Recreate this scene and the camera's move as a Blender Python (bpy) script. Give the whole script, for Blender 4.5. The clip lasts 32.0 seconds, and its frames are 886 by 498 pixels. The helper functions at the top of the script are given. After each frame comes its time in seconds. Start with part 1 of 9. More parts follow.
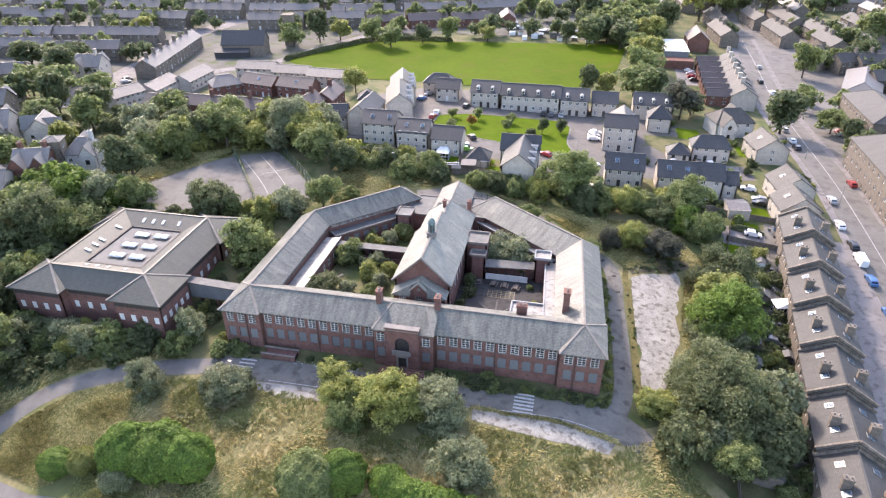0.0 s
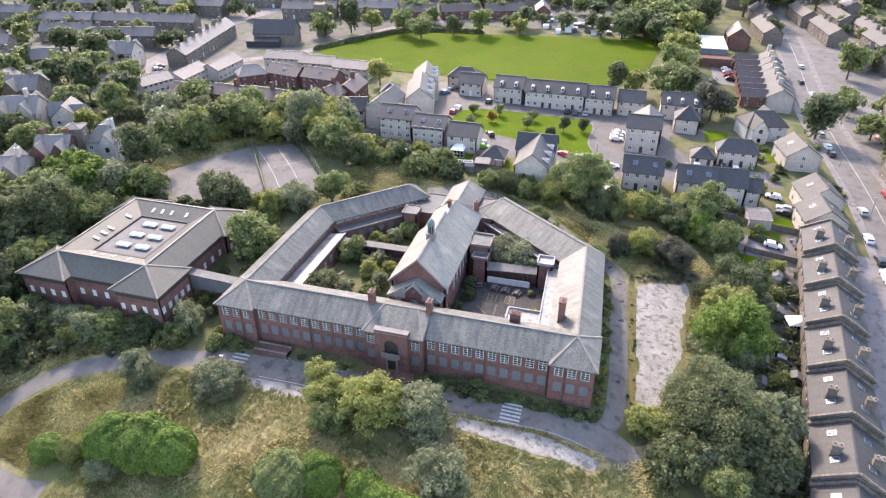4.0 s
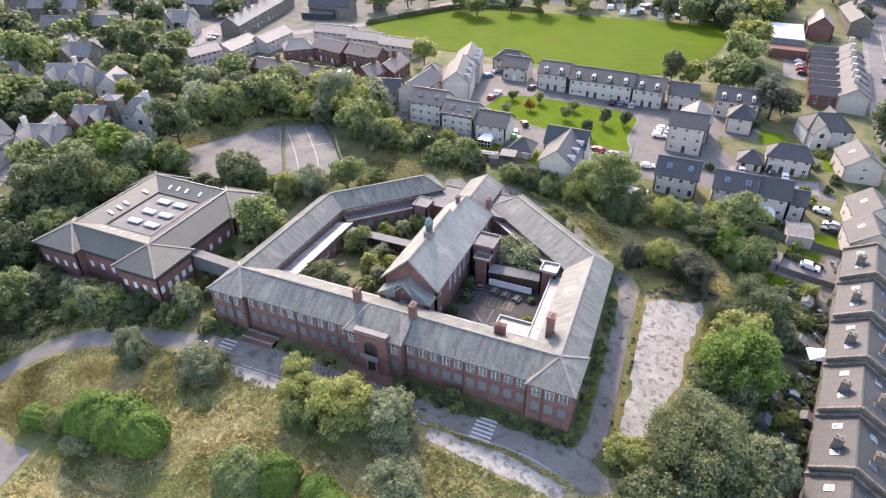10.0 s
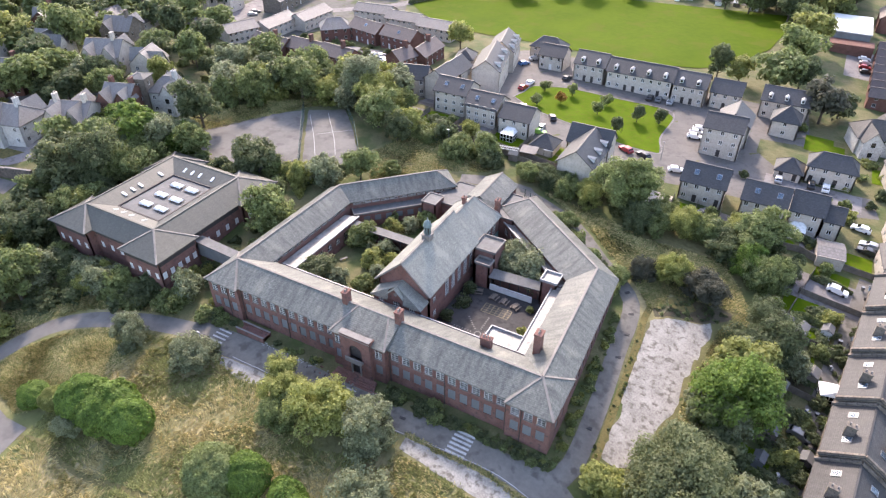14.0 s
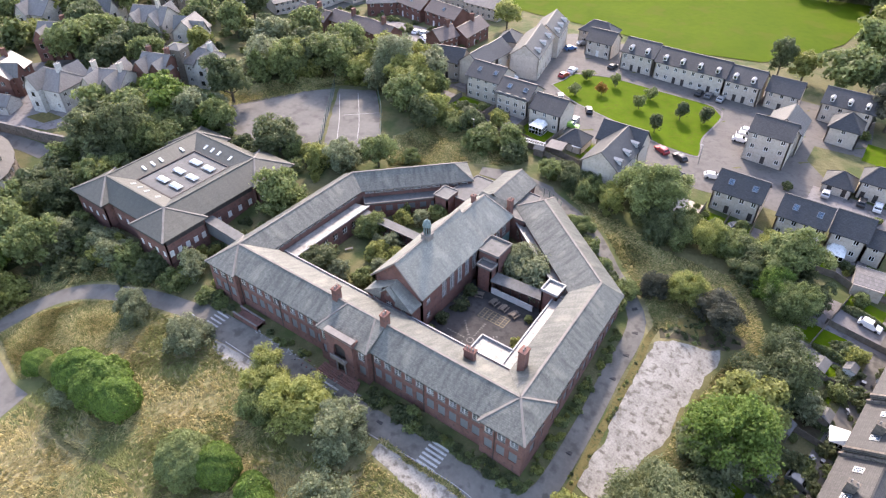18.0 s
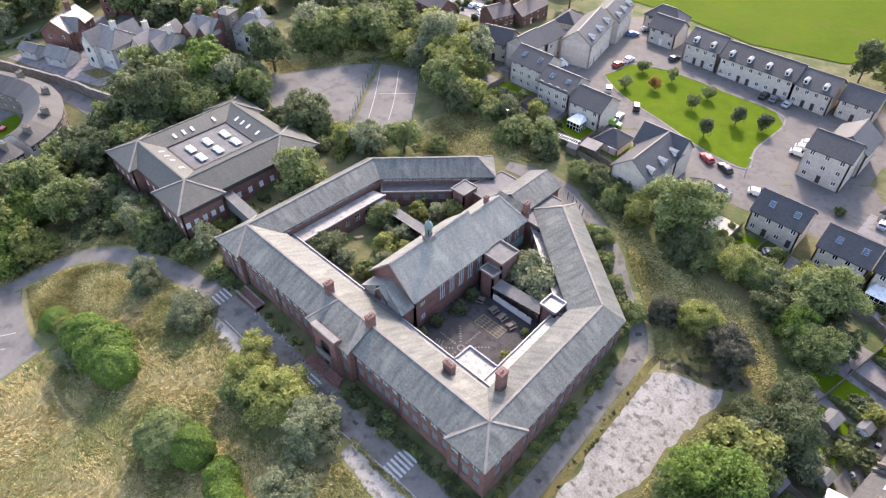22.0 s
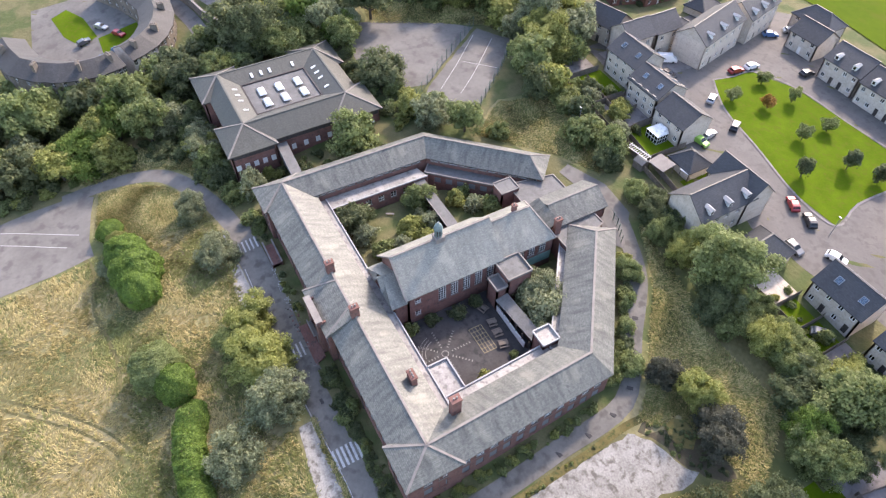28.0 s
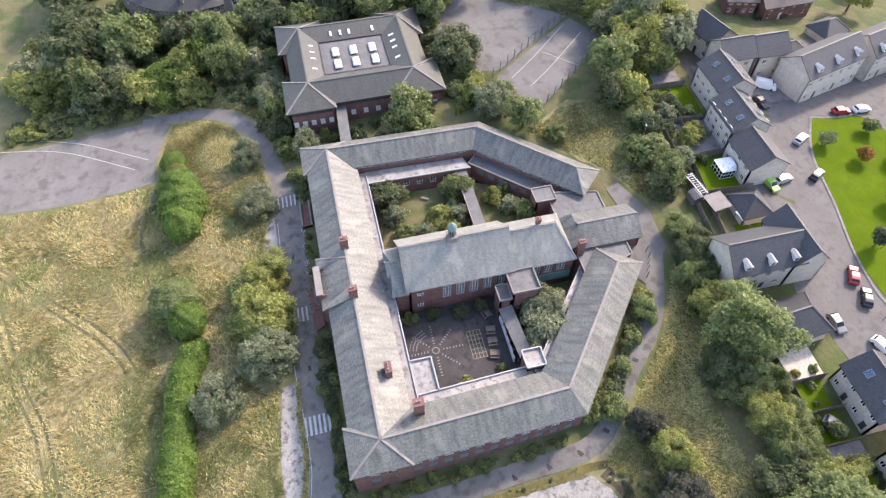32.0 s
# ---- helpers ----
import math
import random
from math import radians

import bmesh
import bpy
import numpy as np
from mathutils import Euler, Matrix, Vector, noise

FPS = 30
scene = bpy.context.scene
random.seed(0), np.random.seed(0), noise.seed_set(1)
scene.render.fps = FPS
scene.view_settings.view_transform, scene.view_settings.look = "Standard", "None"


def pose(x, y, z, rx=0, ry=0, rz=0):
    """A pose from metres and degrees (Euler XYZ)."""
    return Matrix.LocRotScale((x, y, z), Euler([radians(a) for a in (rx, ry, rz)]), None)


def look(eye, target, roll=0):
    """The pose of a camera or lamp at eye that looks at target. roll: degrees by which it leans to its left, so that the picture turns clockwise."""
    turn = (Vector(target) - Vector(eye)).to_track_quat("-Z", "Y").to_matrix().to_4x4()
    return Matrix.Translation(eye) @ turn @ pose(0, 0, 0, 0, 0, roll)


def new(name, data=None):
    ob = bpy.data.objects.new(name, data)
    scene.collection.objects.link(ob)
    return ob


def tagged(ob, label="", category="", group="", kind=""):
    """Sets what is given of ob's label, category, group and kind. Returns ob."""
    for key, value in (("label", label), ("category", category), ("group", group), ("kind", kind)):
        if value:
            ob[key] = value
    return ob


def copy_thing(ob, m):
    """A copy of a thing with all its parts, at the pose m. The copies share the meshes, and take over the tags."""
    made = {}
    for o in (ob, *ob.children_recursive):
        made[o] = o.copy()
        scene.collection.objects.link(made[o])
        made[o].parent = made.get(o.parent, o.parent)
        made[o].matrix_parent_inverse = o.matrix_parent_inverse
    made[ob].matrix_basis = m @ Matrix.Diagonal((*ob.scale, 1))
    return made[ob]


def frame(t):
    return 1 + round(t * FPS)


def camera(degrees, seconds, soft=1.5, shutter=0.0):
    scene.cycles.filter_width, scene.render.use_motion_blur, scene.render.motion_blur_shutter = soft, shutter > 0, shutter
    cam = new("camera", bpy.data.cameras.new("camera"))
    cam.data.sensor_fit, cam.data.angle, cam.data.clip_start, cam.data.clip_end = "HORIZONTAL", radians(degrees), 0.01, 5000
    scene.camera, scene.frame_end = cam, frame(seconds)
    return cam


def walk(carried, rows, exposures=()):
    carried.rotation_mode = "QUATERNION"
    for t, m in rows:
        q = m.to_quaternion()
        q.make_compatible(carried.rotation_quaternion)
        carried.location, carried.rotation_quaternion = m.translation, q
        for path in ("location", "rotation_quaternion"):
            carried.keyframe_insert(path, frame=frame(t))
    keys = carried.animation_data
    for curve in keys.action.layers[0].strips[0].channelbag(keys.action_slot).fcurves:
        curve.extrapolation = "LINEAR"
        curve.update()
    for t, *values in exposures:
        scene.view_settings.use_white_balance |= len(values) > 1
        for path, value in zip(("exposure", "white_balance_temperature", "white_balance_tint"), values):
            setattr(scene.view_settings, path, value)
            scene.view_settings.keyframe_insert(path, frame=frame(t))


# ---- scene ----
cam = camera(68.8, 32.0, soft=1.25)
METRES, EYE, TILT, LEAN, TURN = 115.0, 81.0, -30.38, 0.0, 11.57
EXPOSURE, WARMTH, TINT = 2.12, 6980.0, 20.0
ROWS = [
    (0.0, 0.0, 0.0, 0.0, 0.0, 0.0, -0.0),
    (0.5, 0.0091, 0.0018, 0.0019, 0.45, -0.05, -0.26),
    (1.0, 0.0173, 0.0038, 0.0044, 0.84, -0.1, -0.5),
    (1.5, 0.0257, 0.0063, 0.0069, 1.24, -0.24, -0.73),
    (2.0, 0.0349, 0.0091, 0.0091, 1.69, -0.36, -1.0),
    (2.5, 0.044, 0.0115, 0.0127, 2.12, -0.5, -1.26),
    (3.0, 0.053, 0.0138, 0.0167, 2.58, -0.69, -1.53),
    (3.5, 0.0626, 0.0159, 0.0202, 3.06, -0.86, -1.81),
    (5.5, 0.1003, 0.0296, 0.0353, 4.98, -1.55, -2.96),
    (6.0, 0.1098, 0.0339, 0.0386, 5.47, -1.78, -3.24),
    (6.5, 0.12, 0.038, 0.0427, 5.99, -2.04, -3.54),
    (7.0, 0.13, 0.0423, 0.0468, 6.53, -2.28, -3.85),
    (7.5, 0.1404, 0.0462, 0.0526, 7.09, -2.52, -4.19),
    (8.0, 0.1505, 0.0506, 0.0583, 7.62, -2.77, -4.5),
    (8.5, 0.1607, 0.0555, 0.063, 8.18, -3.07, -4.84),
    (9.0, 0.1713, 0.0606, 0.0685, 8.76, -3.38, -5.16),
    (9.5, 0.1815, 0.0661, 0.0744, 9.34, -3.65, -5.5),
    (10.0, 0.1916, 0.0715, 0.0814, 9.95, -3.99, -5.84),
    (10.5, 0.2017, 0.0767, 0.0893, 10.54, -4.31, -6.18),
    (11.0, 0.2115, 0.0817, 0.0976, 11.15, -4.61, -6.52),
    (11.5, 0.2211, 0.0869, 0.1051, 11.76, -4.99, -6.86),
    (12.0, 0.2307, 0.0927, 0.1116, 12.34, -5.34, -7.19),
    (12.5, 0.2406, 0.0995, 0.1179, 12.95, -5.73, -7.52),
    (13.0, 0.2507, 0.107, 0.1245, 13.61, -6.09, -7.88),
    (13.5, 0.2614, 0.1141, 0.1326, 14.33, -6.49, -8.27),
    (14.0, 0.2719, 0.121, 0.1414, 15.04, -6.96, -8.66),
    (14.5, 0.2815, 0.128, 0.1497, 15.74, -7.39, -9.05),
    (16.5, 0.3203, 0.1605, 0.181, 18.72, -9.26, -10.62),
    (17.0, 0.33, 0.1699, 0.1892, 19.53, -9.79, -11.02),
    (17.5, 0.3395, 0.1792, 0.1986, 20.34, -10.32, -11.45),
    (18.0, 0.3494, 0.1885, 0.2092, 21.22, -10.9, -11.93),
    (18.5, 0.3591, 0.1976, 0.2201, 22.12, -11.5, -12.4),
    (19.0, 0.3683, 0.2068, 0.2315, 23.05, -12.17, -12.87),
    (19.5, 0.377, 0.2165, 0.2421, 23.94, -12.83, -13.34),
    (20.0, 0.3862, 0.2268, 0.2525, 24.9, -13.53, -13.81),
    (20.5, 0.3955, 0.2374, 0.2634, 25.91, -14.22, -14.3),
    (21.0, 0.4042, 0.2475, 0.2752, 26.91, -14.98, -14.78),
    (21.5, 0.4126, 0.2579, 0.2879, 27.95, -15.74, -15.29),
    (22.0, 0.4211, 0.2687, 0.3009, 29.06, -16.52, -15.82),
    (22.5, 0.4292, 0.2793, 0.3148, 30.21, -17.36, -16.37),
    (23.0, 0.4375, 0.2898, 0.3283, 31.36, -18.19, -16.89),
    (23.5, 0.4451, 0.3011, 0.3421, 32.56, -19.08, -17.46),
    (24.0, 0.4529, 0.3128, 0.3563, 33.83, -20.0, -18.04),
    (24.5, 0.4605, 0.3247, 0.3707, 35.15, -20.98, -18.62),
    (25.0, 0.4677, 0.3363, 0.3854, 36.48, -21.95, -19.2),
    (25.5, 0.4751, 0.3484, 0.3994, 37.92, -22.98, -19.79),
    (27.5, 0.5002, 0.4003, 0.4526, 44.04, -27.37, -22.2),
    (28.0, 0.5054, 0.4139, 0.4659, 45.67, -28.54, -22.78),
    (28.5, 0.5103, 0.4276, 0.4797, 47.36, -29.74, -23.37),
    (29.0, 0.5155, 0.4406, 0.494, 49.11, -30.93, -23.94),
    (29.5, 0.5198, 0.4538, 0.5082, 50.93, -32.21, -24.52),
    (30.0, 0.5239, 0.4673, 0.5222, 52.79, -33.51, -25.08),
    (30.5, 0.5278, 0.4815, 0.5363, 54.73, -34.86, -25.64),
    (31.0, 0.5312, 0.4962, 0.5512, 56.85, -36.32, -26.22),
    (31.5, 0.5345, 0.511, 0.5674, 59.12, -37.88, -26.79),
    (32.0, 0.5375, 0.5249, 0.584, 61.44, -39.46, -27.33),
]
walk(cam, [(t, pose(26, -91, EYE, TILT, LEAN, TURN) @ pose(METRES * x, METRES * y, METRES * z, 90 + pitch, roll, yaw)) for t, x, y, z, yaw, pitch, roll in ROWS],
     exposures=[(0.0, EXPOSURE + .08, WARMTH, TINT), (32.0, EXPOSURE, WARMTH, TINT)])

# ---- light ----
SUN_DIR = Vector((-0.53 * math.cos(radians(37)), 0.85 * math.cos(radians(37)), math.sin(radians(37)))).normalized()
world = bpy.data.worlds.new("sky")
scene.world = world
world.use_nodes = True
wn = world.node_tree.nodes
sky = wn.new("ShaderNodeTexSky")
sky.sky_type = 'NISHITA'
sky.sun_disc = False
sky.sun_elevation = math.asin(SUN_DIR.z)
sky.sun_rotation = math.atan2(SUN_DIR.x, SUN_DIR.y)
sky.air_density, sky.dust_density, sky.ozone_density = 1.0, 1.6, 1.0
wn["Background"].inputs[1].default_value = 0.15
world.node_tree.links.new(sky.outputs[0], wn["Background"].inputs[0])
sun = new("sun", bpy.data.lights.new("sun", 'SUN'))
sun.data.energy, sun.data.angle, sun.data.color = 1.5, radians(5), (1.0, 0.92, 0.82)
sun.matrix_world = look(SUN_DIR * 300, (0, 0, 0))


# ---- materials ----
def material(name, c1, c2, scale=1.0, rough=0.9, bump=0.0, bump_scale=None, stretch=(1, 1, 1), c3=None, fine=0.35, metal=0.0, spec=0.3, per_object=0.0):
    """Two noise scales mix c1, c2 and, in patches, c3."""
    m = bpy.data.materials.new(name)
    m.use_nodes = True
    nt = m.node_tree
    n, l = nt.nodes, nt.links
    b = n["Principled BSDF"]
    b.inputs["Roughness"].default_value = rough
    b.inputs["Metallic"].default_value = metal
    b.inputs["Specular IOR Level"].default_value = spec
    tc = n.new("ShaderNodeTexCoord")
    mp = n.new("ShaderNodeMapping")
    mp.inputs["Scale"].default_value = stretch
    l.new(tc.outputs["Object"], mp.inputs["Vector"])
    big, small = n.new("ShaderNodeTexNoise"), n.new("ShaderNodeTexNoise")
    big.inputs["Scale"].default_value, big.inputs["Detail"].default_value = scale, 5
    small.inputs["Scale"].default_value, small.inputs["Detail"].default_value = scale * 9, 4
    for t in (big, small):
        l.new(mp.outputs[0], t.inputs["Vector"])
    ramp = n.new("ShaderNodeValToRGB")
    ramp.color_ramp.elements[0].position, ramp.color_ramp.elements[1].position = 0.36, 0.64
    ramp.color_ramp.elements[0].color, ramp.color_ramp.elements[1].color = (*c1, 1), (*c2, 1)
    add = n.new("ShaderNodeMix")
    add.data_type = 'FLOAT'
    add.inputs["Factor"].default_value = fine
    l.new(big.outputs["Fac"], add.inputs["A"])
    l.new(small.outputs["Fac"], add.inputs["B"])
    l.new(add.outputs["Result"], ramp.inputs["Fac"])
    out = ramp.outputs["Color"]
    if c3:
        pn = n.new("ShaderNodeTexNoise")
        pn.inputs["Scale"].default_value, pn.inputs["Detail"].default_value = scale * 2.7, 6
        l.new(mp.outputs[0], pn.inputs["Vector"])
        pr = n.new("ShaderNodeValToRGB")
        pr.color_ramp.elements[0].position, pr.color_ramp.elements[1].position = 0.52, 0.66
        l.new(pn.outputs["Fac"], pr.inputs["Fac"])
        mx = n.new("ShaderNodeMix")
        mx.data_type = 'RGBA'
        l.new(pr.outputs["Color"], mx.inputs["Factor"])
        l.new(out, mx.inputs["A"])
        mx.inputs["B"].default_value = (*c3, 1)
        out = mx.outputs["Result"]
    if per_object:
        oi, hs = n.new("ShaderNodeObjectInfo"), n.new("ShaderNodeHueSaturation")
        mr = n.new("ShaderNodeMapRange")
        mr.inputs["To Min"].default_value, mr.inputs["To Max"].default_value = 1 - per_object, 1 + per_object
        l.new(oi.outputs["Random"], mr.inputs["Value"])
        l.new(mr.outputs[0], hs.inputs["Value"])
        l.new(out, hs.inputs["Color"])
        out = hs.outputs["Color"]
    l.new(out, b.inputs["Base Color"])
    if bump:
        bn = n.new("ShaderNodeTexNoise")
        bn.inputs["Scale"].default_value, bn.inputs["Detail"].default_value = bump_scale or scale * 6, 5
        l.new(mp.outputs[0], bn.inputs["Vector"])
        bp = n.new("ShaderNodeBump")
        bp.inputs["Distance"].default_value = bump
        l.new(bn.outputs["Fac"], bp.inputs["Height"])
        l.new(bp.outputs[0], b.inputs["Normal"])
    return m


def leaf_material(name, dark, light, trans=0.56):
    """Leaves: colour by clump, some light passing through."""
    m = bpy.data.materials.new(name)
    m.use_nodes = True
    nt = m.node_tree
    n, l = nt.nodes, nt.links
    b = n["Principled BSDF"]
    b.inputs["Roughness"].default_value = 0.55
    b.inputs["Specular IOR Level"].default_value = 0.2
    geo, tc, ns = n.new("ShaderNodeNewGeometry"), n.new("ShaderNodeTexCoord"), n.new("ShaderNodeTexNoise")
    ns.inputs["Scale"].default_value = 0.5
    l.new(tc.outputs["Object"], ns.inputs["Vector"])
    add = n.new("ShaderNodeMix")
    add.data_type = 'FLOAT'
    add.inputs["Factor"].default_value = 0.5
    l.new(geo.outputs["Random Per Island"], add.inputs["A"])
    l.new(ns.outputs["Fac"], add.inputs["B"])
    ramp = n.new("ShaderNodeValToRGB")
    ramp.color_ramp.elements[0].position, ramp.color_ramp.elements[1].position = 0.25, 0.78
    ramp.color_ramp.elements[0].color, ramp.color_ramp.elements[1].color = (*dark, 1), (*light, 1)
    l.new(add.outputs["Result"], ramp.inputs["Fac"])
    oi, hs, mr = n.new("ShaderNodeObjectInfo"), n.new("ShaderNodeHueSaturation"), n.new("ShaderNodeMapRange")
    mr.inputs["To Min"].default_value, mr.inputs["To Max"].default_value = 0.93, 1.15
    l.new(oi.outputs["Random"], mr.inputs["Value"])
    l.new(mr.outputs[0], hs.inputs["Value"])
    l.new(ramp.outputs["Color"], hs.inputs["Color"])
    l.new(hs.outputs["Color"], b.inputs["Base Color"])
    tr, mix = n.new("ShaderNodeBsdfTranslucent"), n.new("ShaderNodeMixShader")
    l.new(hs.outputs["Color"], tr.inputs["Color"])
    mix.inputs[0].default_value = trans
    l.new(b.outputs[0], mix.inputs[1])
    l.new(tr.outputs[0], mix.inputs[2])
    l.new(mix.outputs[0], n["Material Output"].inputs["Surface"])
    return m


def roof_material(name, c1, c2, streak, moss, course=0.28, rough=0.55, strength=0.75, per_object=0.0):
    """Slates or tiles: rows across the slope, stains that run down it, patches of moss."""
    m = bpy.data.materials.new(name)
    m.use_nodes = True
    n, l = m.node_tree.nodes, m.node_tree.links
    b = n["Principled BSDF"]
    b.inputs["Roughness"].default_value, b.inputs["Specular IOR Level"].default_value = rough, 0.35
    geo = n.new("ShaderNodeNewGeometry")
    cr, dt, sx, co = n.new("ShaderNodeVectorMath"), n.new("ShaderNodeVectorMath"), n.new("ShaderNodeSeparateXYZ"), n.new("ShaderNodeCombineXYZ")
    cr.operation, dt.operation = 'CROSS_PRODUCT', 'DOT_PRODUCT'
    cr.inputs[1].default_value = (0, 0, 1)
    l.new(geo.outputs["True Normal"], cr.inputs[0])
    nm = n.new("ShaderNodeVectorMath")
    nm.operation = 'NORMALIZE'
    l.new(cr.outputs[0], nm.inputs[0])
    l.new(nm.outputs[0], dt.inputs[0])
    l.new(geo.outputs["Position"], dt.inputs[1])
    l.new(geo.outputs["Position"], sx.inputs[0])
    l.new(dt.outputs["Value"], co.inputs[0])
    l.new(sx.outputs["Z"], co.inputs[1])

    def tex(scale, sc, detail=5):
        mp, t = n.new("ShaderNodeMapping"), n.new("ShaderNodeTexNoise")
        mp.inputs["Scale"].default_value = sc
        t.inputs["Scale"].default_value, t.inputs["Detail"].default_value = scale, detail
        l.new(co.outputs[0], mp.inputs["Vector"])
        l.new(mp.outputs[0], t.inputs["Vector"])
        return t.outputs["Fac"]

    def mix(fac, a, c):
        x = n.new("ShaderNodeMix")
        x.data_type = 'RGBA'
        l.new(fac, x.inputs["Factor"])
        l.new(a, x.inputs["A"])
        x.inputs["B"].default_value = (*c, 1)
        return x.outputs["Result"]

    def band(fac, lo, hi, k=1.0):
        r = n.new("ShaderNodeMapRange")
        r.inputs["From Min"].default_value, r.inputs["From Max"].default_value, r.inputs["To Max"].default_value = lo, hi, k
        l.new(fac, r.inputs["Value"])
        return r.outputs[0]

    base = n.new("ShaderNodeMix")
    base.data_type = 'RGBA'
    base.inputs["A"].default_value, base.inputs["B"].default_value = (*c1, 1), (*c2, 1)
    l.new(band(tex(2.2, (1, 2.2, 1), 8), .3, .7), base.inputs["Factor"])
    out = mix(band(tex(1.0, (1.1, .34, 1), 8), .44, .72, strength * .75), base.outputs["Result"], streak)
    out = mix(band(tex(1.0, (.35, .25, 1), 4), .5, .66, strength * .45), out, streak)
    out = mix(band(tex(7.0, (1, 1.3, 1), 3), .5, .72, .55), out, c2)
    out = mix(band(tex(9.0, (1, 1.1, 1), 2), .56, .74, .6), out, streak)
    out = mix(band(tex(.35, (1, 1, 1), 6), .56, .7, .6), out, moss)
    if per_object:
        oi, hs, mr = n.new("ShaderNodeObjectInfo"), n.new("ShaderNodeHueSaturation"), n.new("ShaderNodeMapRange")
        mr.inputs["To Min"].default_value, mr.inputs["To Max"].default_value = 1 - per_object, 1 + per_object
        l.new(oi.outputs["Random"], mr.inputs["Value"])
        l.new(mr.outputs[0], hs.inputs["Value"])
        l.new(out, hs.inputs["Color"])
        out = hs.outputs["Color"]
    br, bp = n.new("ShaderNodeTexBrick"), n.new("ShaderNodeBump")
    br.inputs["Color1"].default_value, br.inputs["Color2"].default_value, br.inputs["Mortar"].default_value = (.82, .82, .82, 1), (1.12, 1.12, 1.12, 1), (.72, .72, .72, 1)
    tone = n.new("ShaderNodeMix")
    tone.data_type, tone.blend_type = 'RGBA', 'MULTIPLY'
    tone.inputs["Factor"].default_value = .8
    l.new(out, tone.inputs["A"])
    l.new(br.outputs["Color"], tone.inputs["B"])
    l.new(tone.outputs["Result"], b.inputs["Base Color"])
    br.inputs["Scale"].default_value = 1.0
    br.inputs["Brick Width"].default_value, br.inputs["Row Height"].default_value, br.inputs["Mortar Size"].default_value = course * 1.4, course * .5, .02
    l.new(co.outputs[0], br.inputs["Vector"])
    bp.inputs["Distance"].default_value, bp.inputs["Strength"].default_value, bp.invert = .02, .3, True
    l.new(br.outputs["Fac"], bp.inputs["Height"])
    l.new(bp.outputs[0], b.inputs["Normal"])
    return m


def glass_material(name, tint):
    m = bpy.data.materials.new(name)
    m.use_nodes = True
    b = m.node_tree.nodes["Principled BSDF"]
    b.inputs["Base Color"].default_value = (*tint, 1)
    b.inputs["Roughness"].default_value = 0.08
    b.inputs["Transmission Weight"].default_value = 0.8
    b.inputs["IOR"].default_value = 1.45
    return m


BRICK = material("school_brick", (0.150, 0.072, 0.058), (0.210, 0.112, 0.094), 0.5, 0.92, 0.02, 12, c3=(0.112, 0.070, 0.062))
BRICK2 = material("red_brick", (0.125, 0.060, 0.046), (0.180, 0.092, 0.072), 0.6, 0.92, 0.02, 12, per_object=0.15)
PLINTH = material("plinth_stone", (0.170, 0.150, 0.136), (0.245, 0.224, 0.204), 0.7, 0.9)
# Hall slate: school slate lightened in colour, because the hall slopes catch too little light.
HALL_SLATE = roof_material("brightened_hall_slate", (0.200, 0.199, 0.172), (0.295, 0.290, 0.252), (0.118, 0.119, 0.105), (0.36, 0.345, 0.285), strength=.6, rough=.55)
SLATE = roof_material("school_slate", (0.104, 0.106, 0.093), (0.190, 0.191, 0.168), (0.050, 0.053, 0.048), (0.245, 0.236, 0.196), strength=.9, rough=.5)
SLATE2 = roof_material("annex_slate", (0.068, 0.069, 0.059), (0.092, 0.092, 0.079), (0.054, 0.054, 0.047), (0.086, 0.085, 0.070), strength=.5)
CAP = material("ridge_tile", (0.170, 0.150, 0.133), (0.231, 0.211, 0.190), 0.8, 0.85)
FELT = material("flat_roof_felt", (0.185, 0.172, 0.158), (0.32, 0.302, 0.28), 0.35, 0.5, 0.01, 4, c3=(0.13, 0.118, 0.112), spec=0.5)
FELT2 = material("grey_roof_felt", (0.098, 0.096, 0.096), (0.150, 0.148, 0.143), 0.4, 0.75, 0.01, 4, c3=(0.102, 0.102, 0.095))
WHITE = material("white_paint", (0.60, 0.59, 0.57), (0.74, 0.73, 0.71), 1.5, 0.5)
BOARD = material("window_board", (0.128, 0.136, 0.142), (0.178, 0.188, 0.196), 0.6, 0.7, per_object=0.12)
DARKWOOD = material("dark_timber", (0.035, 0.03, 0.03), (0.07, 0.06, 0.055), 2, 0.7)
METAL = material("grey_metal", (0.20, 0.21, 0.22), (0.30, 0.31, 0.32), 2, 0.45, metal=0.6)
COPPER = material("verdigris_copper", (0.10, 0.15, 0.15), (0.18, 0.23, 0.22), 1.5, 0.7)
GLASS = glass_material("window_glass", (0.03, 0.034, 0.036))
SKYGLASS = material("skylight_plastic", (0.62, 0.63, 0.62), (0.78, 0.79, 0.78), 1.0, 0.35, c3=(0.45, 0.46, 0.45))
ASPHALT = material("worn_asphalt", (0.118, 0.110, 0.098), (0.172, 0.161, 0.145), 0.18, 0.9, 0.01, 8, c3=(0.090, 0.084, 0.074))
ASPHALT2 = material("street_asphalt", (0.122, 0.114, 0.104), (0.165, 0.155, 0.142), 0.12, 0.85, 0.005, 8, c3=(0.102, 0.094, 0.087))
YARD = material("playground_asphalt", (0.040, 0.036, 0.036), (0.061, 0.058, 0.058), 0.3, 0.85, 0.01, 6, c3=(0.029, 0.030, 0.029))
CONCRETE = material("bleached_concrete", (0.185, 0.173, 0.153), (0.345, 0.325, 0.290), 0.35, 0.92, 0.02, 5, c3=(0.130, 0.116, 0.098), fine=0.5)
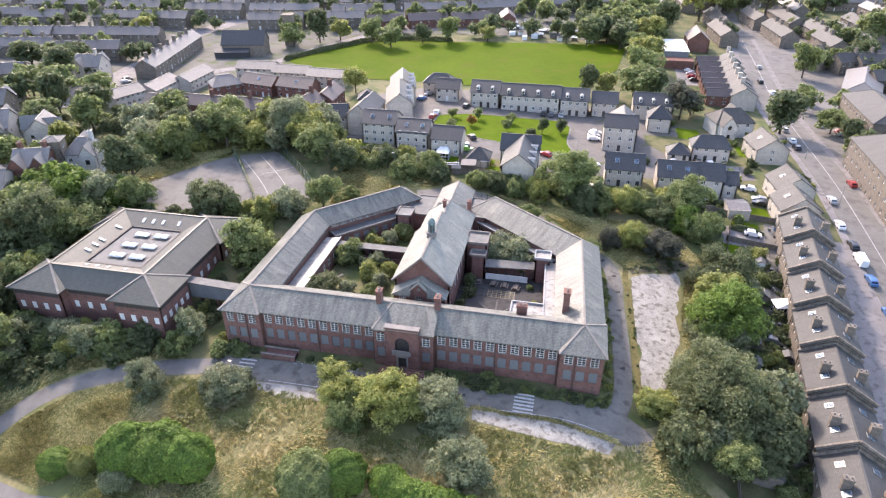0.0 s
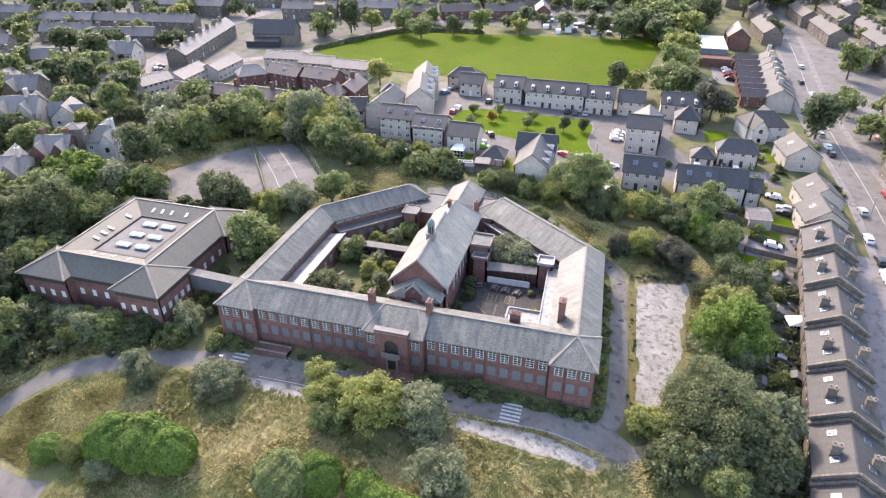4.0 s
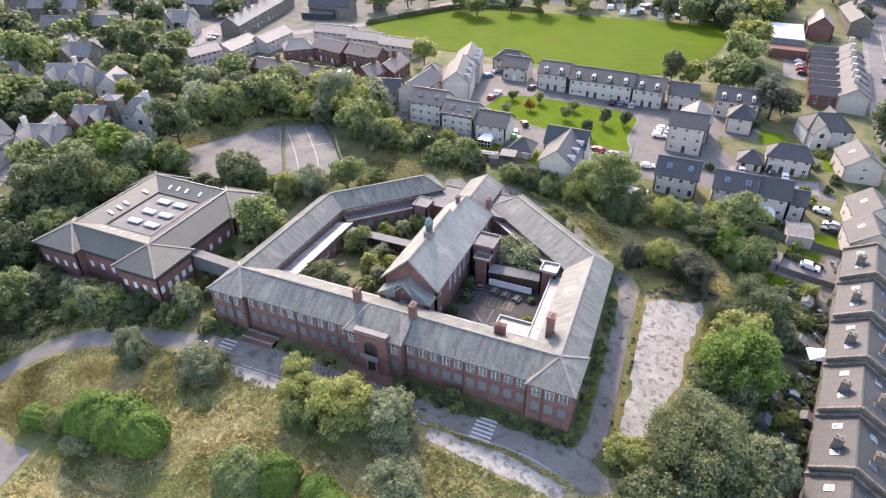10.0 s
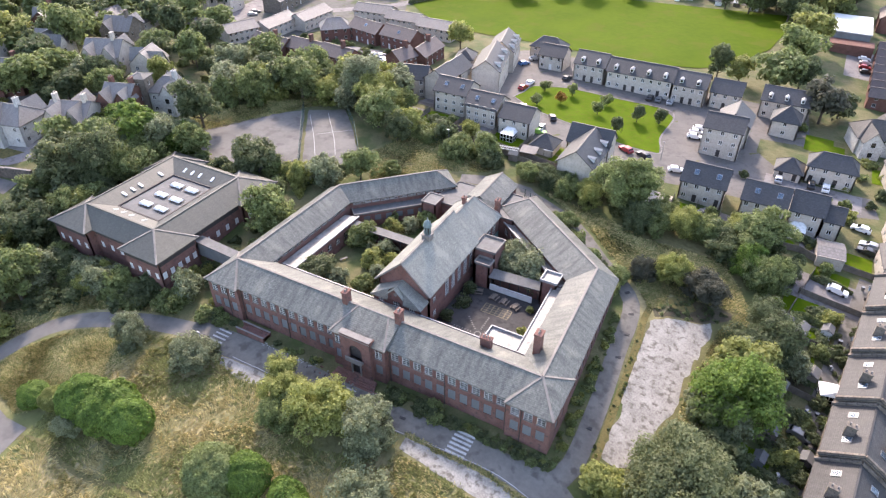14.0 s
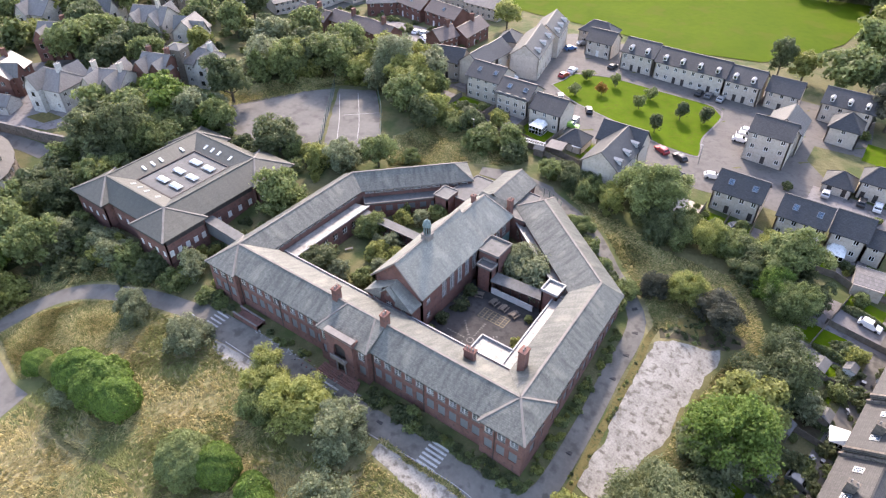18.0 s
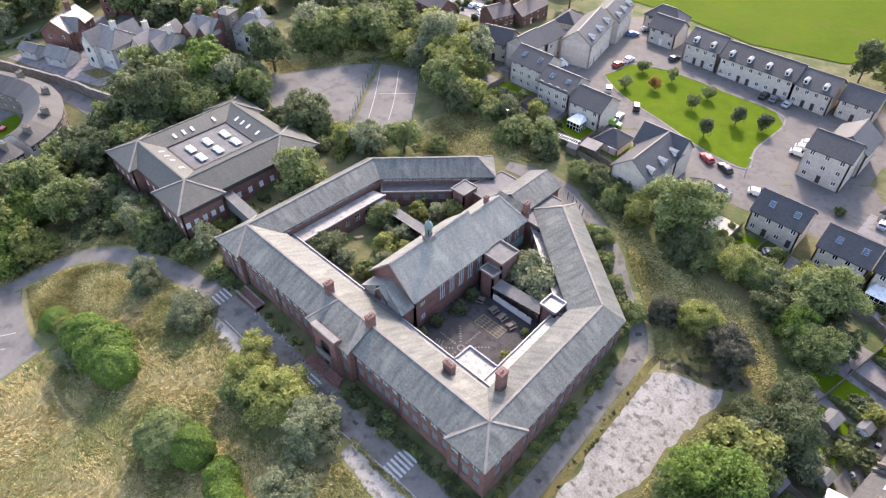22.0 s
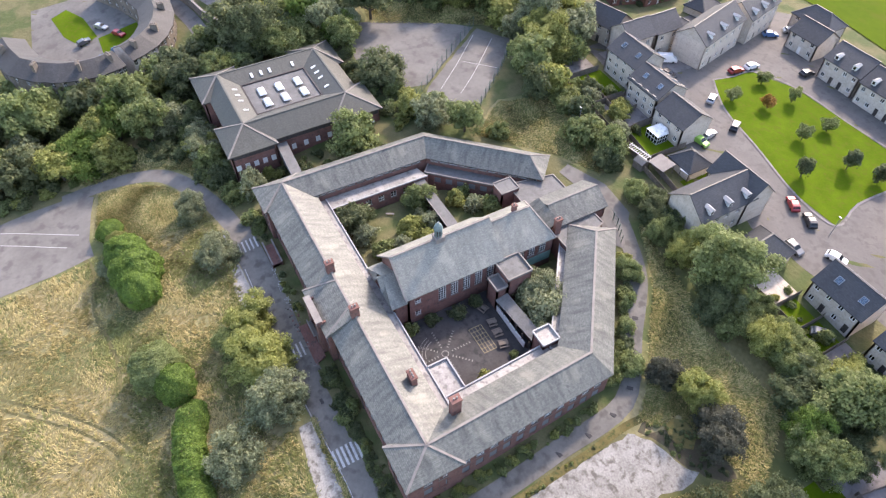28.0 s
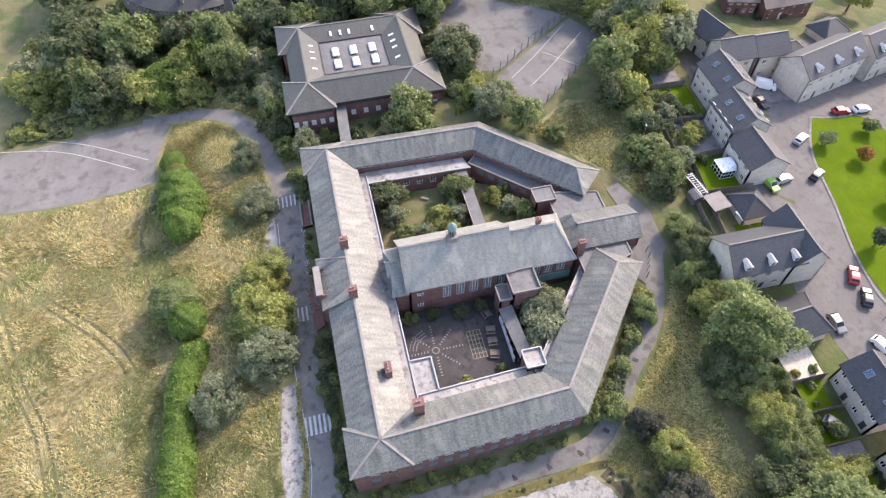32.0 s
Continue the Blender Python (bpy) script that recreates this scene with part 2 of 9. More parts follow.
PAVING = material("estate_paving", (0.165, 0.15, 0.145), (0.22, 0.202, 0.195), 0.25, 0.9, c3=(0.12, 0.11, 0.105))
TOWN_YARD = material("town_yards", (0.085, 0.082, 0.07), (0.135, 0.128, 0.115), 0.07, 0.95, c3=(0.07, 0.085, 0.036), fine=.5)
ESTATE = material("estate_setts", (0.108, 0.099, 0.092), (0.136, 0.125, 0.116), 0.25, 0.85, c3=(0.098, 0.090, 0.083))
PAINT = material("road_paint", (0.340, 0.340, 0.326), (0.462, 0.462, 0.449), 2.0, 0.7, c3=(0.218, 0.218, 0.211))
YELLOW = material("yellow_paint", (0.20, 0.165, 0.09), (0.27, 0.22, 0.12), 2.0, 0.7)
STONE = material("buff_stone", (0.43, 0.375, 0.315), (0.54, 0.48, 0.41), 0.8, 0.92, 0.02, 5, c3=(0.39, 0.34, 0.285), per_object=0.08)
SOOT = material("sooty_stone", (0.138, 0.115, 0.092), (0.230, 0.193, 0.157), 0.8, 0.92, 0.03, 5, c3=(0.101, 0.088, 0.073), per_object=0.1)
RENDERED = material("pale_render", (0.42, 0.40, 0.37), (0.55, 0.53, 0.495), 0.8, 0.85, c3=(0.34, 0.315, 0.28))
TILE = roof_material("dark_roof_tile", (0.042, 0.043, 0.046), (0.062, 0.063, 0.067), (0.033, 0.034, 0.037), (0.066, 0.066, 0.064), .4, strength=.3, per_object=.12)
TILE2 = roof_material("grey_roof_tile", (0.135, 0.122, 0.115), (0.195, 0.178, 0.168), (0.1, 0.092, 0.086), (0.16, 0.148, 0.13), .35, rough=.55, strength=.5, per_object=.15)
TILE3 = roof_material("brown_roof_tile", (0.105, 0.078, 0.07), (0.145, 0.112, 0.1), (0.08, 0.063, 0.056), (0.125, 0.108, 0.09), .4, strength=.3, per_object=.12)
TERRACE_SLATE = roof_material("sooty_terrace_slate", (0.052, 0.050, 0.047), (0.082, 0.078, 0.074), (0.038, 0.036, 0.035), (0.070, 0.068, 0.060), .3, rough=.66, per_object=.12)
PALE_SLATE = roof_material("pale_villa_slate", (0.145, 0.134, 0.125), (0.21, 0.195, 0.182), (0.10, 0.094, 0.088), (0.16, 0.15, 0.13), .3, rough=.45, per_object=.15)
LEAD = material("grey_lead", (0.26, 0.26, 0.26), (0.36, 0.36, 0.355), 1.5, 0.5)
FENCE = material("weathered_fence", (0.12, 0.10, 0.085), (0.20, 0.17, 0.14), 1.2, 0.9)
HEDGE_WOOD = material("bark", (0.07, 0.055, 0.04), (0.12, 0.10, 0.08), 2.0, 0.95)


# ---- mesh helpers ----
def joined(*meshes):
    vs, fs = [], []
    for v, f in meshes:
        k = len(vs)
        vs.extend(v)
        fs.extend([tuple(i + k for i in q) for q in f])
    return vs, fs


def box(x0, y0, z0, x1, y1, z1):
    v = [(x0, y0, z0), (x1, y0, z0), (x1, y1, z0), (x0, y1, z0), (x0, y0, z1), (x1, y0, z1), (x1, y1, z1), (x0, y1, z1)]
    return v, [(3, 2, 1, 0), (4, 5, 6, 7), (0, 1, 5, 4), (1, 2, 6, 5), (2, 3, 7, 6), (3, 0, 4, 7)]


def prism(poly, z0, z1):
    """An upright prism on an anticlockwise outline."""
    n = len(poly)
    v = [(x, y, z0) for x, y in poly] + [(x, y, z1) for x, y in poly]
    f = [tuple(range(n - 1, -1, -1)), tuple(range(n, 2 * n))] + [(i, (i + 1) % n, n + (i + 1) % n, n + i) for i in range(n)]
    return v, f


def slab(poly, t=0.22):
    """A sloping plate below a polygon of 3D points that is anticlockwise from above."""
    n = len(poly)
    v = list(poly) + [(x, y, z - t) for x, y, z in poly]
    f = [tuple(range(n)), tuple(range(2 * n - 1, n - 1, -1))] + [(i, n + i, n + (i + 1) % n, (i + 1) % n) for i in range(n)]
    return v, f


def bar(p, q, w=0.3, h=0.12, up=0.06):
    """A flat bar from p to q, its top a little above the line."""
    p, q = Vector(p), Vector(q)
    d = (q - p).normalized()
    s = d.cross(Vector((0, 0, 1)))
    s = (s.normalized() if s.length > 1e-4 else Vector((1, 0, 0))) * w / 2
    u = s.cross(d).normalized()
    if u.z < 0:
        u = -u
    v = []
    for e in (p, q):
        v += [tuple(e - s + u * (up - h)), tuple(e + s + u * (up - h)), tuple(e + s + u * up), tuple(e - s + u * up)]
    return v, [(0, 1, 2, 3), (7, 6, 5, 4), (0, 4, 5, 1), (1, 5, 6, 2), (2, 6, 7, 3), (3, 7, 4, 0)]


def tube(p, q, r0, r1, n=7):
    p, q = Vector(p), Vector(q)
    d = (q - p).normalized()
    a = d.orthogonal().normalized()
    b = d.cross(a)
    v = [tuple(c + (a * math.cos(6.2832 * i / n) + b * math.sin(6.2832 * i / n)) * r) for c, r in ((p, r0), (q, r1)) for i in range(n)]
    f = [(i, (i + 1) % n, n + (i + 1) % n, n + i) for i in range(n)] + [tuple(range(n - 1, -1, -1)), tuple(range(n, 2 * n))]
    return v, f


def lathe(profile, n=12, cx=0, cy=0):
    v = [(cx + r * math.cos(6.2832 * i / n), cy + r * math.sin(6.2832 * i / n), z) for r, z in profile for i in range(n)]
    f = [(k * n + i, k * n + (i + 1) % n, (k + 1) * n + (i + 1) % n, (k + 1) * n + i) for k in range(len(profile) - 1) for i in range(n)]
    return v, f + [tuple(range(n - 1, -1, -1)), tuple(range((len(profile) - 1) * n, len(profile) * n))]


def turned(m, mat):
    return [tuple(mat @ Vector(p)) for p in m[0]], m[1]


def welded(m):
    """Points in one place become one."""
    at, vs, way = {}, [], []
    for p in m[0]:
        k = (round(p[0], 4), round(p[1], 4), round(p[2], 4))
        if k not in at:
            at[k] = len(vs)
            vs.append(p)
        way.append(at[k])
    fs = [tuple(dict.fromkeys(way[i] for i in f)) for f in m[1]]
    return vs, [f for f in fs if len(f) > 2]


def mesh_of(name, m, mat, weld=True):
    me = bpy.data.meshes.new(name)
    vs, fs = welded(m) if weld else m
    me.from_pydata(vs, [], fs)
    me.materials.append(mat)
    me.update()
    return me


def part(name, m, mat, parent, label="", at=None):
    """A mesh object under a thing or a part; m is a mesh datablock or (points, faces)."""
    me = m if isinstance(m, bpy.types.Mesh) else mesh_of(name, m, mat)
    ob = new(name, me)
    ob.parent = parent
    if at is not None:
        ob.matrix_local = at
    if label:
        ob["label"] = label
    return ob


def thing(name, label, category, m=None, group="", kind=""):
    ob = new(name)
    ob.empty_display_size = 0.5
    if m is not None:
        ob.matrix_world = m
    return tagged(ob, label, category, group, kind)


def solo(name, m, mat, label, category="", group="", kind="", at=None):
    ob = new(name, m if isinstance(m, bpy.types.Mesh) else mesh_of(name, m, mat))
    if at is not None:
        ob.matrix_world = at
    return tagged(ob, label, category, group, kind)


# ---- the lie of the land ----
GROUNDS = [(0, -4, 0), (25, -4, -.2), (-35, -4, -.4), (38, -4, -.4), (41, 16, -.1), (40, 25, 1.2), (40, 37, 2.3), (33, 56, 4), (0, 70, 5.6),
           (17, 25, 1.2), (-20, 24, 2.4), (-50, 45, 6.2), (-60, 69, 7.3), (-19, 72, 6.6), (-48, -36, -5.7), (-71, -17, -3.3), (-82, 2, 1.0),
           (-60, -6, 0), (-12, -25, -1.7), (-20, -45, -3.6), (15, -30, -2.2), (42, -20, -2.8), (49, 12, -.4), (49, 36, 2.0), (-45, 20, 2.5)]
OUTSKIRTS = [(-31, 108, 6.6), (20, 98, 4.3), (28, 105, 3.4), (48, 84, 2.6), (42, 109, 3.5), (0, 135, 4.5), (30, 140, 3.5), (60, -15, -6.5),
             (66, 15, -5), (66, 40, -2.6), (70, 67, .4), (94, 0, -7), (96, 50, -3), (98, 105, 1), (-105, 20, 5), (-105, 58, 7.5), (-85, 95, 7.2),
             (-60, 140, 4.6), (60, 225, 4), (-140, 160, 3.2), (0, 215, 4), (-110, -30, -6), (120, 200, -.5), (-160, 60, 8), (-175, 135, 6), (-110, 175, 3.4),
             (-155, 150, 3.1), (-150, 205, 2.6), (-60, 180, 3.6), (-118, 113, 3.8), (95, 190, -1.5), (100, 160, 0), (112, 270, 1.5), (-198, 200, 4), (-195, 60, 8), (-200, 120, 7)]
HILLS = np.array(GROUNDS + OUTSKIRTS, float)


def _kernel(d):
    return np.sqrt(d * d + 400.0)


_n = len(HILLS)
_a = np.zeros((_n + 3, _n + 3))
_a[:_n, :_n] = _kernel(np.hypot(HILLS[:, None, 0] - HILLS[None, :, 0], HILLS[:, None, 1] - HILLS[None, :, 1])) - np.eye(_n) * 6.0
_a[:_n, _n], _a[:_n, _n + 1:], _a[_n, :_n], _a[_n + 1:, :_n] = 1, HILLS[:, :2], 1, HILLS[:, :2].T
_w = np.linalg.solve(_a, np.r_[HILLS[:, 2], 0, 0, 0])


def heights(x, y):
    """Smooth ground heights at arrays of places."""
    x, y = np.asarray(x, float), np.asarray(y, float)
    far = np.clip((np.hypot(x, y - 60) - 230) / 500, 0, 1)
    x, y = np.clip(x, -205, 130), np.clip(y, -60, 270)
    d = np.hypot(x[..., None] - HILLS[:, 0], y[..., None] - HILLS[:, 1])
    return (_kernel(d) @ _w[:_n] + _w[_n] + _w[_n + 1] * x + _w[_n + 2] * y) * (1 - far) + 3 * far


def ground(x, y):
    return float(heights(x, y))


def smooth_line(pts, step=2.0):
    """Points every few metres along a rounded line through pts."""
    out = []
    p = [Vector(a) for a in pts]
    for i in range(len(p) - 1):
        a, b, c, d = p[max(i - 1, 0)], p[i], p[i + 1], p[min(i + 2, len(p) - 1)]
        k = max(2, int((c - b).length / step))
        for j in range(k):
            t = j / k
            out.append(0.5 * ((2 * b) + (c - a) * t + (2 * a - 5 * b + 4 * c - d) * t * t + (3 * b - a - 3 * c + d) * t ** 3))
    return out + [p[-1]]


def ribbon(pts, width, lift=0.06, across=4, thick=0.0, straight=False):
    """A strip of ground along a line."""
    line = [Vector(a) for a in pts] if straight else smooth_line(pts)
    ws = width if isinstance(width, (list, tuple)) else None
    v, f = [], []
    for i, p in enumerate(line):
        d = (line[min(i + 1, len(line) - 1)] - line[max(i - 1, 0)]).normalized()
        s = Vector((-d.y, d.x))
        w = width if ws is None else ws[0] + (ws[1] - ws[0]) * i / (len(line) - 1)
        for j in range(across + 1):
            q = p + s * w * (j / across - 0.5)
            v.append((q.x, q.y, 0.0))
    z = heights([a[0] for a in v], [a[1] for a in v]) + lift
    v = [(a[0], a[1], float(h)) for a, h in zip(v, z)]
    n = across + 1
    for i in range(len(line) - 1):
        for j in range(across):
            f.append((i * n + j, (i + 1) * n + j, (i + 1) * n + j + 1, i * n + j + 1)[::-1])
    return v, f


def sheet(poly, lift=0.05, step=2.5, ragged=0.0):
    """A patch of ground inside an outline, cut fine enough to follow the land."""
    pts = []
    n = len(poly)
    for i in range(n):
        a, b = Vector(poly[i]), Vector(poly[(i + 1) % n])
        k = max(1, int((b - a).length / (step if not ragged else 1.2)))
        for j in range(k):
            q = a.lerp(b, j / k)
            if ragged:
                q = q + Vector((noise.noise((q.x * .4, q.y * .4, 3)), noise.noise((q.x * .4, q.y * .4, 9)))) * ragged
            pts.append(q)
    bm = bmesh.new()
    bm.faces.new([bm.verts.new((p.x, p.y, 0)) for p in pts])
    xs, ys = [p.x for p in pts], [p.y for p in pts]
    for lo, hi, axis in ((min(xs), max(xs), 0), (min(ys), max(ys), 1)):
        c = lo + step
        while c < hi:
            no = (1, 0, 0) if axis == 0 else (0, 1, 0)
            co = (c, 0, 0) if axis == 0 else (0, c, 0)
            bmesh.ops.bisect_plane(bm, geom=bm.verts[:] + bm.edges[:] + bm.faces[:], plane_co=co, plane_no=no)
            c += step
    bmesh.ops.triangulate(bm, faces=bm.faces[:])
    z = heights([a.co.x for a in bm.verts], [a.co.y for a in bm.verts])
    for a, h in zip(bm.verts, z):
        a.co.z = h + lift
    bmesh.ops.recalc_face_normals(bm, faces=bm.faces[:])
    if sum(f.normal.z for f in bm.faces) < 0:
        bmesh.ops.reverse_faces(bm, faces=bm.faces[:])
    bm.verts.index_update()
    m = [tuple(a.co) for a in bm.verts], [tuple(a.index for a in f.verts) for f in bm.faces]
    bm.free()
    return m


# ---- ground ----
def grass_material(name, dry, dry2, green, green2, scale):
    m = material(name, dry, dry2, scale * 3, 0.95, 0.16, 1.1, c3=None, fine=0.6)
    n, l = m.node_tree.nodes, m.node_tree.links
    b = n["Principled BSDF"]
    old = b.inputs["Base Color"].links[0].from_socket
    tc, a, c = n.new("ShaderNodeTexCoord"), n.new("ShaderNodeTexNoise"), n.new("ShaderNodeTexNoise")
    a.inputs["Scale"].default_value, a.inputs["Detail"].default_value = scale, 6
    c.inputs["Scale"].default_value, c.inputs["Detail"].default_value = 0.9, 5
    for t in (a, c):
        l.new(tc.outputs["Object"], t.inputs["Vector"])
    r = n.new("ShaderNodeValToRGB")
    r.color_ramp.elements[0].position, r.color_ramp.elements[1].position = 0.45, 0.6
    l.new(a.outputs["Fac"], r.inputs["Fac"])
    g = n.new("ShaderNodeMix")
    g.data_type = 'RGBA'
    g.inputs["A"].default_value, g.inputs["B"].default_value = (*green, 1), (*green2, 1)
    l.new(c.outputs["Fac"], g.inputs["Factor"])
    mx = n.new("ShaderNodeMix")
    mx.data_type = 'RGBA'
    l.new(r.outputs["Color"], mx.inputs["Factor"])
    l.new(old, mx.inputs["A"])
    l.new(g.outputs["Result"], mx.inputs["B"])
    l.new(mx.outputs["Result"], b.inputs["Base Color"])
    return m


ROUGH = grass_material("rough_grass", (0.180, 0.150, 0.072), (0.290, 0.242, 0.125), (0.085, 0.098, 0.034), (0.145, 0.150, 0.056), 0.055)
LAWN = material("mown_lawn", (0.058, 0.100, 0.003), (0.082, 0.130, 0.005), 0.3, 0.95, 0.02, 3, c3=(0.080, 0.104, 0.010), spec=0.06)
FIELDMAT = material("playing_field_turf", (0.054, 0.090, 0.003), (0.074, 0.112, 0.004), 0.05, 0.95, 0.02, 3, c3=(0.078, 0.098, 0.010), spec=0.06)
BANK = grass_material("bank_grass", (0.118, 0.104, 0.044), (0.190, 0.163, 0.074), (0.058, 0.072, 0.024), (0.100, 0.110, 0.038), 0.06)
LAND = grass_material("garden_land", (0.095, 0.092, 0.040), (0.150, 0.136, 0.066), (0.050, 0.068, 0.022), (0.085, 0.104, 0.034), 0.16)
TRACK = material("flattened_grass", (0.085, 0.078, 0.030), (0.150, 0.130, 0.055), 1.2, 0.95, 0.03, 6, c3=(0.06, 0.065, 0.024))
MOSS = material("mossy_verge", (0.098, 0.079, 0.026), (0.150, 0.124, 0.045), 0.6, 0.95, 0.05, 3, c3=(0.060, 0.068, 0.022))
MUD = material("wet_earth", (0.046, 0.036, 0.020), (0.074, 0.058, 0.031), 0.4, 0.7, 0.04, 3, c3=(0.070, 0.070, 0.035))


def land_grid():
    xs = np.unique(np.r_[np.arange(-1500, -350, 110), np.arange(-350, -170, 7), np.arange(-170, 132, 2.5), np.arange(135, 240, 7), np.arange(250, 1500, 110), 1500])
    ys = np.unique(np.r_[np.arange(-600, -60, 60), np.arange(-60, 242, 2.5), np.arange(245, 420, 7), np.arange(430, 2600, 120), 2600])
    gx, gy = np.meshgrid(xs, ys)
    z = heights(gx, gy)
    far = np.clip((np.hypot(gx, gy - 60) - 230) / 500, 0, 1)
    near = np.clip(1 - far * 4, 0, 1)
    z = z + near * 0.05 * (np.sin(gx * .9 + 2 * np.sin(gy * .31)) * np.cos(gy * .8 + gx * .2))
    inside = (np.abs(gx) < 27.5 - np.maximum(0, gy - 34) * .9) & (gy > 5) & (gy < 50)
    z = np.where(inside, np.minimum(z, 0.7), z)
    w = len(xs)
    v = list(zip(gx.ravel().tolist(), gy.ravel().tolist(), z.ravel().tolist()))
    f = [(j * w + i, j * w + i + 1, (j + 1) * w + i + 1, (j + 1) * w + i) for j in range(len(ys) - 1) for i in range(w - 1)]
    return v, f


solo("ground", land_grid(), LAND, "rolling ground of rough grass and garden land", "ground", kind="structure")
solo("meadow", sheet([(-50, -20), (-44, -9), (-37, -6.8), (-12, -6.4), (15, -6), (31, -6), (40, -8), (46, -4), (62, -20), (70, -60), (-30, -80), (-50, -78), (-50, -38), (-62, -36)], 0.04, 4, 0.8),
     ROUGH, "overgrown meadow of tall dry golden grass", "grass", kind="structure")
solo("grass_island", sheet([(-38, -7.2), (-45, -8.8), (-53, -11.6), (-60, -14.9), (-64.3, -18.7), (-67.2, -24), (-69, -31.6), (-60, -35.6), (-50, -37), (-43, -30)], .05, 3, .3), ROUGH, "dry grass island inside the drive", "grass", kind="structure")
solo("wood_edge", sheet([(-40, -5.6), (-46, -8.6), (-53, -11.2), (-60, -14.5), (-64.6, -18.3), (-67.8, -24), (-69.6, -31), (-72.4, -38), (-82, -50), (-86, -30), (-80, -10), (-60, -4)], .04, 3, .3), ROUGH, "rough grass below the western wood", "grass", kind="structure")
solo("grass_bank", sheet([(42, 40), (55, 43), (67, 53), (57, 69), (36, 68), (22, 69), (6, 70), (22, 58), (33, 48)], 0.045, 3, 0.6), BANK, "rough grass slope beside the path", "grass", kind="structure")
solo("east_bank", sheet([(50, 3), (56, 1), (60, 18), (62, 34), (67, 48), (63, 54), (54, 45), (42, 44), (41.4, 38), (52, 38), (51, 28), (49.6, 15)], .042, 3, .6), BANK, "rough golden grass between the slab and the trees", "grass", kind="structure")
solo("upper_bank", sheet([(-32, 50), (-16, 63), (-6, 68), (-12, 78), (-34, 82), (-40, 62)], 0.045, 3, 0.8), ROUGH, "rough grassy bank below the hedge", "grass", kind="structure")
solo("wild_verge", sheet([(-98, 50), (-86, 48), (-70, 76), (-62, 82), (-80, 84)], 0.045, 3, 0.8), ROUGH, "golden rough grass above the court", "grass", kind="structure")

solo("drive", ribbon([(44, -9.5), (40, -6.5), (31, -5), (23, -5), (15, -5.4), (5, -6), (-2.5, -6.2), (-10, -6), (-20, -5.9), (-29, -6.2), (-37, -6.8)], 5.6, 0.10), ASPHALT,
     "worn grey asphalt drive along the school front", "road", kind="structure")
solo("loop_drive", ribbon([(-33, -6.2), (-37, -6.8), (-45, -8.6), (-53, -11.4), (-60, -14.7), (-64.5, -18.5), (-67.5, -24), (-69.4, -31), (-70, -40)], 3.9, 0.095), ASPHALT2,
     "narrow asphalt drive curving to the car park", "road", kind="structure")
solo("car_park", sheet([(-68, -80), (-69.6, -62), (-70.6, -48), (-70, -38), (-67, -33), (-61, -34.6), (-53, -36.2), (-47.2, -36), (-46.4, -44), (-46.4, -60), (-48, -80)], 0.11, 4), ASPHALT2,
     "open asphalt car park with faded lines", "road", kind="structure")
solo("side_path", ribbon([(37.5, -6), (40.2, 0), (40.2, 14), (39.4, 26), (39.2, 34), (38.2, 39.5), (35, 43.5), (28.6, 49), (23.6, 54), (18.5, 58.4), (11, 62), (5, 64.4)], 3.4, 0.085), ASPHALT,
     "asphalt path round the side of the school", "path", kind="structure")
solo("back_yard", sheet([(12, 60), (5, 67), (-4, 67.5), (-13, 64), (-12, 61), (-5, 62), (3, 57), (8, 57)], 0.095, 2), ASPHALT2, "asphalt yard behind the school", "yard", kind="structure")
solo("slab_east", sheet([(43, 38), (53.4, 42.9), (53.7, 39.6), (52.3, 29), (51, 15.4), (48.2, 4), (43.9, 3.5), (43.5, 12.9), (42.9, 27.8)][::-1], 0.055, 2.5, 1.1), CONCRETE,
     "bleached and stained concrete slab", "slab", kind="structure")
solo("slab_front", sheet([(14.5, -8.4), (23, -8.2), (32, -8.5), (38.8, -10.2), (37.8, -12.6), (30, -12.3), (22, -11.8), (14.5, -10.8)][::-1], 0.105, 2, 0.25), CONCRETE,
     "pale concrete strip beside the drive", "slab", kind="structure")
solo("slab_west", sheet([(-26, -9), (-20, -8.8), (-11.5, -8.9), (-11.5, -11.2), (-19, -11.8), (-25, -10.8)][::-1], 0.105, 2, 0.25), CONCRETE, "pale broken concrete strip beside the drive", "slab", kind="structure")
solo("court_west", sheet([(-90, 44), (-85, 54), (-77, 66), (-70.5, 73), (-54, 50), (-57, 41), (-66, 38), (-82, 40)][::-1], 0.055, 4, 0.3), ASPHALT2, "grey asphalt ball court", "court", kind="structure")
solo("court_east", sheet([(-69.5, 73.5), (-60, 79), (-50, 69), (-38.5, 55), (-45.5, 44), (-53, 50)][::-1], 0.055, 4, 0.3), ASPHALT2, "grey asphalt ball court with white lines", "court", kind="structure")

solo("front_verge", sheet([(6, -3.9), (19, -3.6), (36.6, -2.9), (37, -.2), (6, -.2)], .13, 2, .3), LAND, "weedy green verge along the school front", "verge", kind="structure")
solo("west_verge", sheet([(-37.6, -3.8), (-29.4, -3.4), (-29.4, -.2), (-37.6, -.2)], .13, 2, .3), LAND, "weedy green verge along the school front", "verge", kind="structure")

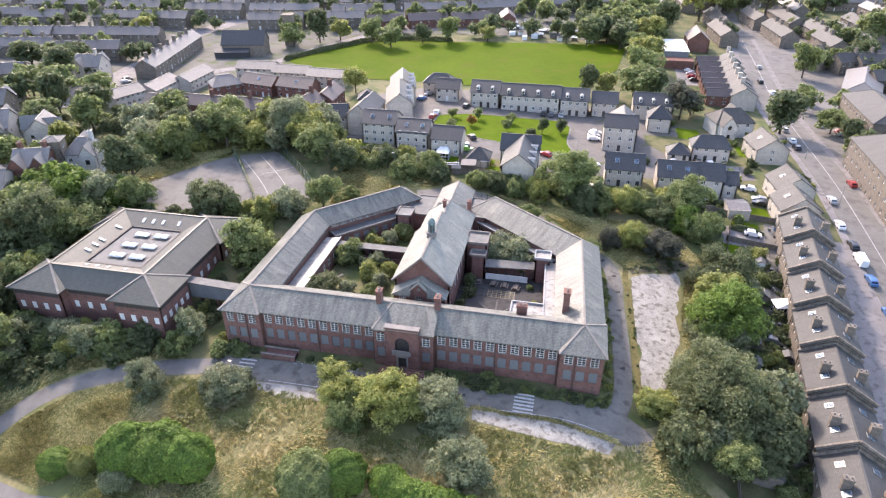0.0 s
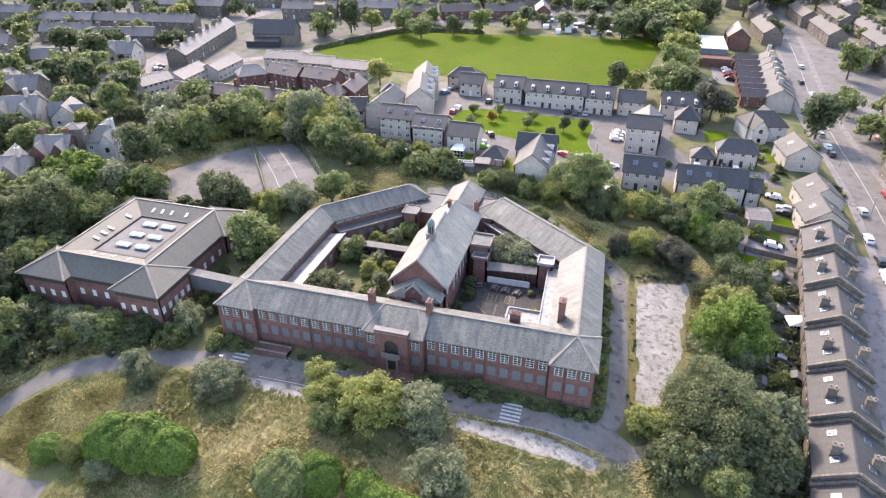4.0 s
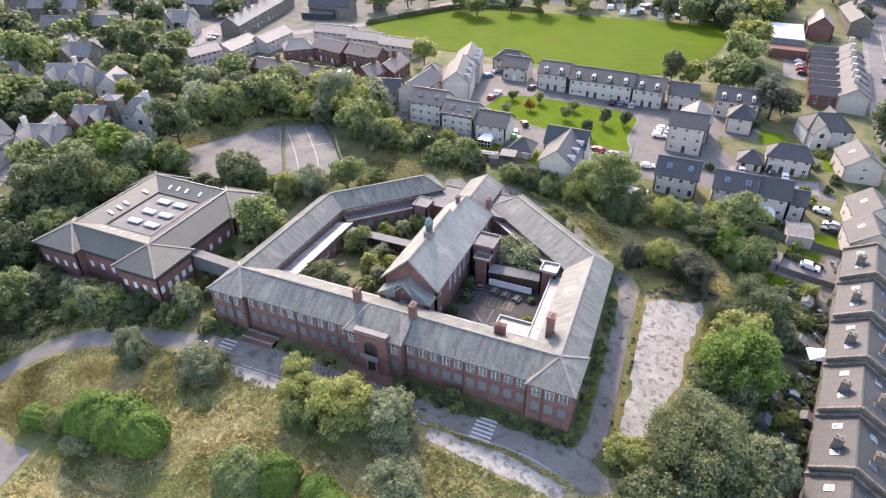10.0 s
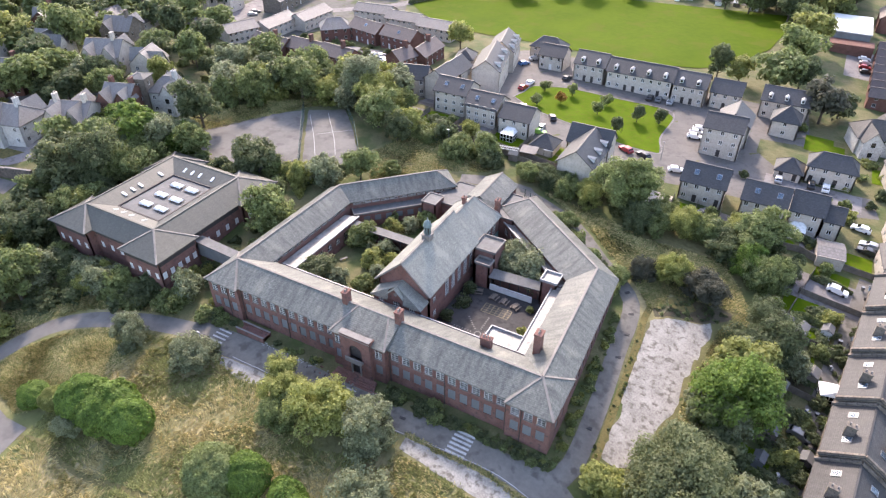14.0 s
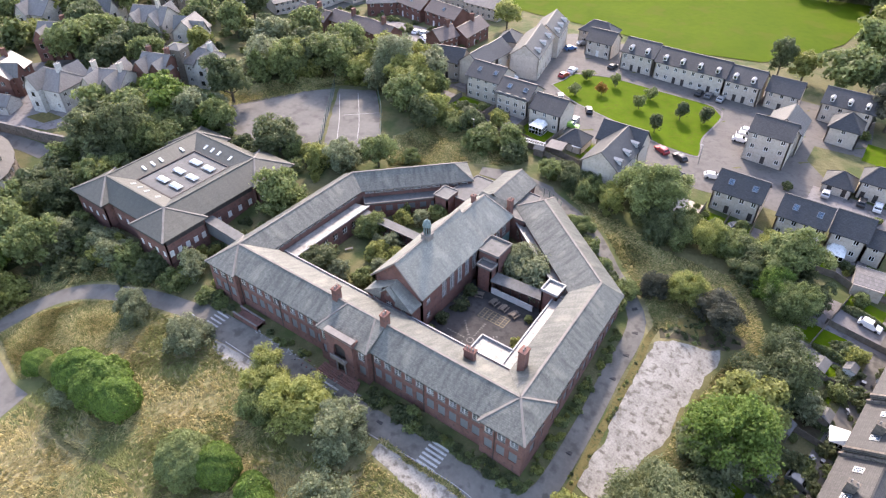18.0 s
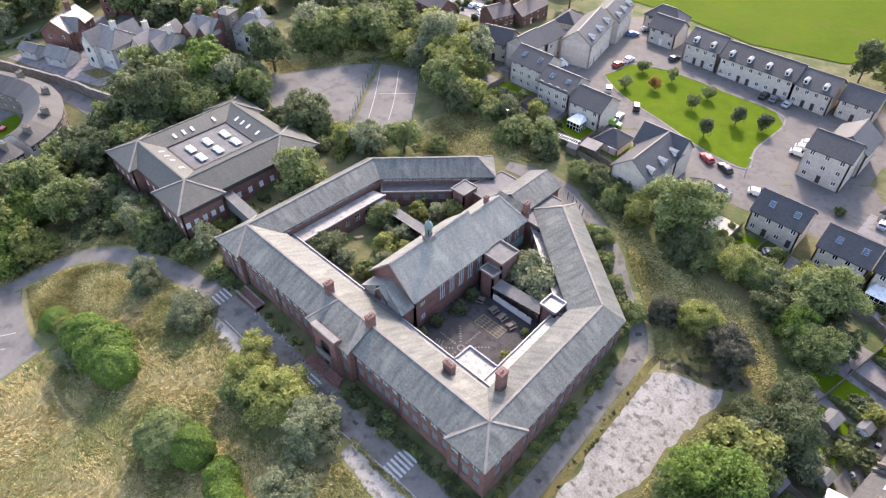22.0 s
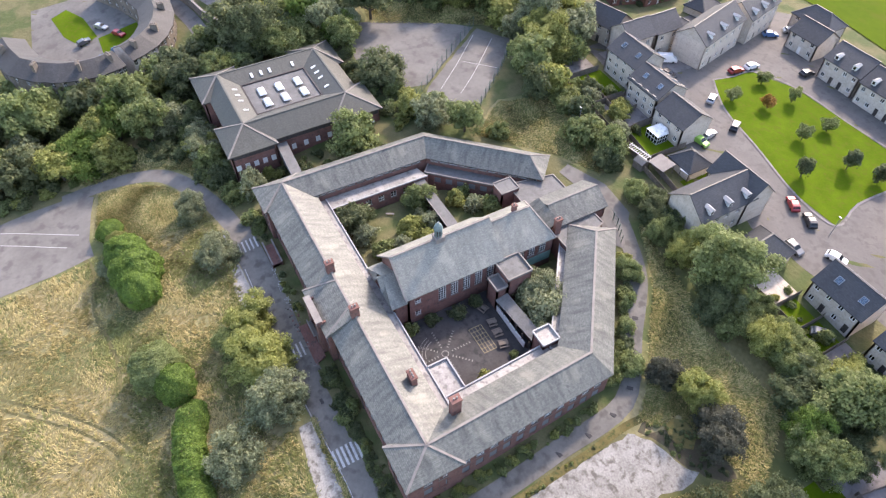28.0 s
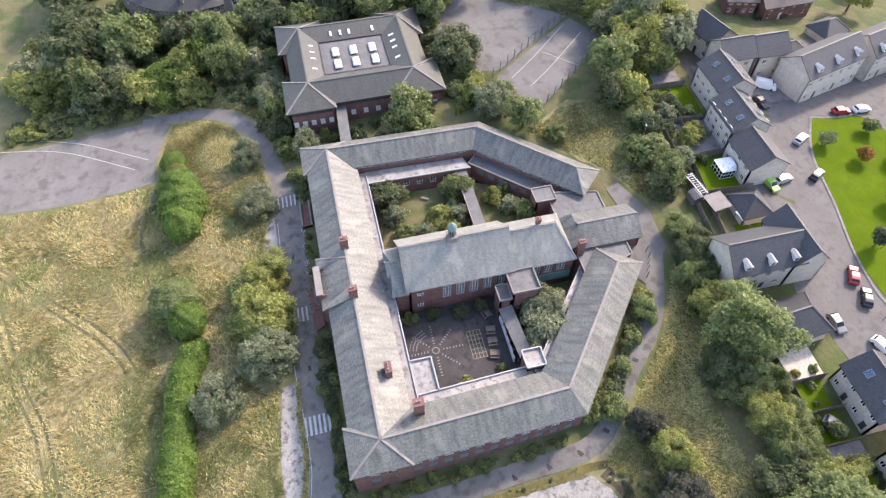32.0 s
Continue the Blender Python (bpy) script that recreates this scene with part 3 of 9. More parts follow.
# ---- the estate's streets ----
solo("estate_ground", sheet([(-48, 95), (-50, 150), (-34, 164), (-14, 163), (34, 155), (62, 157), (64, 131), (51, 129), (51, 120), (62, 107), (80, 109), (82, 100), (60, 92.5), (36, 91), (20, 87), (7, 91.5), (-4, 91.5), (-16, 90.5), (-27, 92)][::-1], .028, 3), ESTATE,
     "grey paved ground between the estate's houses", "paving", kind="structure")
solo("town_ground", sheet([(-340, 150), (-190, 128), (-150, 112), (-128, 118), (-120, 150), (-100, 176), (-112, 200), (-92, 250), (-40, 262), (30, 262), (90, 380), (-340, 400)][::-1], .16, 7), TOWN_YARD, "grey streets and yards of the old town", "paving", kind="structure")
solo("roadside_ground", sheet([(109, 60), (170, 60), (200, 350), (122, 350), (110, 240)], .12, 7), ASPHALT2, "grey yards beside the road", "paving", kind="structure")
solo("estate_road", ribbon([(-33, 158), (-28, 146), (-25, 130), (-25, 116), (-17, 109), (-8, 104.5), (6, 101), (20, 96.5), (31, 92.5), (46, 97), (62, 101), (78, 104)], 8, 0.05), ESTATE,
     "pinkish grey estate road", "road", kind="structure")
solo("estate_lane", ribbon([(31, 94), (29.5, 108), (30, 122), (31, 134), (22, 138.5), (0, 138), (-18, 137.5), (-26, 138)], 6.5, 0.056), ESTATE, "pinkish grey estate lane", "road", kind="structure")
for i, (a, b) in enumerate(((-48, -38.4), (-37.6, -26.6), (-25.8, -15.6), (-14.8, -5.6))):
    solo("garden_lawn" if i % 2 else "garden_patio", sheet([(a, 85 - i), (b, 84 - i), (b, 91.2), (a, 91.6)], .09, 2), LAWN if i % 2 else PAVING, "short mown back lawn" if i % 2 else "paved terrace behind a new house", "lawn" if i % 2 else "patio", kind="structure")
    solo("garden_border", sheet([(a, 80.6 - i * .6), (b, 80 - i * .6), (b, 83.9 - i), (a, 84.9 - i)], .08, 2), (LAND, LAWN)[i % 3 == 0], "planted end of a back garden", "garden", kind="structure")
solo("village_green", sheet([(-21.5, 115.6), (-19.7, 128), (-9.6, 132.8), (21.7, 134), (26, 129), (25.7, 113), (27.8, 103.5), (17.1, 102.9), (2.5, 106.4), (-11.1, 109.5)][::-1], 0.10, 3), LAWN,
     "bright mown green amid the houses", "lawn", kind="structure")
solo("playing_field", sheet([(-108, 197), (-99, 212), (-87, 229), (-78, 239), (-62, 243.5), (-38, 245), (-9, 248), (19.4, 251), (44.7, 255), (48.8, 245), (44, 209), (33, 184), (24, 176), (-1.4, 168), (-30, 172), (-58, 172), (-84, 174)][::-1], 0.2, 7), FIELDMAT,
     "wide bright green playing field", "field", kind="structure")
solo("main_road", ribbon([(104, -60), (103, 0), (104.5, 60), (105, 100), (104.5, 135), (105, 172), (107.5, 224), (112, 296), (118, 380), (130, 520)], 10, 0.06), ASPHALT2,
     "long straight asphalt road with parked cars", "road", kind="structure")

solo("forecourts", sheet([(82.4, -30), (85.6, -2), (88, 22), (91, 46), (93.6, 70), (99, 70), (98.4, 30), (97.6, -30)], .05, 3), PAVING, "small paved forecourts before the terrace", "paving", kind="structure")
solo("path_verge", sheet([(41, 34), (44, 38), (46, 46), (40, 52), (32, 51), (30, 49.6), (36, 44), (39.8, 39.6), (40.6, 35)], .05, 2, .4), ROUGH, "rough grass at the bend of the path", "grass", kind="structure")
solo("moss_verge", ribbon([(43.2, -1), (43, 8), (42.6, 20), (42.2, 30), (41.6, 37), (42, 42)], 1.3, .075, 2), MOSS, "yellow mossy verge between path and slab", "verge", kind="structure")
solo("wet_hollow", sheet([(42.5, 38.5), (48, 40.8), (54, 43.2), (57, 47.5), (52, 49), (46, 47.5), (42.2, 44)][::-1], .05, 2, 1.2), MUD, "dark wet hollow above the slab", "ground", kind="structure")
solo("grass_mound", sheet([(45, 42.6), (48.5, 42.8), (50, 44.6), (48.6, 46.6), (45.4, 46.4), (44, 44.4)][::-1], .16, 1, .3), MOSS, "small mossy mound in the hollow", "ground", kind="structure")

solo("town_street", ribbon([(-152, 108), (-160, 122), (-163, 137), (-165, 152), (-171, 185), (-178, 218), (-176, 245), (-168, 272)], 12, .22), PAVING, "pale wide street of the old town", "road", kind="structure")
solo("church_street", ribbon([(-135, 170), (-113, 192), (-103, 217), (-88, 245), (-74, 261), (-40, 276)], 6, .24), PAVING, "pale street along the playing field", "road", kind="structure")
solo("crescent_lane", ribbon([(-160, -6), (-150, -2), (-137, 3.2), (-124, 6), (-114, 7)], 4.5, .07), ASPHALT2, "grey back lane below the retaining wall", "road", kind="structure")

solo("villa_yard", sheet([(-128, 40), (-123, 37), (-110, 38), (-103, 41), (-104, 46), (-118, 50), (-128, 49)], .08, 3), ASPHALT2, "grey forecourt between the villas", "yard", kind="structure")
solo("villa_court", sheet([(-164, 2), (-150, 5.5), (-138, 9), (-124, 13), (-118, 20), (-126, 26), (-146, 28), (-160, 14)], .08, 3), PAVING, "paved yards behind the retaining wall", "yard", kind="structure")
solo("villa_road", ribbon([(-186, -16), (-177, -3), (-172, 6), (-170, 15), (-164, 28), (-152, 40), (-134, 50), (-120, 62)], 6, .1), ASPHALT2, "grey road behind the villas", "road", kind="structure")
solo("garden_lawn", sheet([(-136, 13.5), (-128, 14.5), (-125, 19), (-133, 18.2)], .12, 2), MOSS, "small yellowing lawn below a villa", "lawn", kind="structure")
solo("crescent_yard", sheet([(-160, -36), (-128, -40), (-110, -30), (-108, -20), (-114, -10), (-130, -7), (-158, -16)], .04, 4), ASPHALT2, "asphalt parking yard inside the crescents", "yard", kind="structure")
solo("crescent_lawn", sheet([(-152, -31), (-140, -29), (-132, -25), (-134, -20), (-146, -22), (-154, -26)], .07, 4), LAWN, "small green lawn inside the crescents", "lawn", kind="structure")
solo("dirt_path", ribbon([(-46, -21), (-44.5, -17), (-42.4, -11), (-41.8, -5)], 1.6, .062, 3), TRACK, "trodden path through the grass", "path", kind="structure")
# wheel tracks and scuffed earth in the meadow
TRACKS = [[(-30.1, -68.2), (-22.8, -60.6), (-16.6, -54.1), (-7.4, -44.6), (-1, -39.6), (4.1, -37.1)], [(-28.3, -68.6), (-21, -61.2), (-14.9, -54.9), (-6, -46), (-.2, -41.2), (5.3, -38.6)],
          [(-21.3, -66.7), (-10.6, -62.7), (0, -58.9), (9.3, -54.1), (15.9, -52), (23.3, -50), (34, -47)], [(-20.7, -68.4), (-10, -64.4), (.6, -60.6), (9.9, -55.9), (16.5, -53.8), (23.9, -51.8), (34.5, -48.8)],
          [(-30, -64), (-30.8, -59), (-30.2, -54), (-30.6, -48)], [(-52, -41), (-44, -37), (-30, -38), (-16, -36), (-9, -37)]]
for k, p in enumerate(TRACKS):
    solo("wheel_track", ribbon(p, .5 if k < 4 else 1.1, .06, 2), TRACK, "flattened wheel track in the dry grass", "track", kind="structure")


# ---- the school ----
def facade(length, height, openings, depth=0.22, base=-2.5):
    """A wall from x=0 to length in the plane y=0, facing -y, with openings (x0, x1, z0, z1) and their reveals."""
    xs = sorted({0, length, *[o[0] for o in openings], *[o[1] for o in openings]})
    zs = sorted({base, height, *[o[2] for o in openings], *[o[3] for o in openings]})
    v, f = [], []

    def quad(a, b, c, d):
        k = len(v)
        v.extend((a, b, c, d))
        f.append((k, k + 1, k + 2, k + 3))

    for x0, x1 in zip(xs, xs[1:]):
        for z0, z1 in zip(zs, zs[1:]):
            cx, cz = (x0 + x1) / 2, (z0 + z1) / 2
            if not any(o[0] < cx < o[1] and o[2] < cz < o[3] for o in openings):
                quad((x0, 0, z0), (x1, 0, z0), (x1, 0, z1), (x0, 0, z1))
                quad((x1, 0.35, z0), (x0, 0.35, z0), (x0, 0.35, z1), (x1, 0.35, z1))
    for a, b, c, d in openings:
        e = 0.35
        quad((a, 0, c), (a, e, c), (b, e, c), (b, 0, c))
        quad((a, e, d), (a, 0, d), (b, 0, d), (b, e, d))
        quad((a, e, c), (a, 0, c), (a, 0, d), (a, e, d))
        quad((b, 0, c), (b, e, c), (b, e, d), (b, 0, d))
    quad((0, 0, height), (length, 0, height), (length, 0.35, height), (0, 0.35, height))
    quad((0, 0.35, base), (0, 0, base), (0, 0, height), (0, 0.35, height))
    quad((length, 0, base), (length, 0.35, base), (length, 0.35, height), (length, 0, height))
    return v, f


MESHES = {}


def kept(key, make, mat):
    """One mesh for all alike pieces."""
    if key not in MESHES:
        MESHES[key] = mesh_of(key[0], make(), mat)
    return MESHES[key]


def lattice(xs, zs, holes, depth):
    """A plate in the plane y=0 to depth, cut at xs and zs, with the cells in holes left out."""
    v, f = [], []

    def quad(*p):
        f.append(tuple(range(len(v), len(v) + 4)))
        v.extend(p)

    solid = {(i, j) for i in range(len(xs) - 1) for j in range(len(zs) - 1) if (i, j) not in holes}
    for i, j in solid:
        a, b, c, d = xs[i], xs[i + 1], zs[j], zs[j + 1]
        quad((a, 0, c), (b, 0, c), (b, 0, d), (a, 0, d))
        quad((b, depth, c), (a, depth, c), (a, depth, d), (b, depth, d))
        if (i - 1, j) not in solid:
            quad((a, depth, c), (a, 0, c), (a, 0, d), (a, depth, d))
        if (i + 1, j) not in solid:
            quad((b, 0, c), (b, depth, c), (b, depth, d), (b, 0, d))
        if (i, j - 1) not in solid:
            quad((a, depth, c), (b, depth, c), (b, 0, c), (a, 0, c))
        if (i, j + 1) not in solid:
            quad((a, 0, d), (b, 0, d), (b, depth, d), (a, depth, d))
    return v, f


def window_bars(w, h, nx, nz, t=0.1):
    """Frame, mullions and transoms of a window that stands on its sill at the middle of its foot."""
    xs, zs = [-w / 2], [0.0]
    for i in range(nx):
        a, b = -w / 2 + w * i / nx, -w / 2 + w * (i + 1) / nx
        xs += [a + (t if i == 0 else t / 2), b - (t if i == nx - 1 else t / 2)]
    for i in range(nz):
        a, b = h * i / nz, h * (i + 1) / nz
        zs += [a + (t if i == 0 else t / 2), b - (t if i == nz - 1 else t / 2)]
    xs.append(w / 2)
    zs.append(h)
    return lattice(xs, zs, {(2 * i + 1, 2 * j + 1) for i in range(nx) for j in range(nz)}, 0.08)


def add_window(wall, x, z, w, h, nx=2, nz=3, glass=None, frame_mat=None, sill=True, inset=0.12):
    """A window as parts of the wall: frame, pane and sill."""
    at = Matrix.Translation((x, inset, z))
    fr = part("window", kept(("window", w, h, nx, nz, (frame_mat or WHITE).name), lambda: window_bars(w, h, nx, nz, .14 if w < 1.3 else .1), frame_mat or WHITE), None, wall, at=at)
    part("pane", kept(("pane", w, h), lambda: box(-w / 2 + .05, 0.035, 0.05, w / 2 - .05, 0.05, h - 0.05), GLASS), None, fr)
    if sill:
        part("sill", kept(("sill", w), lambda: box(-w / 2 - .1, -inset - 0.08, -0.1, w / 2 + .1, 0.02, 0.0), PLINTH), None, fr)
    return fr


def add_board(wall, x, z, w, h, mat=None):
    """A boarded-up opening with an arched head."""
    def make():
        pts = [(-w / 2, 0), (w / 2, 0), (w / 2, h * .86), (w * .3, h * .96), (0, h), (-w * .3, h * .96), (-w / 2, h * .86)]
        n = len(pts)
        v = [(a, 0, b) for a, b in pts] + [(a, 0.06, b) for a, b in pts]
        return v, [tuple(range(n)), tuple(range(2 * n - 1, n - 1, -1))] + [(i, n + i, n + (i + 1) % n, (i + 1) % n) for i in range(n)]
    return part("window_board", kept(("window_board", w, h), make, mat or BOARD), None, wall, at=Matrix.Translation((x, 0.14, z)))


school = thing("school", "disused two-storey red-brick school with grey slate roofs", "school building")


def wall_between(p, q, height, openings=(), base=-2.5, name="wall", mat=None, label="", parent=None):
    """A wall of the school whose outer face runs from p to q, outside on the right of that way... seen from outside p is on the left."""
    p, q = Vector(p), Vector(q)
    d = q - p
    m = Matrix.Translation((p.x, p.y, 0)) @ Matrix.Rotation(math.atan2(d.y, d.x), 4, 'Z')
    return part(name, facade(d.length, height, list(openings), base=base), mat or BRICK, parent or school, label, at=m)


EAVE, RIDGE = 8.35, 11.05
# front: pavilion, ten bays, entrance, ten bays, pavilion
def two_storeys(x0, n, pitch, first):
    up = [(first + i * pitch - .75, first + i * pitch + .75, 5.75, 7.75) for i in range(n)]
    low = [(first + i * pitch - .75, first + i * pitch + .75, 2.2, 4.5) for i in range(n)]
    return up, low


def front_run(p, q, n, pitch, first):
    up, low = two_storeys(0, n, pitch, first)
    w = wall_between(p, q, 8.3, up + low)
    for a, b, c, d in up:
        add_window(w, (a + b) / 2, c, 1.5, 2.0, 2, 4)
    for a, b, c, d in low:
        add_board(w, (a + b) / 2, c, 1.5, 2.3)
    return w


front_run((-36, -0.3), (-28.4, -0.3), 3, 2.25, 1.55)
front_run((-28.4, 0.5), (-5.6, 0.5), 10, 2.24, 1.35)
front_run((5.6, 0.5), (28.4, 0.5), 10, 2.24, 1.35)
front_run((28.4, -0.3), (36, -0.3), 3, 2.25, 1.55)
wall_between((-28.404, -0.29), (-28.404, 0.5), 8.29)
wall_between((28.404, 0.5), (28.404, -0.29), 8.29)


def side_run(p, q, high, low=True, pitch=2.6, z=5.6, h=2.0, w=1.5, boards_above=False):
    L = (Vector(q) - Vector(p)).length
    n = int((L - 1.5) / pitch)
    first = (L - (n - 1) * pitch) / 2
    up = [(first + i * pitch - w / 2, first + i * pitch + w / 2, z, z + h) for i in range(n)]
    lo = [(first + i * pitch - w / 2, first + i * pitch + w / 2, 2.3, 4.5) for i in range(n)] if low else []
    wl = wall_between(p, q, high, up + lo)
    for a, b, c, d in up:
        (add_board(wl, (a + b) / 2, c, w, h) if boards_above else add_window(wl, (a + b) / 2, c, w, h, 2, 4 if h > 1.9 else 2))
    for a, b, c, d in lo:
        add_board(wl, (a + b) / 2, c, w, 2.2)
    return wl


# ridge corner points of the wings
WL, WB, WE = Vector((-32.3, 4.9)), Vector((-31.6, 37.6)), Vector((-15.0, 54.6))
EL, EB, EE = Vector((32.2, 4.9)), Vector((31.0, 36.2)), Vector((9.6, 53.6))


def offset(a, b, c, k):
    """Where lines k to the left of a-b and of b-c meet."""
    d0, d1 = (b - a).normalized(), (c - b).normalized()
    n0, n1 = Vector((-d0.y, d0.x)), Vector((-d1.y, d1.x))
    m = (n0 + n1) / (1 + n0.dot(n1))
    return b + m * k


def lift(p, z):
    return (p.x, p.y, z)


HW = 4.2   # half the side wings' width to the eave
def wing(a, b, e, side, inner=4.2):
    """A wing that runs back from a to the bend b and on to its hipped end e; side +1: its outer flank is on the left."""
    d0, d1 = (b - a).normalized(), (e - b).normalized()
    n0, n1 = Vector((-d0.y, d0.x)) * side, Vector((-d1.y, d1.x)) * side
    ob, ib = offset(a, b, e, HW * side), offset(a, b, e, -inner * side)
    low = RIDGE - (RIDGE - EAVE) * inner / HW
    a_out, a_in = a + n0 * HW, a - n0 * inner
    e_tip = e + d1 * 4.0
    e_out, e_in = e_tip + n1 * HW, e_tip - n1 * inner
    polys = [[lift(a_out, EAVE), lift(ob, EAVE), lift(b, RIDGE), lift(a, RIDGE)],
             [lift(a, RIDGE), lift(b, RIDGE), lift(ib, low), lift(a_in, low)],
             [lift(ob, EAVE), lift(e_out, EAVE), lift(e, RIDGE), lift(b, RIDGE)],
             [lift(b, RIDGE), lift(e, RIDGE), lift(e_in, low), lift(ib, low)],
             [lift(e_out, EAVE), lift(e_in, low), lift(e, RIDGE)]]
    if side > 0:
        polys = [p[::-1] for p in polys]
    for p in polys:
        part("roof_slope", slab(p), SLATE, school)
    for p, q in ((a, b), (b, e)):
        part("ridge_cap", bar(lift(p, RIDGE), lift(q, RIDGE), 0.4), CAP, school)
    for c, z in ((e_out, EAVE), (e_in, low)):
        part("hip_cap", bar(lift(e, RIDGE), lift(c, z), 0.35), CAP, school)
    s = 0.5
    wo = [a + n0 * (HW - s), offset(a, b, e, (HW - s) * side), e_tip - d1 * s + n1 * (HW - s)]
    wi = [a - n0 * (inner - s), offset(a, b, e, -(inner - s) * side), e_tip - d1 * s - n1 * (inner - s)]
    return wo, wi


wo, wi = wing(WL, WB, WE, +1)
# outer walls, seen from outside left to right
side_run(wo[1], wo[0], 8.2)
side_run(wo[2], wo[1], 8.2)
wall_between(wi[2], wo[2], 8.2)
side_run(wi[0] , wi[1], 8.2, low=False, z=7.3, h=0.7, w=1.9, pitch=2.2)
side_run(wi[1], wi[2], 8.2, low=False, z=7.3, h=0.7, w=1.9, pitch=2.2)
ewo, ewi = wing(EL, EB, EE, -1, 5.2)
side_run(ewo[0], ewo[1], 8.2)
side_run(ewo[1], ewo[2], 8.2)
wall_between(ewo[2], ewi[2], 8.2)
wall_between(ewi[1], ewi[0], 7.55)
wall_between(ewi[2], ewi[1], 7.55)

# roof of the front wing, its corner pavilions and the entrance bay
F0 = 0.0
part("roof_slope", slab([(-28.6, F0, EAVE), (-5.8, F0, EAVE), (-5.8, 4.9, RIDGE), (-32.3, 4.9, RIDGE)]), SLATE, school)
part("roof_slope", slab([(5.8, F0, EAVE), (28.6, F0, EAVE), (32.2, 4.9, RIDGE), (5.8, 4.9, RIDGE)]), SLATE, school)
part("roof_slope", slab([(32.2, 4.9, RIDGE), (26.95, 10.6, 7.84), (-28.1, 10.6, 7.84), (-28.1, 9.7, 8.35), (-32.3, 4.9, RIDGE)]), SLATE, school)
part("eave_wall", box(-27.6, 10.0, 6, 26.6, 10.3, 7.6), BRICK, school)
part("ridge_cap", bar((-32.3, 4.9, RIDGE), (32.2, 4.9, RIDGE), 0.4), CAP, school)
for s, cx in ((-1, -32.3), (1, 32.2)):
    o, i = s * 36.5, s * 28.2
    pts = [[(o, -.8, EAVE), (i, -.8, EAVE), (cx, 4.9, RIDGE)], [(o, 9.2, EAVE), (o, -.8, EAVE), (cx, 4.9, RIDGE)], [(i, -.8, EAVE), (i, F0 + .3, EAVE + .12), (cx, 4.9, RIDGE)]]
    for p in pts:
        part("roof_slope", slab(p if s < 0 else p[::-1], 0.24), SLATE, school)
    for p in ((o, -.8), (i, -.8), (o, 9.2)):
        part("hip_cap", bar((cx, 4.9, RIDGE), (*p, EAVE), 0.4), CAP, school)
    x = s * 35.994
    if s < 0:
        side_run((x, 9), (x, -.294), 8.29)
    else:
        side_run((x, -.294), (x, 9), 8.29)
part("roof_slope", slab([(-5.8, -1.0, EAVE + .25), (5.8, -1.0, EAVE + .25), (3.2, 4.9, RIDGE + .05), (-3.2, 4.9, RIDGE + .05)]), SLATE, school)
part("roof_slope", slab([(-5.8, 0, EAVE), (-5.8, -1.0, EAVE + .25), (-3.2, 4.9, RIDGE + .05), (-5.8, 4.9, RIDGE)][::1]), SLATE, school)
part("roof_slope", slab([(5.8, -1.0, EAVE + .25), (5.8, 0, EAVE), (5.8, 4.9, RIDGE), (3.2, 4.9, RIDGE + .05)]), SLATE, school)
for s in (-1, 1):
    part("hip_cap", bar((s * 3.2, 4.9, RIDGE + .05), (s * 5.8, -1.0, EAVE + .25), 0.35), CAP, school)
for s in (-1, 1):
    w = wall_between((min(s * 5.6, s * 3), -0.6), (max(s * 5.6, s * 3), -0.6), 8.6, [(0.55, 2.05, 5.75, 7.75), (.55, 2.05, 2.2, 4.4)])
    add_window(w, 1.3, 5.75, 1.5, 2.0, 2, 4)
    add_board(w, 1.3, 2.2, 1.5, 2.2)
    if s < 0:
        wall_between((-5.596, .5), (-5.596, -.59), 8.4)
    else:
        wall_between((5.596, -.59), (5.596, .5), 8.4)

# rainwater pipes on the front
for x, y in ((-28.1, .38), (-17.0, .38), (-6.0, .38), (6.0, .38), (16.9, .38), (28.1, .38), (-31.1, -.42), (31.1, -.42)):
    part("downpipe", kept(("downpipe",), lambda: joined(tube((0, 0, -.6), (0, 0, 7.9), .075, .075, 6), box(-.16, -.12, 7.7, .16, .12, 8.1)), DARKWOOD), None, school, at=Matrix.Translation((x, y, 0)))
# entrance portal
portal = part("portal", facade(6.2, 9.3, [(2.0, 4.2, 0.9, 3.7), (1.75, 4.45, 4.6, 7.9)], base=-1), BRICK, school, "tall red-brick entrance portal", at=Matrix.Translation((-3.1, -1.5, 0)))
for x in (-3.1, 2.75):
    part("portal_cheek", box(x, -1.14, -1, x + .35, 0.2, 9.3), BRICK, school)
part("parapet", box(-3.1, -1.5, 9.3, 3.1, -0.5, 9.8), BRICK, school, "brick parapet of the portal")
part("parapet_coping", joined(box(-3.25, -1.65, 9.8, 3.25, -0.4, 9.93), box(-3.2, -1.58, 9.24, 3.2, -1.5, 9.36)), PLINTH, school, "thin stone coping of the portal")
def arch_head(r, h):
    """Spandrels over a round arch of radius r inside a square head of height h."""
    m = []
    for s in (-1, 1):
        pts = [(s * r, h), (s * r, 0)] + [(s * r * math.cos(radians(a)), r * math.sin(radians(a))) for a in range(15, 91, 15)] + [(0, h)]
        if s > 0:
            pts = pts[::-1]
        n = len(pts)
        m.append(([(a, 0, b) for a, b in pts] + [(a, .35, b) for a, b in pts], [tuple(range(n)), tuple(range(2 * n - 1, n - 1, -1))] + [(i, n + i, n + (i + 1) % n, (i + 1) % n) for i in range(n)]))
    return joined(*m)
part("arch_head", arch_head(1.35, 1.5), BRICK, school, at=Matrix.Translation((0, -1.49, 6.4)))
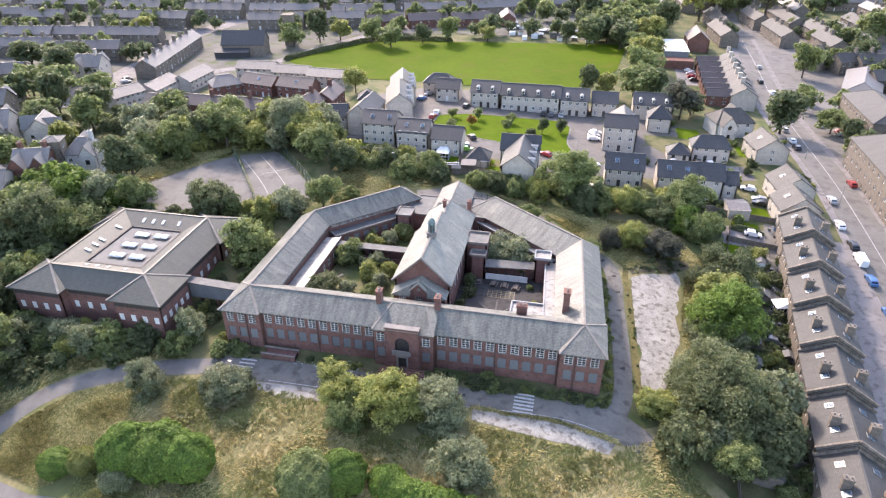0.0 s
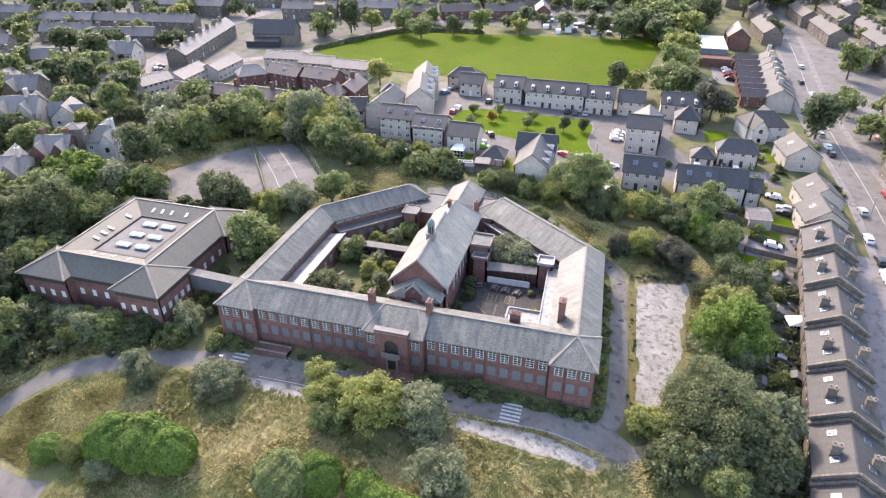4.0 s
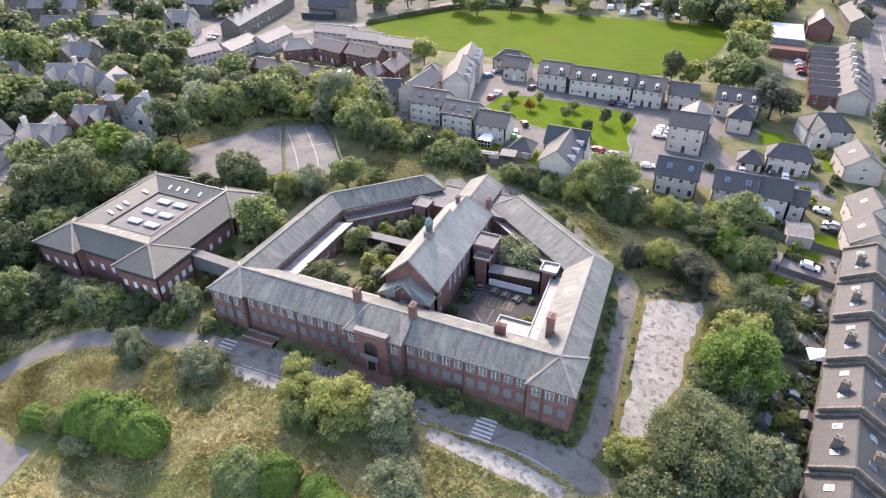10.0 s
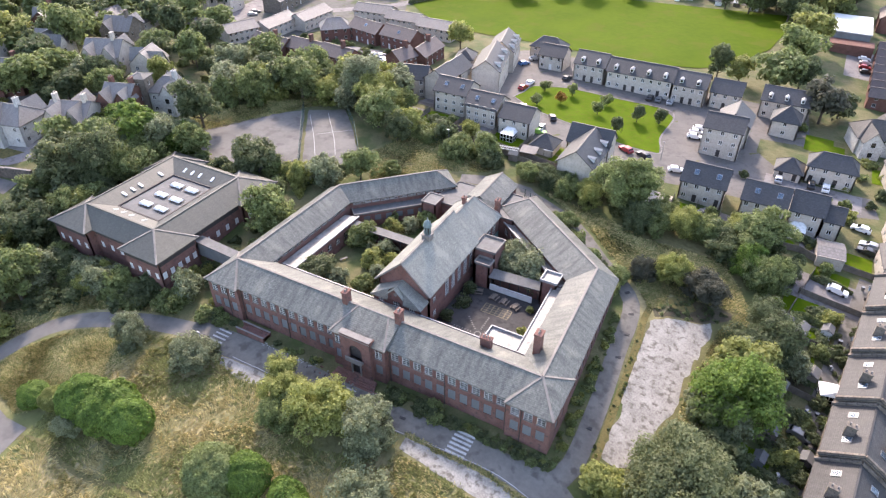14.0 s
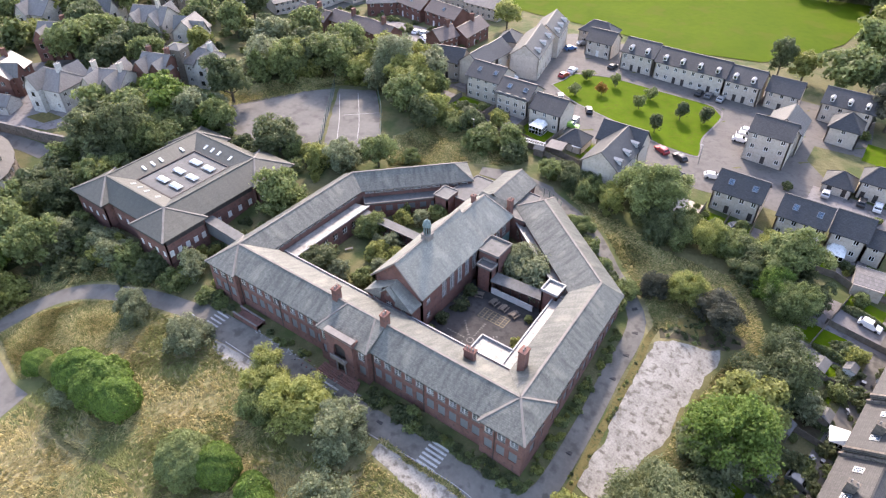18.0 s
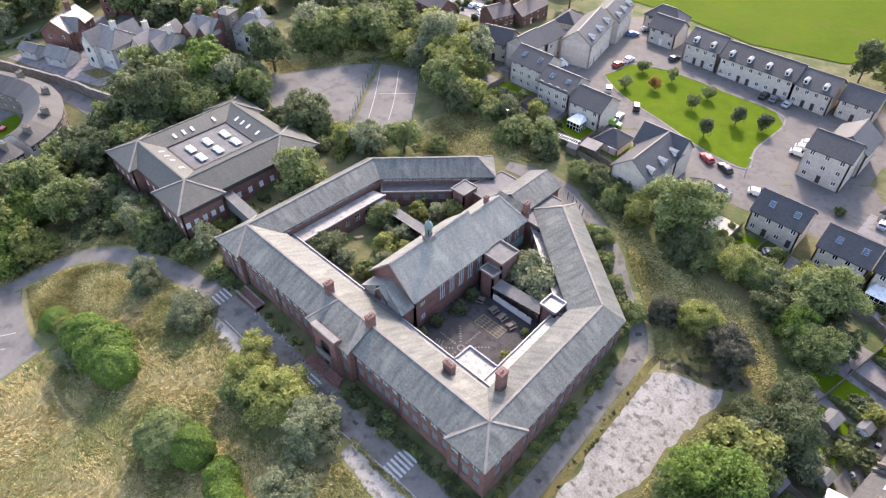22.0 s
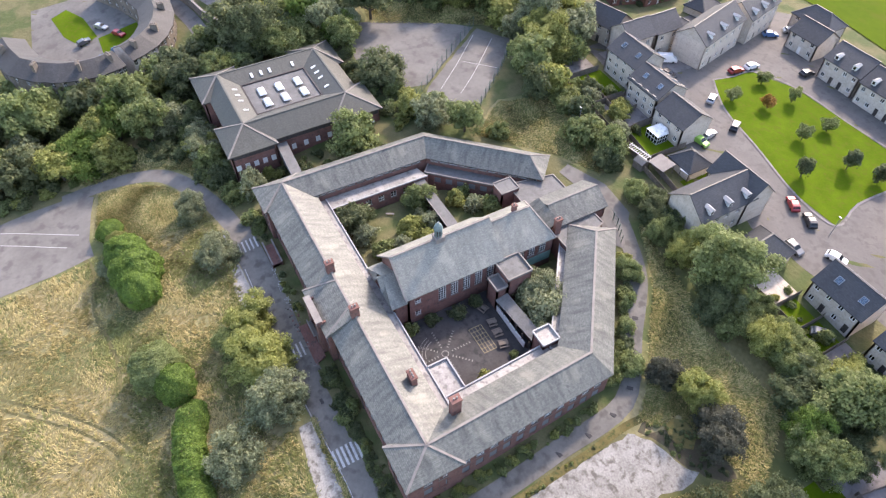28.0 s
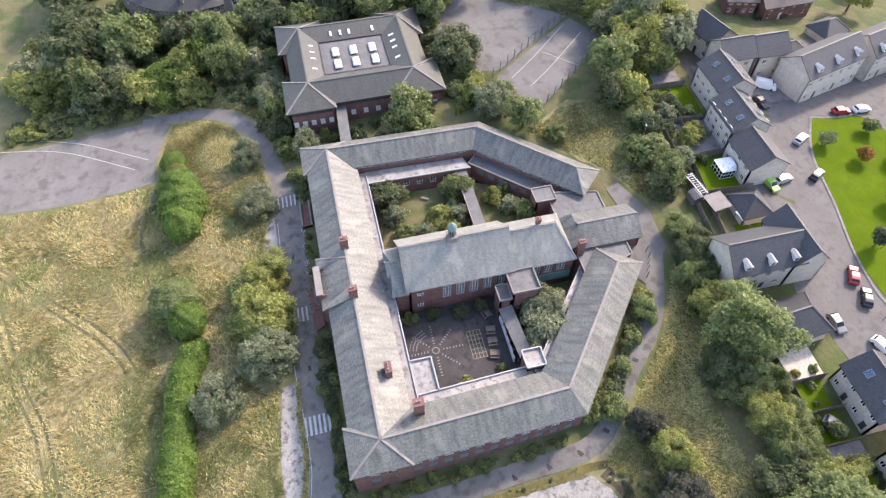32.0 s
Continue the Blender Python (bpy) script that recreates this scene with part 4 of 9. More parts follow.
part("balcony", joined(box(-1.7, -2.3, 4.3, 1.7, -1.2, 4.6), box(-1.7, -2.3, 4.6, 1.7, -2.15, 5.4)), PLINTH, school, "stone balcony over the door")
part("niche_back", box(-1.6, -1.0, 4.4, 1.6, -0.9, 8.2), DARKWOOD, school)
part("door_frame", lattice([-1.1, -.8, .8, 1.1], [0, 2.4, 2.8], {(1, 0)}, 0.2), PLINTH, school, "stone door surround", at=Matrix.Translation((0, -1.62, .9)))
part("entrance_door", joined(box(-1, -1.1, .8, -.02, -1.0, 3.7), box(.02, -1.1, .8, 1, -1.0, 3.7)), DARKWOOD, school, "dark double entrance door")
for i in range(6):
    part("entrance_step", box(-4.2 - i * .12, -1.55 - (i + 1) * .42, -1, 4.2 + i * .12, -1.55 - i * .42, 0.85 - i * .17), BRICK, school, "worn brick entrance step" if i == 0 else "")

# flat roofs round the courtyards, their walls and parapets
def flat(poly, z, mat=FELT, edge=0.28, name="flat_roof", sides=None):
    r = part(name, prism(poly, z - .25, z), mat, school)
    n = len(poly)
    c = sum((Vector(p) for p in poly), Vector((0, 0))) / n
    for i in range(n) if sides is None else sides:
        a, b = Vector(poly[i]), Vector(poly[(i + 1) % n])
        part("parapet_coping", bar((*a, z + edge - .06), (*b, z + edge - .06), 0.24, edge), LEAD if mat is FELT else PLINTH, r)
    return r

CF = 6.3
flat([(-28, 9.4), (28, 9.4), (28, 12.2), (-28, 12.2)], CF, sides=(2,))
flat([(-28.2, 12.25), (-24.6, 12.25), (-24.2, 34.5), (-27.6, 33.6)], CF, sides=(1,))
flat([(24.6, 12.25), (28, 12.25), (27, 33), (23.8, 32.4)], CF, sides=(3,))
side_run((24.4, 12.1), (6, 12.1), 6.2, low=False, z=3.2, h=1.7, pitch=3)
side_run((-6, 12.1), (-24.5, 12.1), 6.2, low=False, z=3.6, h=1.6, pitch=3)
side_run((-24.5, 12.1), (-24.1, 34.5), 6.2, low=False, z=3.9, h=1.5, w=1.3, pitch=2.9)
side_run((23.7, 32.4), (24.5, 12.1), 6.2, low=False, z=3.2, h=1.7, pitch=3)
# corridor strips inside the slanting wings
def strip(a, e, k0, k1, side, z, t0=0.0, t1=0.0):
    d = (e - a).normalized()
    n = Vector((-d.y, d.x)) * side
    p = [a + d * t0 - n * k0, e + d * t1 - n * k0, e + d * t1 - n * k1, a + d * t0 - n * k1]
    q = [tuple(v) for v in p]
    area = sum(q[i][0] * q[(i + 1) % 4][1] - q[(i + 1) % 4][0] * q[i][1] for i in range(4))
    return q if area > 0 else q[::-1]
flat(strip(WB, WE, 3.4, 6.6, 1, 0, 2.0, -1.0), CF, FELT2)
d_nw = (WE - WB).normalized(); n_nw = Vector((-d_nw.y, d_nw.x))
side_run(WB + d_nw * 2.7 - n_nw * 6.5, WE - d_nw * 1 - n_nw * 6.5, 6.2, low=False, z=4.0, h=1.5, boards_above=True)
flat(strip(EB, EE, 3.4, 6.4, -1, 0, 2.5, 1.0), CF)
d_ne = (EE - EB).normalized(); n_ne = Vector((d_ne.y, -d_ne.x))
side_run(EE + d_ne * 1 - n_ne * 6.3, EB + d_ne * 2.6 - n_ne * 6.3, 6.2, low=False, z=3.6, h=1.6)
# stair block in the yard corner and small tower
flat([(18.2, 12.25), (24.55, 12.25), (24.4, 16), (18.2, 16)], CF + .01, FELT, 0.45, sides=(2, 3))
wall_between((24.4, 15.9), (18.3, 15.9), 6.05)
wall_between((18.3, 15.9), (18.3, 12.1), 6.05)
flat([(21.4, 31.4), (24.8, 31.4), (24.8, 34.8), (21.4, 34.8)], 7.6, FELT, 0.45)
for p, q in (((21.5, 31.5), (24.7, 31.5)), ((24.7, 31.5), (24.7, 34.7)), ((24.7, 34.7), (21.5, 34.7)), ((21.5, 34.7), (21.5, 31.5))):
    wall_between(p, q, 7.4)

# ---- the hall ----
hall = thing("assembly_hall", "red-brick assembly hall with steep slate roof and cupola", "hall")

def gable_end(x0, x1, y, z0, z1, thick=.35, xr=None):
    xr = (x0 + x1) / 2 if xr is None else xr
    v = [(x0, y, z0), (x1, y, z0), (xr, y, z1), (x0, y + thick, z0), (x1, y + thick, z0), (xr, y + thick, z1)]
    return v, [(0, 1, 2), (5, 4, 3), (0, 3, 4, 1), (1, 4, 5, 2), (2, 5, 3, 0)]

HE, HR = 9.5, 15.4
for s in (-1, 1):
    p = [(s * 6.2, 14.4, HE), (s * 6.2, 35, HE), (0, 35, HR), (0, 14.4, HR)]
    part("roof_slope", slab(p if s > 0 else p[::-1]), HALL_SLATE, hall)
    p = [(s * 5.8, 35, 8.9), (s * 5.8, 47.2, 8.9), (0, 44.2, 13.9), (0, 35, 13.9)]
    part("roof_slope", slab(p if s > 0 else p[::-1]), HALL_SLATE, hall)
part("roof_slope", slab([(5.8, 47.2, 8.9), (-5.8, 47.2, 8.9), (0, 44.2, 13.9)]), HALL_SLATE, hall)
part("ridge_cap", bar((0, 14.4, HR), (0, 35, HR), .4), CAP, hall)
part("ridge_cap", bar((0, 35, 13.9), (0, 44.2, 13.9), .4), CAP, hall)
for s in (-1, 1):
    part("hip_cap", bar((0, 44.2, 13.9), (s * 5.8, 47.2, 8.9), .35), CAP, hall)
    part("verge", bar((0, 14.35, HR), (s * 6.2, 14.35, HE), .3, .3), PLINTH, hall)
hw = [(6.3 + i * 2.6, 7.9 + i * 2.6, 4.6, 8.6) for i in range(5)]
w = wall_between((5.6, 14.9), (5.6, 35), 9.4, hw + [(1.4, 2.6, 6.6, 7.8), (1.4, 2.6, 3.0, 4.4)], parent=hall)
for a, b, c, d in hw:
    add_window(w, (a + b) / 2, c, 1.6, 4.0, 3, 6)
add_window(w, 2, 6.6, 1.2, 1.2, 2, 2)
add_window(w, 2, 3.0, 1.2, 1.4, 2, 2)
w = wall_between((-5.6, 35), (-5.6, 14.9), 9.4, hw, parent=hall)
for a, b, c, d in hw:
    add_window(w, (a + b) / 2, c, 1.6, 4.0, 3, 6)
wall_between((-5.6, 14.9), (5.6, 14.9), 9.4, parent=hall)
part("gable", gable_end(-5.6, 5.6, 14.9, 9.4, 14.9), BRICK, hall)
part("gable", gable_end(-5.6, 5.6, 34.6, 9.4, 14.9), BRICK, hall)
bw = [(1.2 + i * 2.5, 2.9 + i * 2.5, 5.4, 8.2) for i in range(4)]
w = wall_between((5.2, 35), (5.2, 47), 8.8, bw, parent=hall)
for a, b, c, d in bw:
    add_window(w, (a + b) / 2, c, 1.7, 2.8, 3, 4)
wall_between((5.2, 46.8), (-5.2, 46.8), 8.8, parent=hall)
wall_between((-5.2, 47), (-5.2, 35), 8.8, parent=hall)
TEAL = material("faded_teal_hoarding", (0.14, 0.26, 0.24), (0.20, 0.34, 0.31), 1.2, .7)
part("hoarding", box(5.24, 36, 2.6, 5.32, 46.8, 4.9), TEAL, hall, "faded teal hoarding on the rear wall")
# front gable block
for s in (-1, 1):
    p = [(s * 5.6, 11.7, 7.9), (s * 5.6, 14.9, 7.9), (0, 14.9, 11.1), (0, 12.6, 11.1)]
    part("roof_slope", slab(p if s > 0 else p[::-1]), HALL_SLATE, hall)
    p = [(s * 1.7, 11.7, 7.9), (s * 5.6, 11.7, 7.9), (s * 1.7, 12.3, 10.1)]
    part("roof_slope", slab(p if s > 0 else p[::-1]), HALL_SLATE, hall)
    part("roof_slope", slab([(s * 1.9, 11.5, 9.2), (s * 1.9, 13, 9.2), (0, 13, 11.15), (0, 11.5, 11.15)][::s]), HALL_SLATE, hall)
fw = [(1.1, 2.4, 5.9, 7.6), (4.45, 5.95, 5.7, 7.6), (8.0, 9.3, 5.9, 7.6)]
w = wall_between((-5.2, 12.15), (5.2, 12.15), 7.9, fw, parent=hall)
for a, b, c, d in fw:
    add_window(w, (a + b) / 2, c, b - a, d - c, 3, 3)
part("pediment", joined(gable_end(-1.8, 1.8, 12.0, 9.2, 10.95), box(-1.8, 12.0, 7.9, 1.8, 12.35, 9.2)), BRICK, hall, "small brick pediment with a stone shield")
part("shield", lathe([(.38, 0), (.38, .06)], 10), PLINTH, hall, at=Matrix.Translation((0, 11.98, 9.5)) @ Matrix.Rotation(radians(90), 4, 'X'))
wall_between((5.2, 12.15), (5.2, 14.9), 7.9, parent=hall)
wall_between((-5.2, 14.9), (-5.2, 12.15), 7.9, parent=hall)
# cupola
cup = thing("cupola", "small roof cupola with weathered green copper dome", "cupola", Matrix.Translation((0, 24.2, 14.7)))
part("base", joined(box(-.85, -.85, 0, .85, .85, 1.2), box(-.95, -.95, 1.2, .95, .95, 1.35)), PLINTH, cup, "pale square cupola base")
for i in range(8):
    a = radians(22.5 + 45 * i)
    part("column", kept(("column",), lambda: tube((0, 0, 1.35), (0, 0, 3.1), .11, .1, 8), COPPER), None, cup, at=Matrix.Translation((.62 * math.cos(a), .62 * math.sin(a), 0)))
part("core", lathe([(.42, 1.35), (.42, 3.1)], 8), DARKWOOD, cup)
part("dome", lathe([(.85, 3.1), (.88, 3.25), (.78, 3.35), (.76, 3.7), (.62, 4.05), (.36, 4.35), (.1, 4.5)], 14), COPPER, cup, "green copper dome")
part("finial", lathe([(.05, 4.45), (.05, 4.75), (.12, 4.85), (.05, 4.97), (.02, 5.3)], 8), METAL, cup)

# ---- back range ----
back = thing("back_range", "low rear range with slate gable and flat roofs", "building")
def simple_walls(parent, poly, z, openings=None, mat=None, base=-1.0):
    for i in range(len(poly)):
        p, q = poly[i], poly[(i + 1) % len(poly)]
        wall_between(p, q, z, parent=parent, mat=mat, base=base)
for s in (-1, 1):
    p = [(-1 + s * 4.4, 49.5, 8.3), (-1 + s * 4.4, 62, 8.3), (-1, 62, 10.7), (-1, 49.5, 10.7)]
    part("roof_slope", slab(p if s > 0 else p[::-1]), SLATE, back)
part("roof_slope", slab([(-4.4, 46.5, 8.5), (3.6, 46.5, 8.5), (3.0, 49.5, 10.2), (-4, 49.5, 10.2)]), SLATE, back)
part("ridge_cap", bar((-1, 49.5, 10.7), (-1, 62, 10.7), .35), CAP, back)
simple_walls(back, [(-5, 49), (3, 49), (3, 61.6), (-5, 61.6)], 8.2)
part("gable", gable_end(-5, 3, 61.3, 8.2, 10.5), BRICK, back)
def flat2(poly, z, mat=FELT2, edge=.22, parent=back):
    r = part("flat_roof", prism(poly, z - .25, z), mat, parent)
    for i in range(len(poly)):
        part("coping", bar((*poly[i], z + edge - .06), (*poly[(i + 1) % len(poly)], z + edge - .06), .25, edge), PLINTH, r)
    simple_walls(parent, [tuple(Vector(p).lerp(sum((Vector(q) for q in poly), Vector((0, 0))) / len(poly), .02)) for p in poly], z - .2)
flat2([(3.1, 48.2), (8.2, 48.2), (8.2, 53), (6.2, 58.6), (3.1, 58.6)], 7.6)
flat2([(-12.5, 47.5), (-5.2, 47.5), (-5.2, 58), (-10.5, 58)], 7.4)
flat2([(-13.5, 44.5), (-9.8, 44.5), (-9.8, 48.8), (-13.5, 48.8)], 8.3)
def chimney(x, y, z0, z1, wx, wy, parent=None, pots=2, mat=None):
    c = thing("chimney", "red-brick chimney stack with a corbelled head", "chimney", Matrix.Translation((x, y, z0)))
    h = z1 - z0
    part("shaft", joined(box(-wx / 2, -wy / 2, 0, wx / 2, wy / 2, h - .35), box(-wx / 2 - .1, -wy / 2 - .1, h - .35, wx / 2 + .1, wy / 2 + .1, h)), mat or BRICK, c)
    for i in range(pots):
        o = (i - (pots - 1) / 2) * .55
        part("pot", kept(("pot",), lambda: lathe([(.16, 0), (.13, .4), (.16, .45)], 8), PLINTH), None, c, at=Matrix.Translation((o if wx > wy else 0, o if wy >= wx else 0, h)))
    return c
chimney(-5.8, 4.9, 10, 13.4, 1.0, 1.5)
chimney(5.4, 4.9, 10, 13.4, 1.0, 1.5)
chimney(28.7, 11.7, 6, 13.3, 1.2, 1.6)
chimney(20.7, 8.2, 8.3, 11.4, 1.9, 1.0, pots=3)
chimney(4.0, 48.6, 7, 11.8, .9, 1.3)
chimney(-.6, 41, 13.4, 15.2, .8, .8, pots=1)

# stair tower beside the hall, yard canopy and covered links
tower = thing("stair_tower", "flat-roofed red-brick stair tower beside the hall", "tower")
flat2([(5.7, 33.2), (10.6, 33.2), (10.6, 38.4), (5.7, 38.4)], 8.9, FELT2, .45, tower)
flat2([(7.2, 30.8), (10.6, 30.8), (10.6, 33.1), (7.2, 33.1)], 7.2, FELT2, .45, tower)
canopy = thing("yard_canopy", "open-sided covered walk with white lower wall", "canopy")
part("roof", slab([(10.6, 30.6, 4.8), (21.6, 31.6, 4.8), (21.6, 33.8, 5.3), (10.6, 33.2, 5.3)], .2), FELT2, canopy)
part("low_wall", box(10.8, 30.9, -.5, 20.2, 31.15, 2.9), WHITE, canopy, "white-painted low wall")
part("back_wall", box(10.8, 33.0, -.5, 21.5, 33.25, 4.9), BRICK, canopy)
for i in range(6):
    part("post", box(11 + i * 2.05, 30.95, 2.7, 11.15 + i * 2.05, 31.1, 4.7), DARKWOOD, canopy)
link = thing("garden_link", "covered link corridor with grey roof and dark openings", "corridor")
part("roof", slab([(-25.8, 31.2, 5.9), (-5.8, 31.2, 5.9), (-5.8, 33.6, 5.9), (-26.6, 33.6, 5.9)], .25), FELT2, link)
part("roof_edge", bar((-25.8, 31.2, 5.95), (-5.8, 31.2, 5.95), .2, .2), PLINTH, link)
part("low_wall", box(-24.4, 31.5, 0, -5.8, 31.75, 3.6), BRICK, link)
part("back_wall", box(-24.4, 33.1, 0, -5.8, 33.35, 5.7), BRICK, link)
for i in range(8):
    part("post", box(-24 + i * 2.5, 31.52, 3.5, -23.85 + i * 2.5, 31.7, 5.7), DARKWOOD, link)
bridge = thing("annex_link", "covered glazed link between school and annex", "corridor")
part("roof", slab([(-49.5, 8.8, 6.9), (-36.2, 8.2, 6.7), (-36.2, 10.6, 6.7), (-49.5, 11.2, 6.9)], .25), FELT2, bridge)
part("side_wall", box(-49.4, 8.95, 3.2, -36.2, 9.15, 6.6), BOARD, bridge, "grey panelled side wall")
part("side_wall", box(-49.4, 10.5, 3.2, -36.2, 10.7, 6.6), BOARD, bridge)
part("floor", box(-49.4, 9.15, 3.2, -36.2, 10.5, 3.45), CONCRETE, bridge)
for x in (-47, -43, -39):
    part("post", box(x, 9.0, -1, x + .3, 10.6, 3.3), BRICK, bridge)
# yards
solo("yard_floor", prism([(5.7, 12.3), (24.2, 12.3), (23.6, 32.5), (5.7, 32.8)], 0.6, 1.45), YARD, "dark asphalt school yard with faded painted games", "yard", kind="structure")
solo("yard_back", prism([(10.7, 33.3), (23, 33.5), (26, 36), (11, 48), (5.8, 48), (5.8, 38.5), (10.7, 38.5)], 0.6, 1.6), LAND, "overgrown small rear yard", "yard", kind="structure")
solo("garden_court", prism([(-24, 12.3), (-5.8, 12.3), (-5.8, 31.3), (-23.8, 31.3)], 1, 2.35), LAND, "overgrown grass courtyard", "lawn", kind="structure")
solo("fern_court", prism([(-24, 33.4), (-5.4, 33.4), (-5.4, 47.4), (-12, 49), (-19, 43)], 1, 2.6), LAND, "overgrown inner court", "yard", kind="structure")


# ---- the annex ----
annex = thing("annex", "square brick annex with hipped slate roof round a skylit well", "school building")
AE, AR, AW = 8.5, 11.5, 9.7
X0, X1, Y0, Y1 = -80.6, -49.2, -0.4, 32.8
R = (-75.6, -54.2, 3.5, 28.4)
W = (-71.0, -58.2, 7.8, 23.8)
outer = [(X0, Y0), (X1, Y0), (X1, Y1), (X0, Y1)]
ring = [(R[0], R[2]), (R[1], R[2]), (R[1], R[3]), (R[0], R[3])]
well = [(W[0], W[2]), (W[1], W[2]), (W[1], W[3]), (W[0], W[3])]
for i in range(4):
    j = (i + 1) % 4
    part("roof_slope", slab([(*outer[i], AE), (*outer[j], AE), (*ring[j], AR), (*ring[i], AR)]), SLATE2, annex)
    part("inner_slope", slab([(*ring[i], AR), (*ring[j], AR), (*well[j], AW), (*well[i], AW)]), SLATE2, annex)
    part("ridge_cap", bar((*ring[i], AR), (*ring[j], AR), .4), SLATE2, annex)
    part("hip_cap", bar((*ring[i], AR), (*outer[i], AE), .4), CAP, annex)
    part("well_kerb", bar((*well[i], AW + .1), (*well[j], AW + .1), .35, .4), DARKWOOD, annex)
part("well_roof", box(W[0], W[2], AW - .5, W[1], W[3], AW - .15), FELT2, annex)
for x in (-66.1, -61.4):
    for y in (11.4, 15.8, 20.5):
        s = part("skylight", kept(("skylight",), lambda: lattice([-1.9, -1.65, -.05, .05, 1.65, 1.9], [-1.05, -.85, .85, 1.05], {(1, 1), (3, 1)}, -.45), WHITE), None, annex,
                 at=Matrix.Translation((x, y, AW - .15)) @ Matrix.Rotation(radians(90), 4, 'X'))
        for k in (-.85, .85):
            part("rooflight_dome", kept(("rooflight_dome",), lambda: ([(-.8, -.85, .42), (.8, -.85, .42), (.8, .85, .42), (-.8, .85, .42), (-.5, -.5, .72), (.5, -.5, .72), (.5, .5, .72), (-.5, .5, .72)],
                 [(3, 2, 1, 0), (4, 5, 6, 7), (0, 1, 5, 4), (1, 2, 6, 5), (2, 3, 7, 6), (3, 0, 4, 7)]), SKYGLASS), None, s, at=Matrix.Rotation(radians(-90), 4, 'X') @ Matrix.Translation((k, 0, 0)))
# corner pavilions
def pavilion(x0, y0, x1, y1, ax, ay):
    c = [(x0, y0), (x1, y0), (x1, y1), (x0, y1)]
    for i in range(4):
        part("roof_slope", slab([(*c[i], AE), (*c[(i + 1) % 4], AE), (ax, ay, AR + .04)], .26), SLATE2, annex)
        part("hip_cap", bar((ax, ay, AR + .04), (*c[i], AE + .02), .4), CAP, annex)
pavilion(-82, -2.4, -69.9, 9, -75.6, 3.5)
pavilion(-59.3, -2.5, -47.7, 9, -54.2, 3.5)
pavilion(-60.4, 22.5, -48.2, 35, -54.2, 28.4)
pavilion(-82.2, 22.5, -70.4, 34.3, -75.6, 28.4)
def annex_wall(p, q, n, up=True):
    L = (Vector(q) - Vector(p)).length
    ops, step = [], L / max(n, 1)
    for i in range(n):
        ops.append((step * (i + .5) - .55, step * (i + .5) + .55, 3.6, 5.2))
    w = wall_between(p, q, 8.4, ops, parent=annex, base=-4)
    for a, b, c, d in ops:
        part("white_board", kept(("white_board",), lambda: box(-.55, 0, 0, .55, .06, 1.6), WHITE), None, w, at=Matrix.Translation(((a + b) / 2, .1, c)))
    # Dark strip on the wall face, ending just below the eaves.
    part("dark_band", box(.3, -.03, 6.9, L - .3, .02, 8.1), DARKWOOD, w, "dark band along the wall under the eaves")
k = .7
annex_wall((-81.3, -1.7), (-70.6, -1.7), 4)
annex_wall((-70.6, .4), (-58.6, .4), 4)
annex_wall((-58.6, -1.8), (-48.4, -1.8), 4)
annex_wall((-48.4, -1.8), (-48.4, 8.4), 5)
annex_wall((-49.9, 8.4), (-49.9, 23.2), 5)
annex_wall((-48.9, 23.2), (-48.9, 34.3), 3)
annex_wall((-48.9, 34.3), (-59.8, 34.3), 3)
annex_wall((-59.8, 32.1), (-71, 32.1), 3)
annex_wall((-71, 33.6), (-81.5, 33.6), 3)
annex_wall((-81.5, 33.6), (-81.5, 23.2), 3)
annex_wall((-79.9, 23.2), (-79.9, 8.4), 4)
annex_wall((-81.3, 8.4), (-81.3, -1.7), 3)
for p, q in (((-70.6, -1.7), (-70.6, .4)), ((-58.6, .4), (-58.6, -1.8)), ((-48.4, 8.4), (-49.9, 8.4)), ((-49.9, 23.2), (-48.9, 23.2)), ((-59.8, 34.3), (-59.8, 32.1)), ((-71, 32.1), (-71, 33.6)), ((-81.5, 23.2), (-79.9, 23.2)), ((-79.9, 8.4), (-81.3, 8.4))):
    wall_between(p, q, 8.4, parent=annex, base=-4)
# small roof windows and vents in the inner slopes
for x, y, t in ((-72.8, 11.2, 0), (-72.8, 13.6, 0), (-72.8, 15.8, 0), (-72.8, 21.7, 0)):
    part("roof_window", joined(box(-.7, -.3, 0, .7, .3, .12)), SKYGLASS, annex, at=Matrix.Translation((x, y, 10.55)) @ Matrix.Rotation(radians(21), 4, 'Y'))
for x in (-69, -66.5, -64, -60):
    part("roof_window", box(-.3, -.65, 0, .3, .65, .12), SKYGLASS, annex, at=Matrix.Translation((x, 25.8, 10.5)) @ Matrix.Rotation(radians(21), 4, 'X'))
    part("roof_window", box(-.2, -.6, 0, .2, .6, .12), SKYGLASS, annex, at=Matrix.Translation((x, 5.8, 10.55)) @ Matrix.Rotation(radians(-21), 4, 'X'))


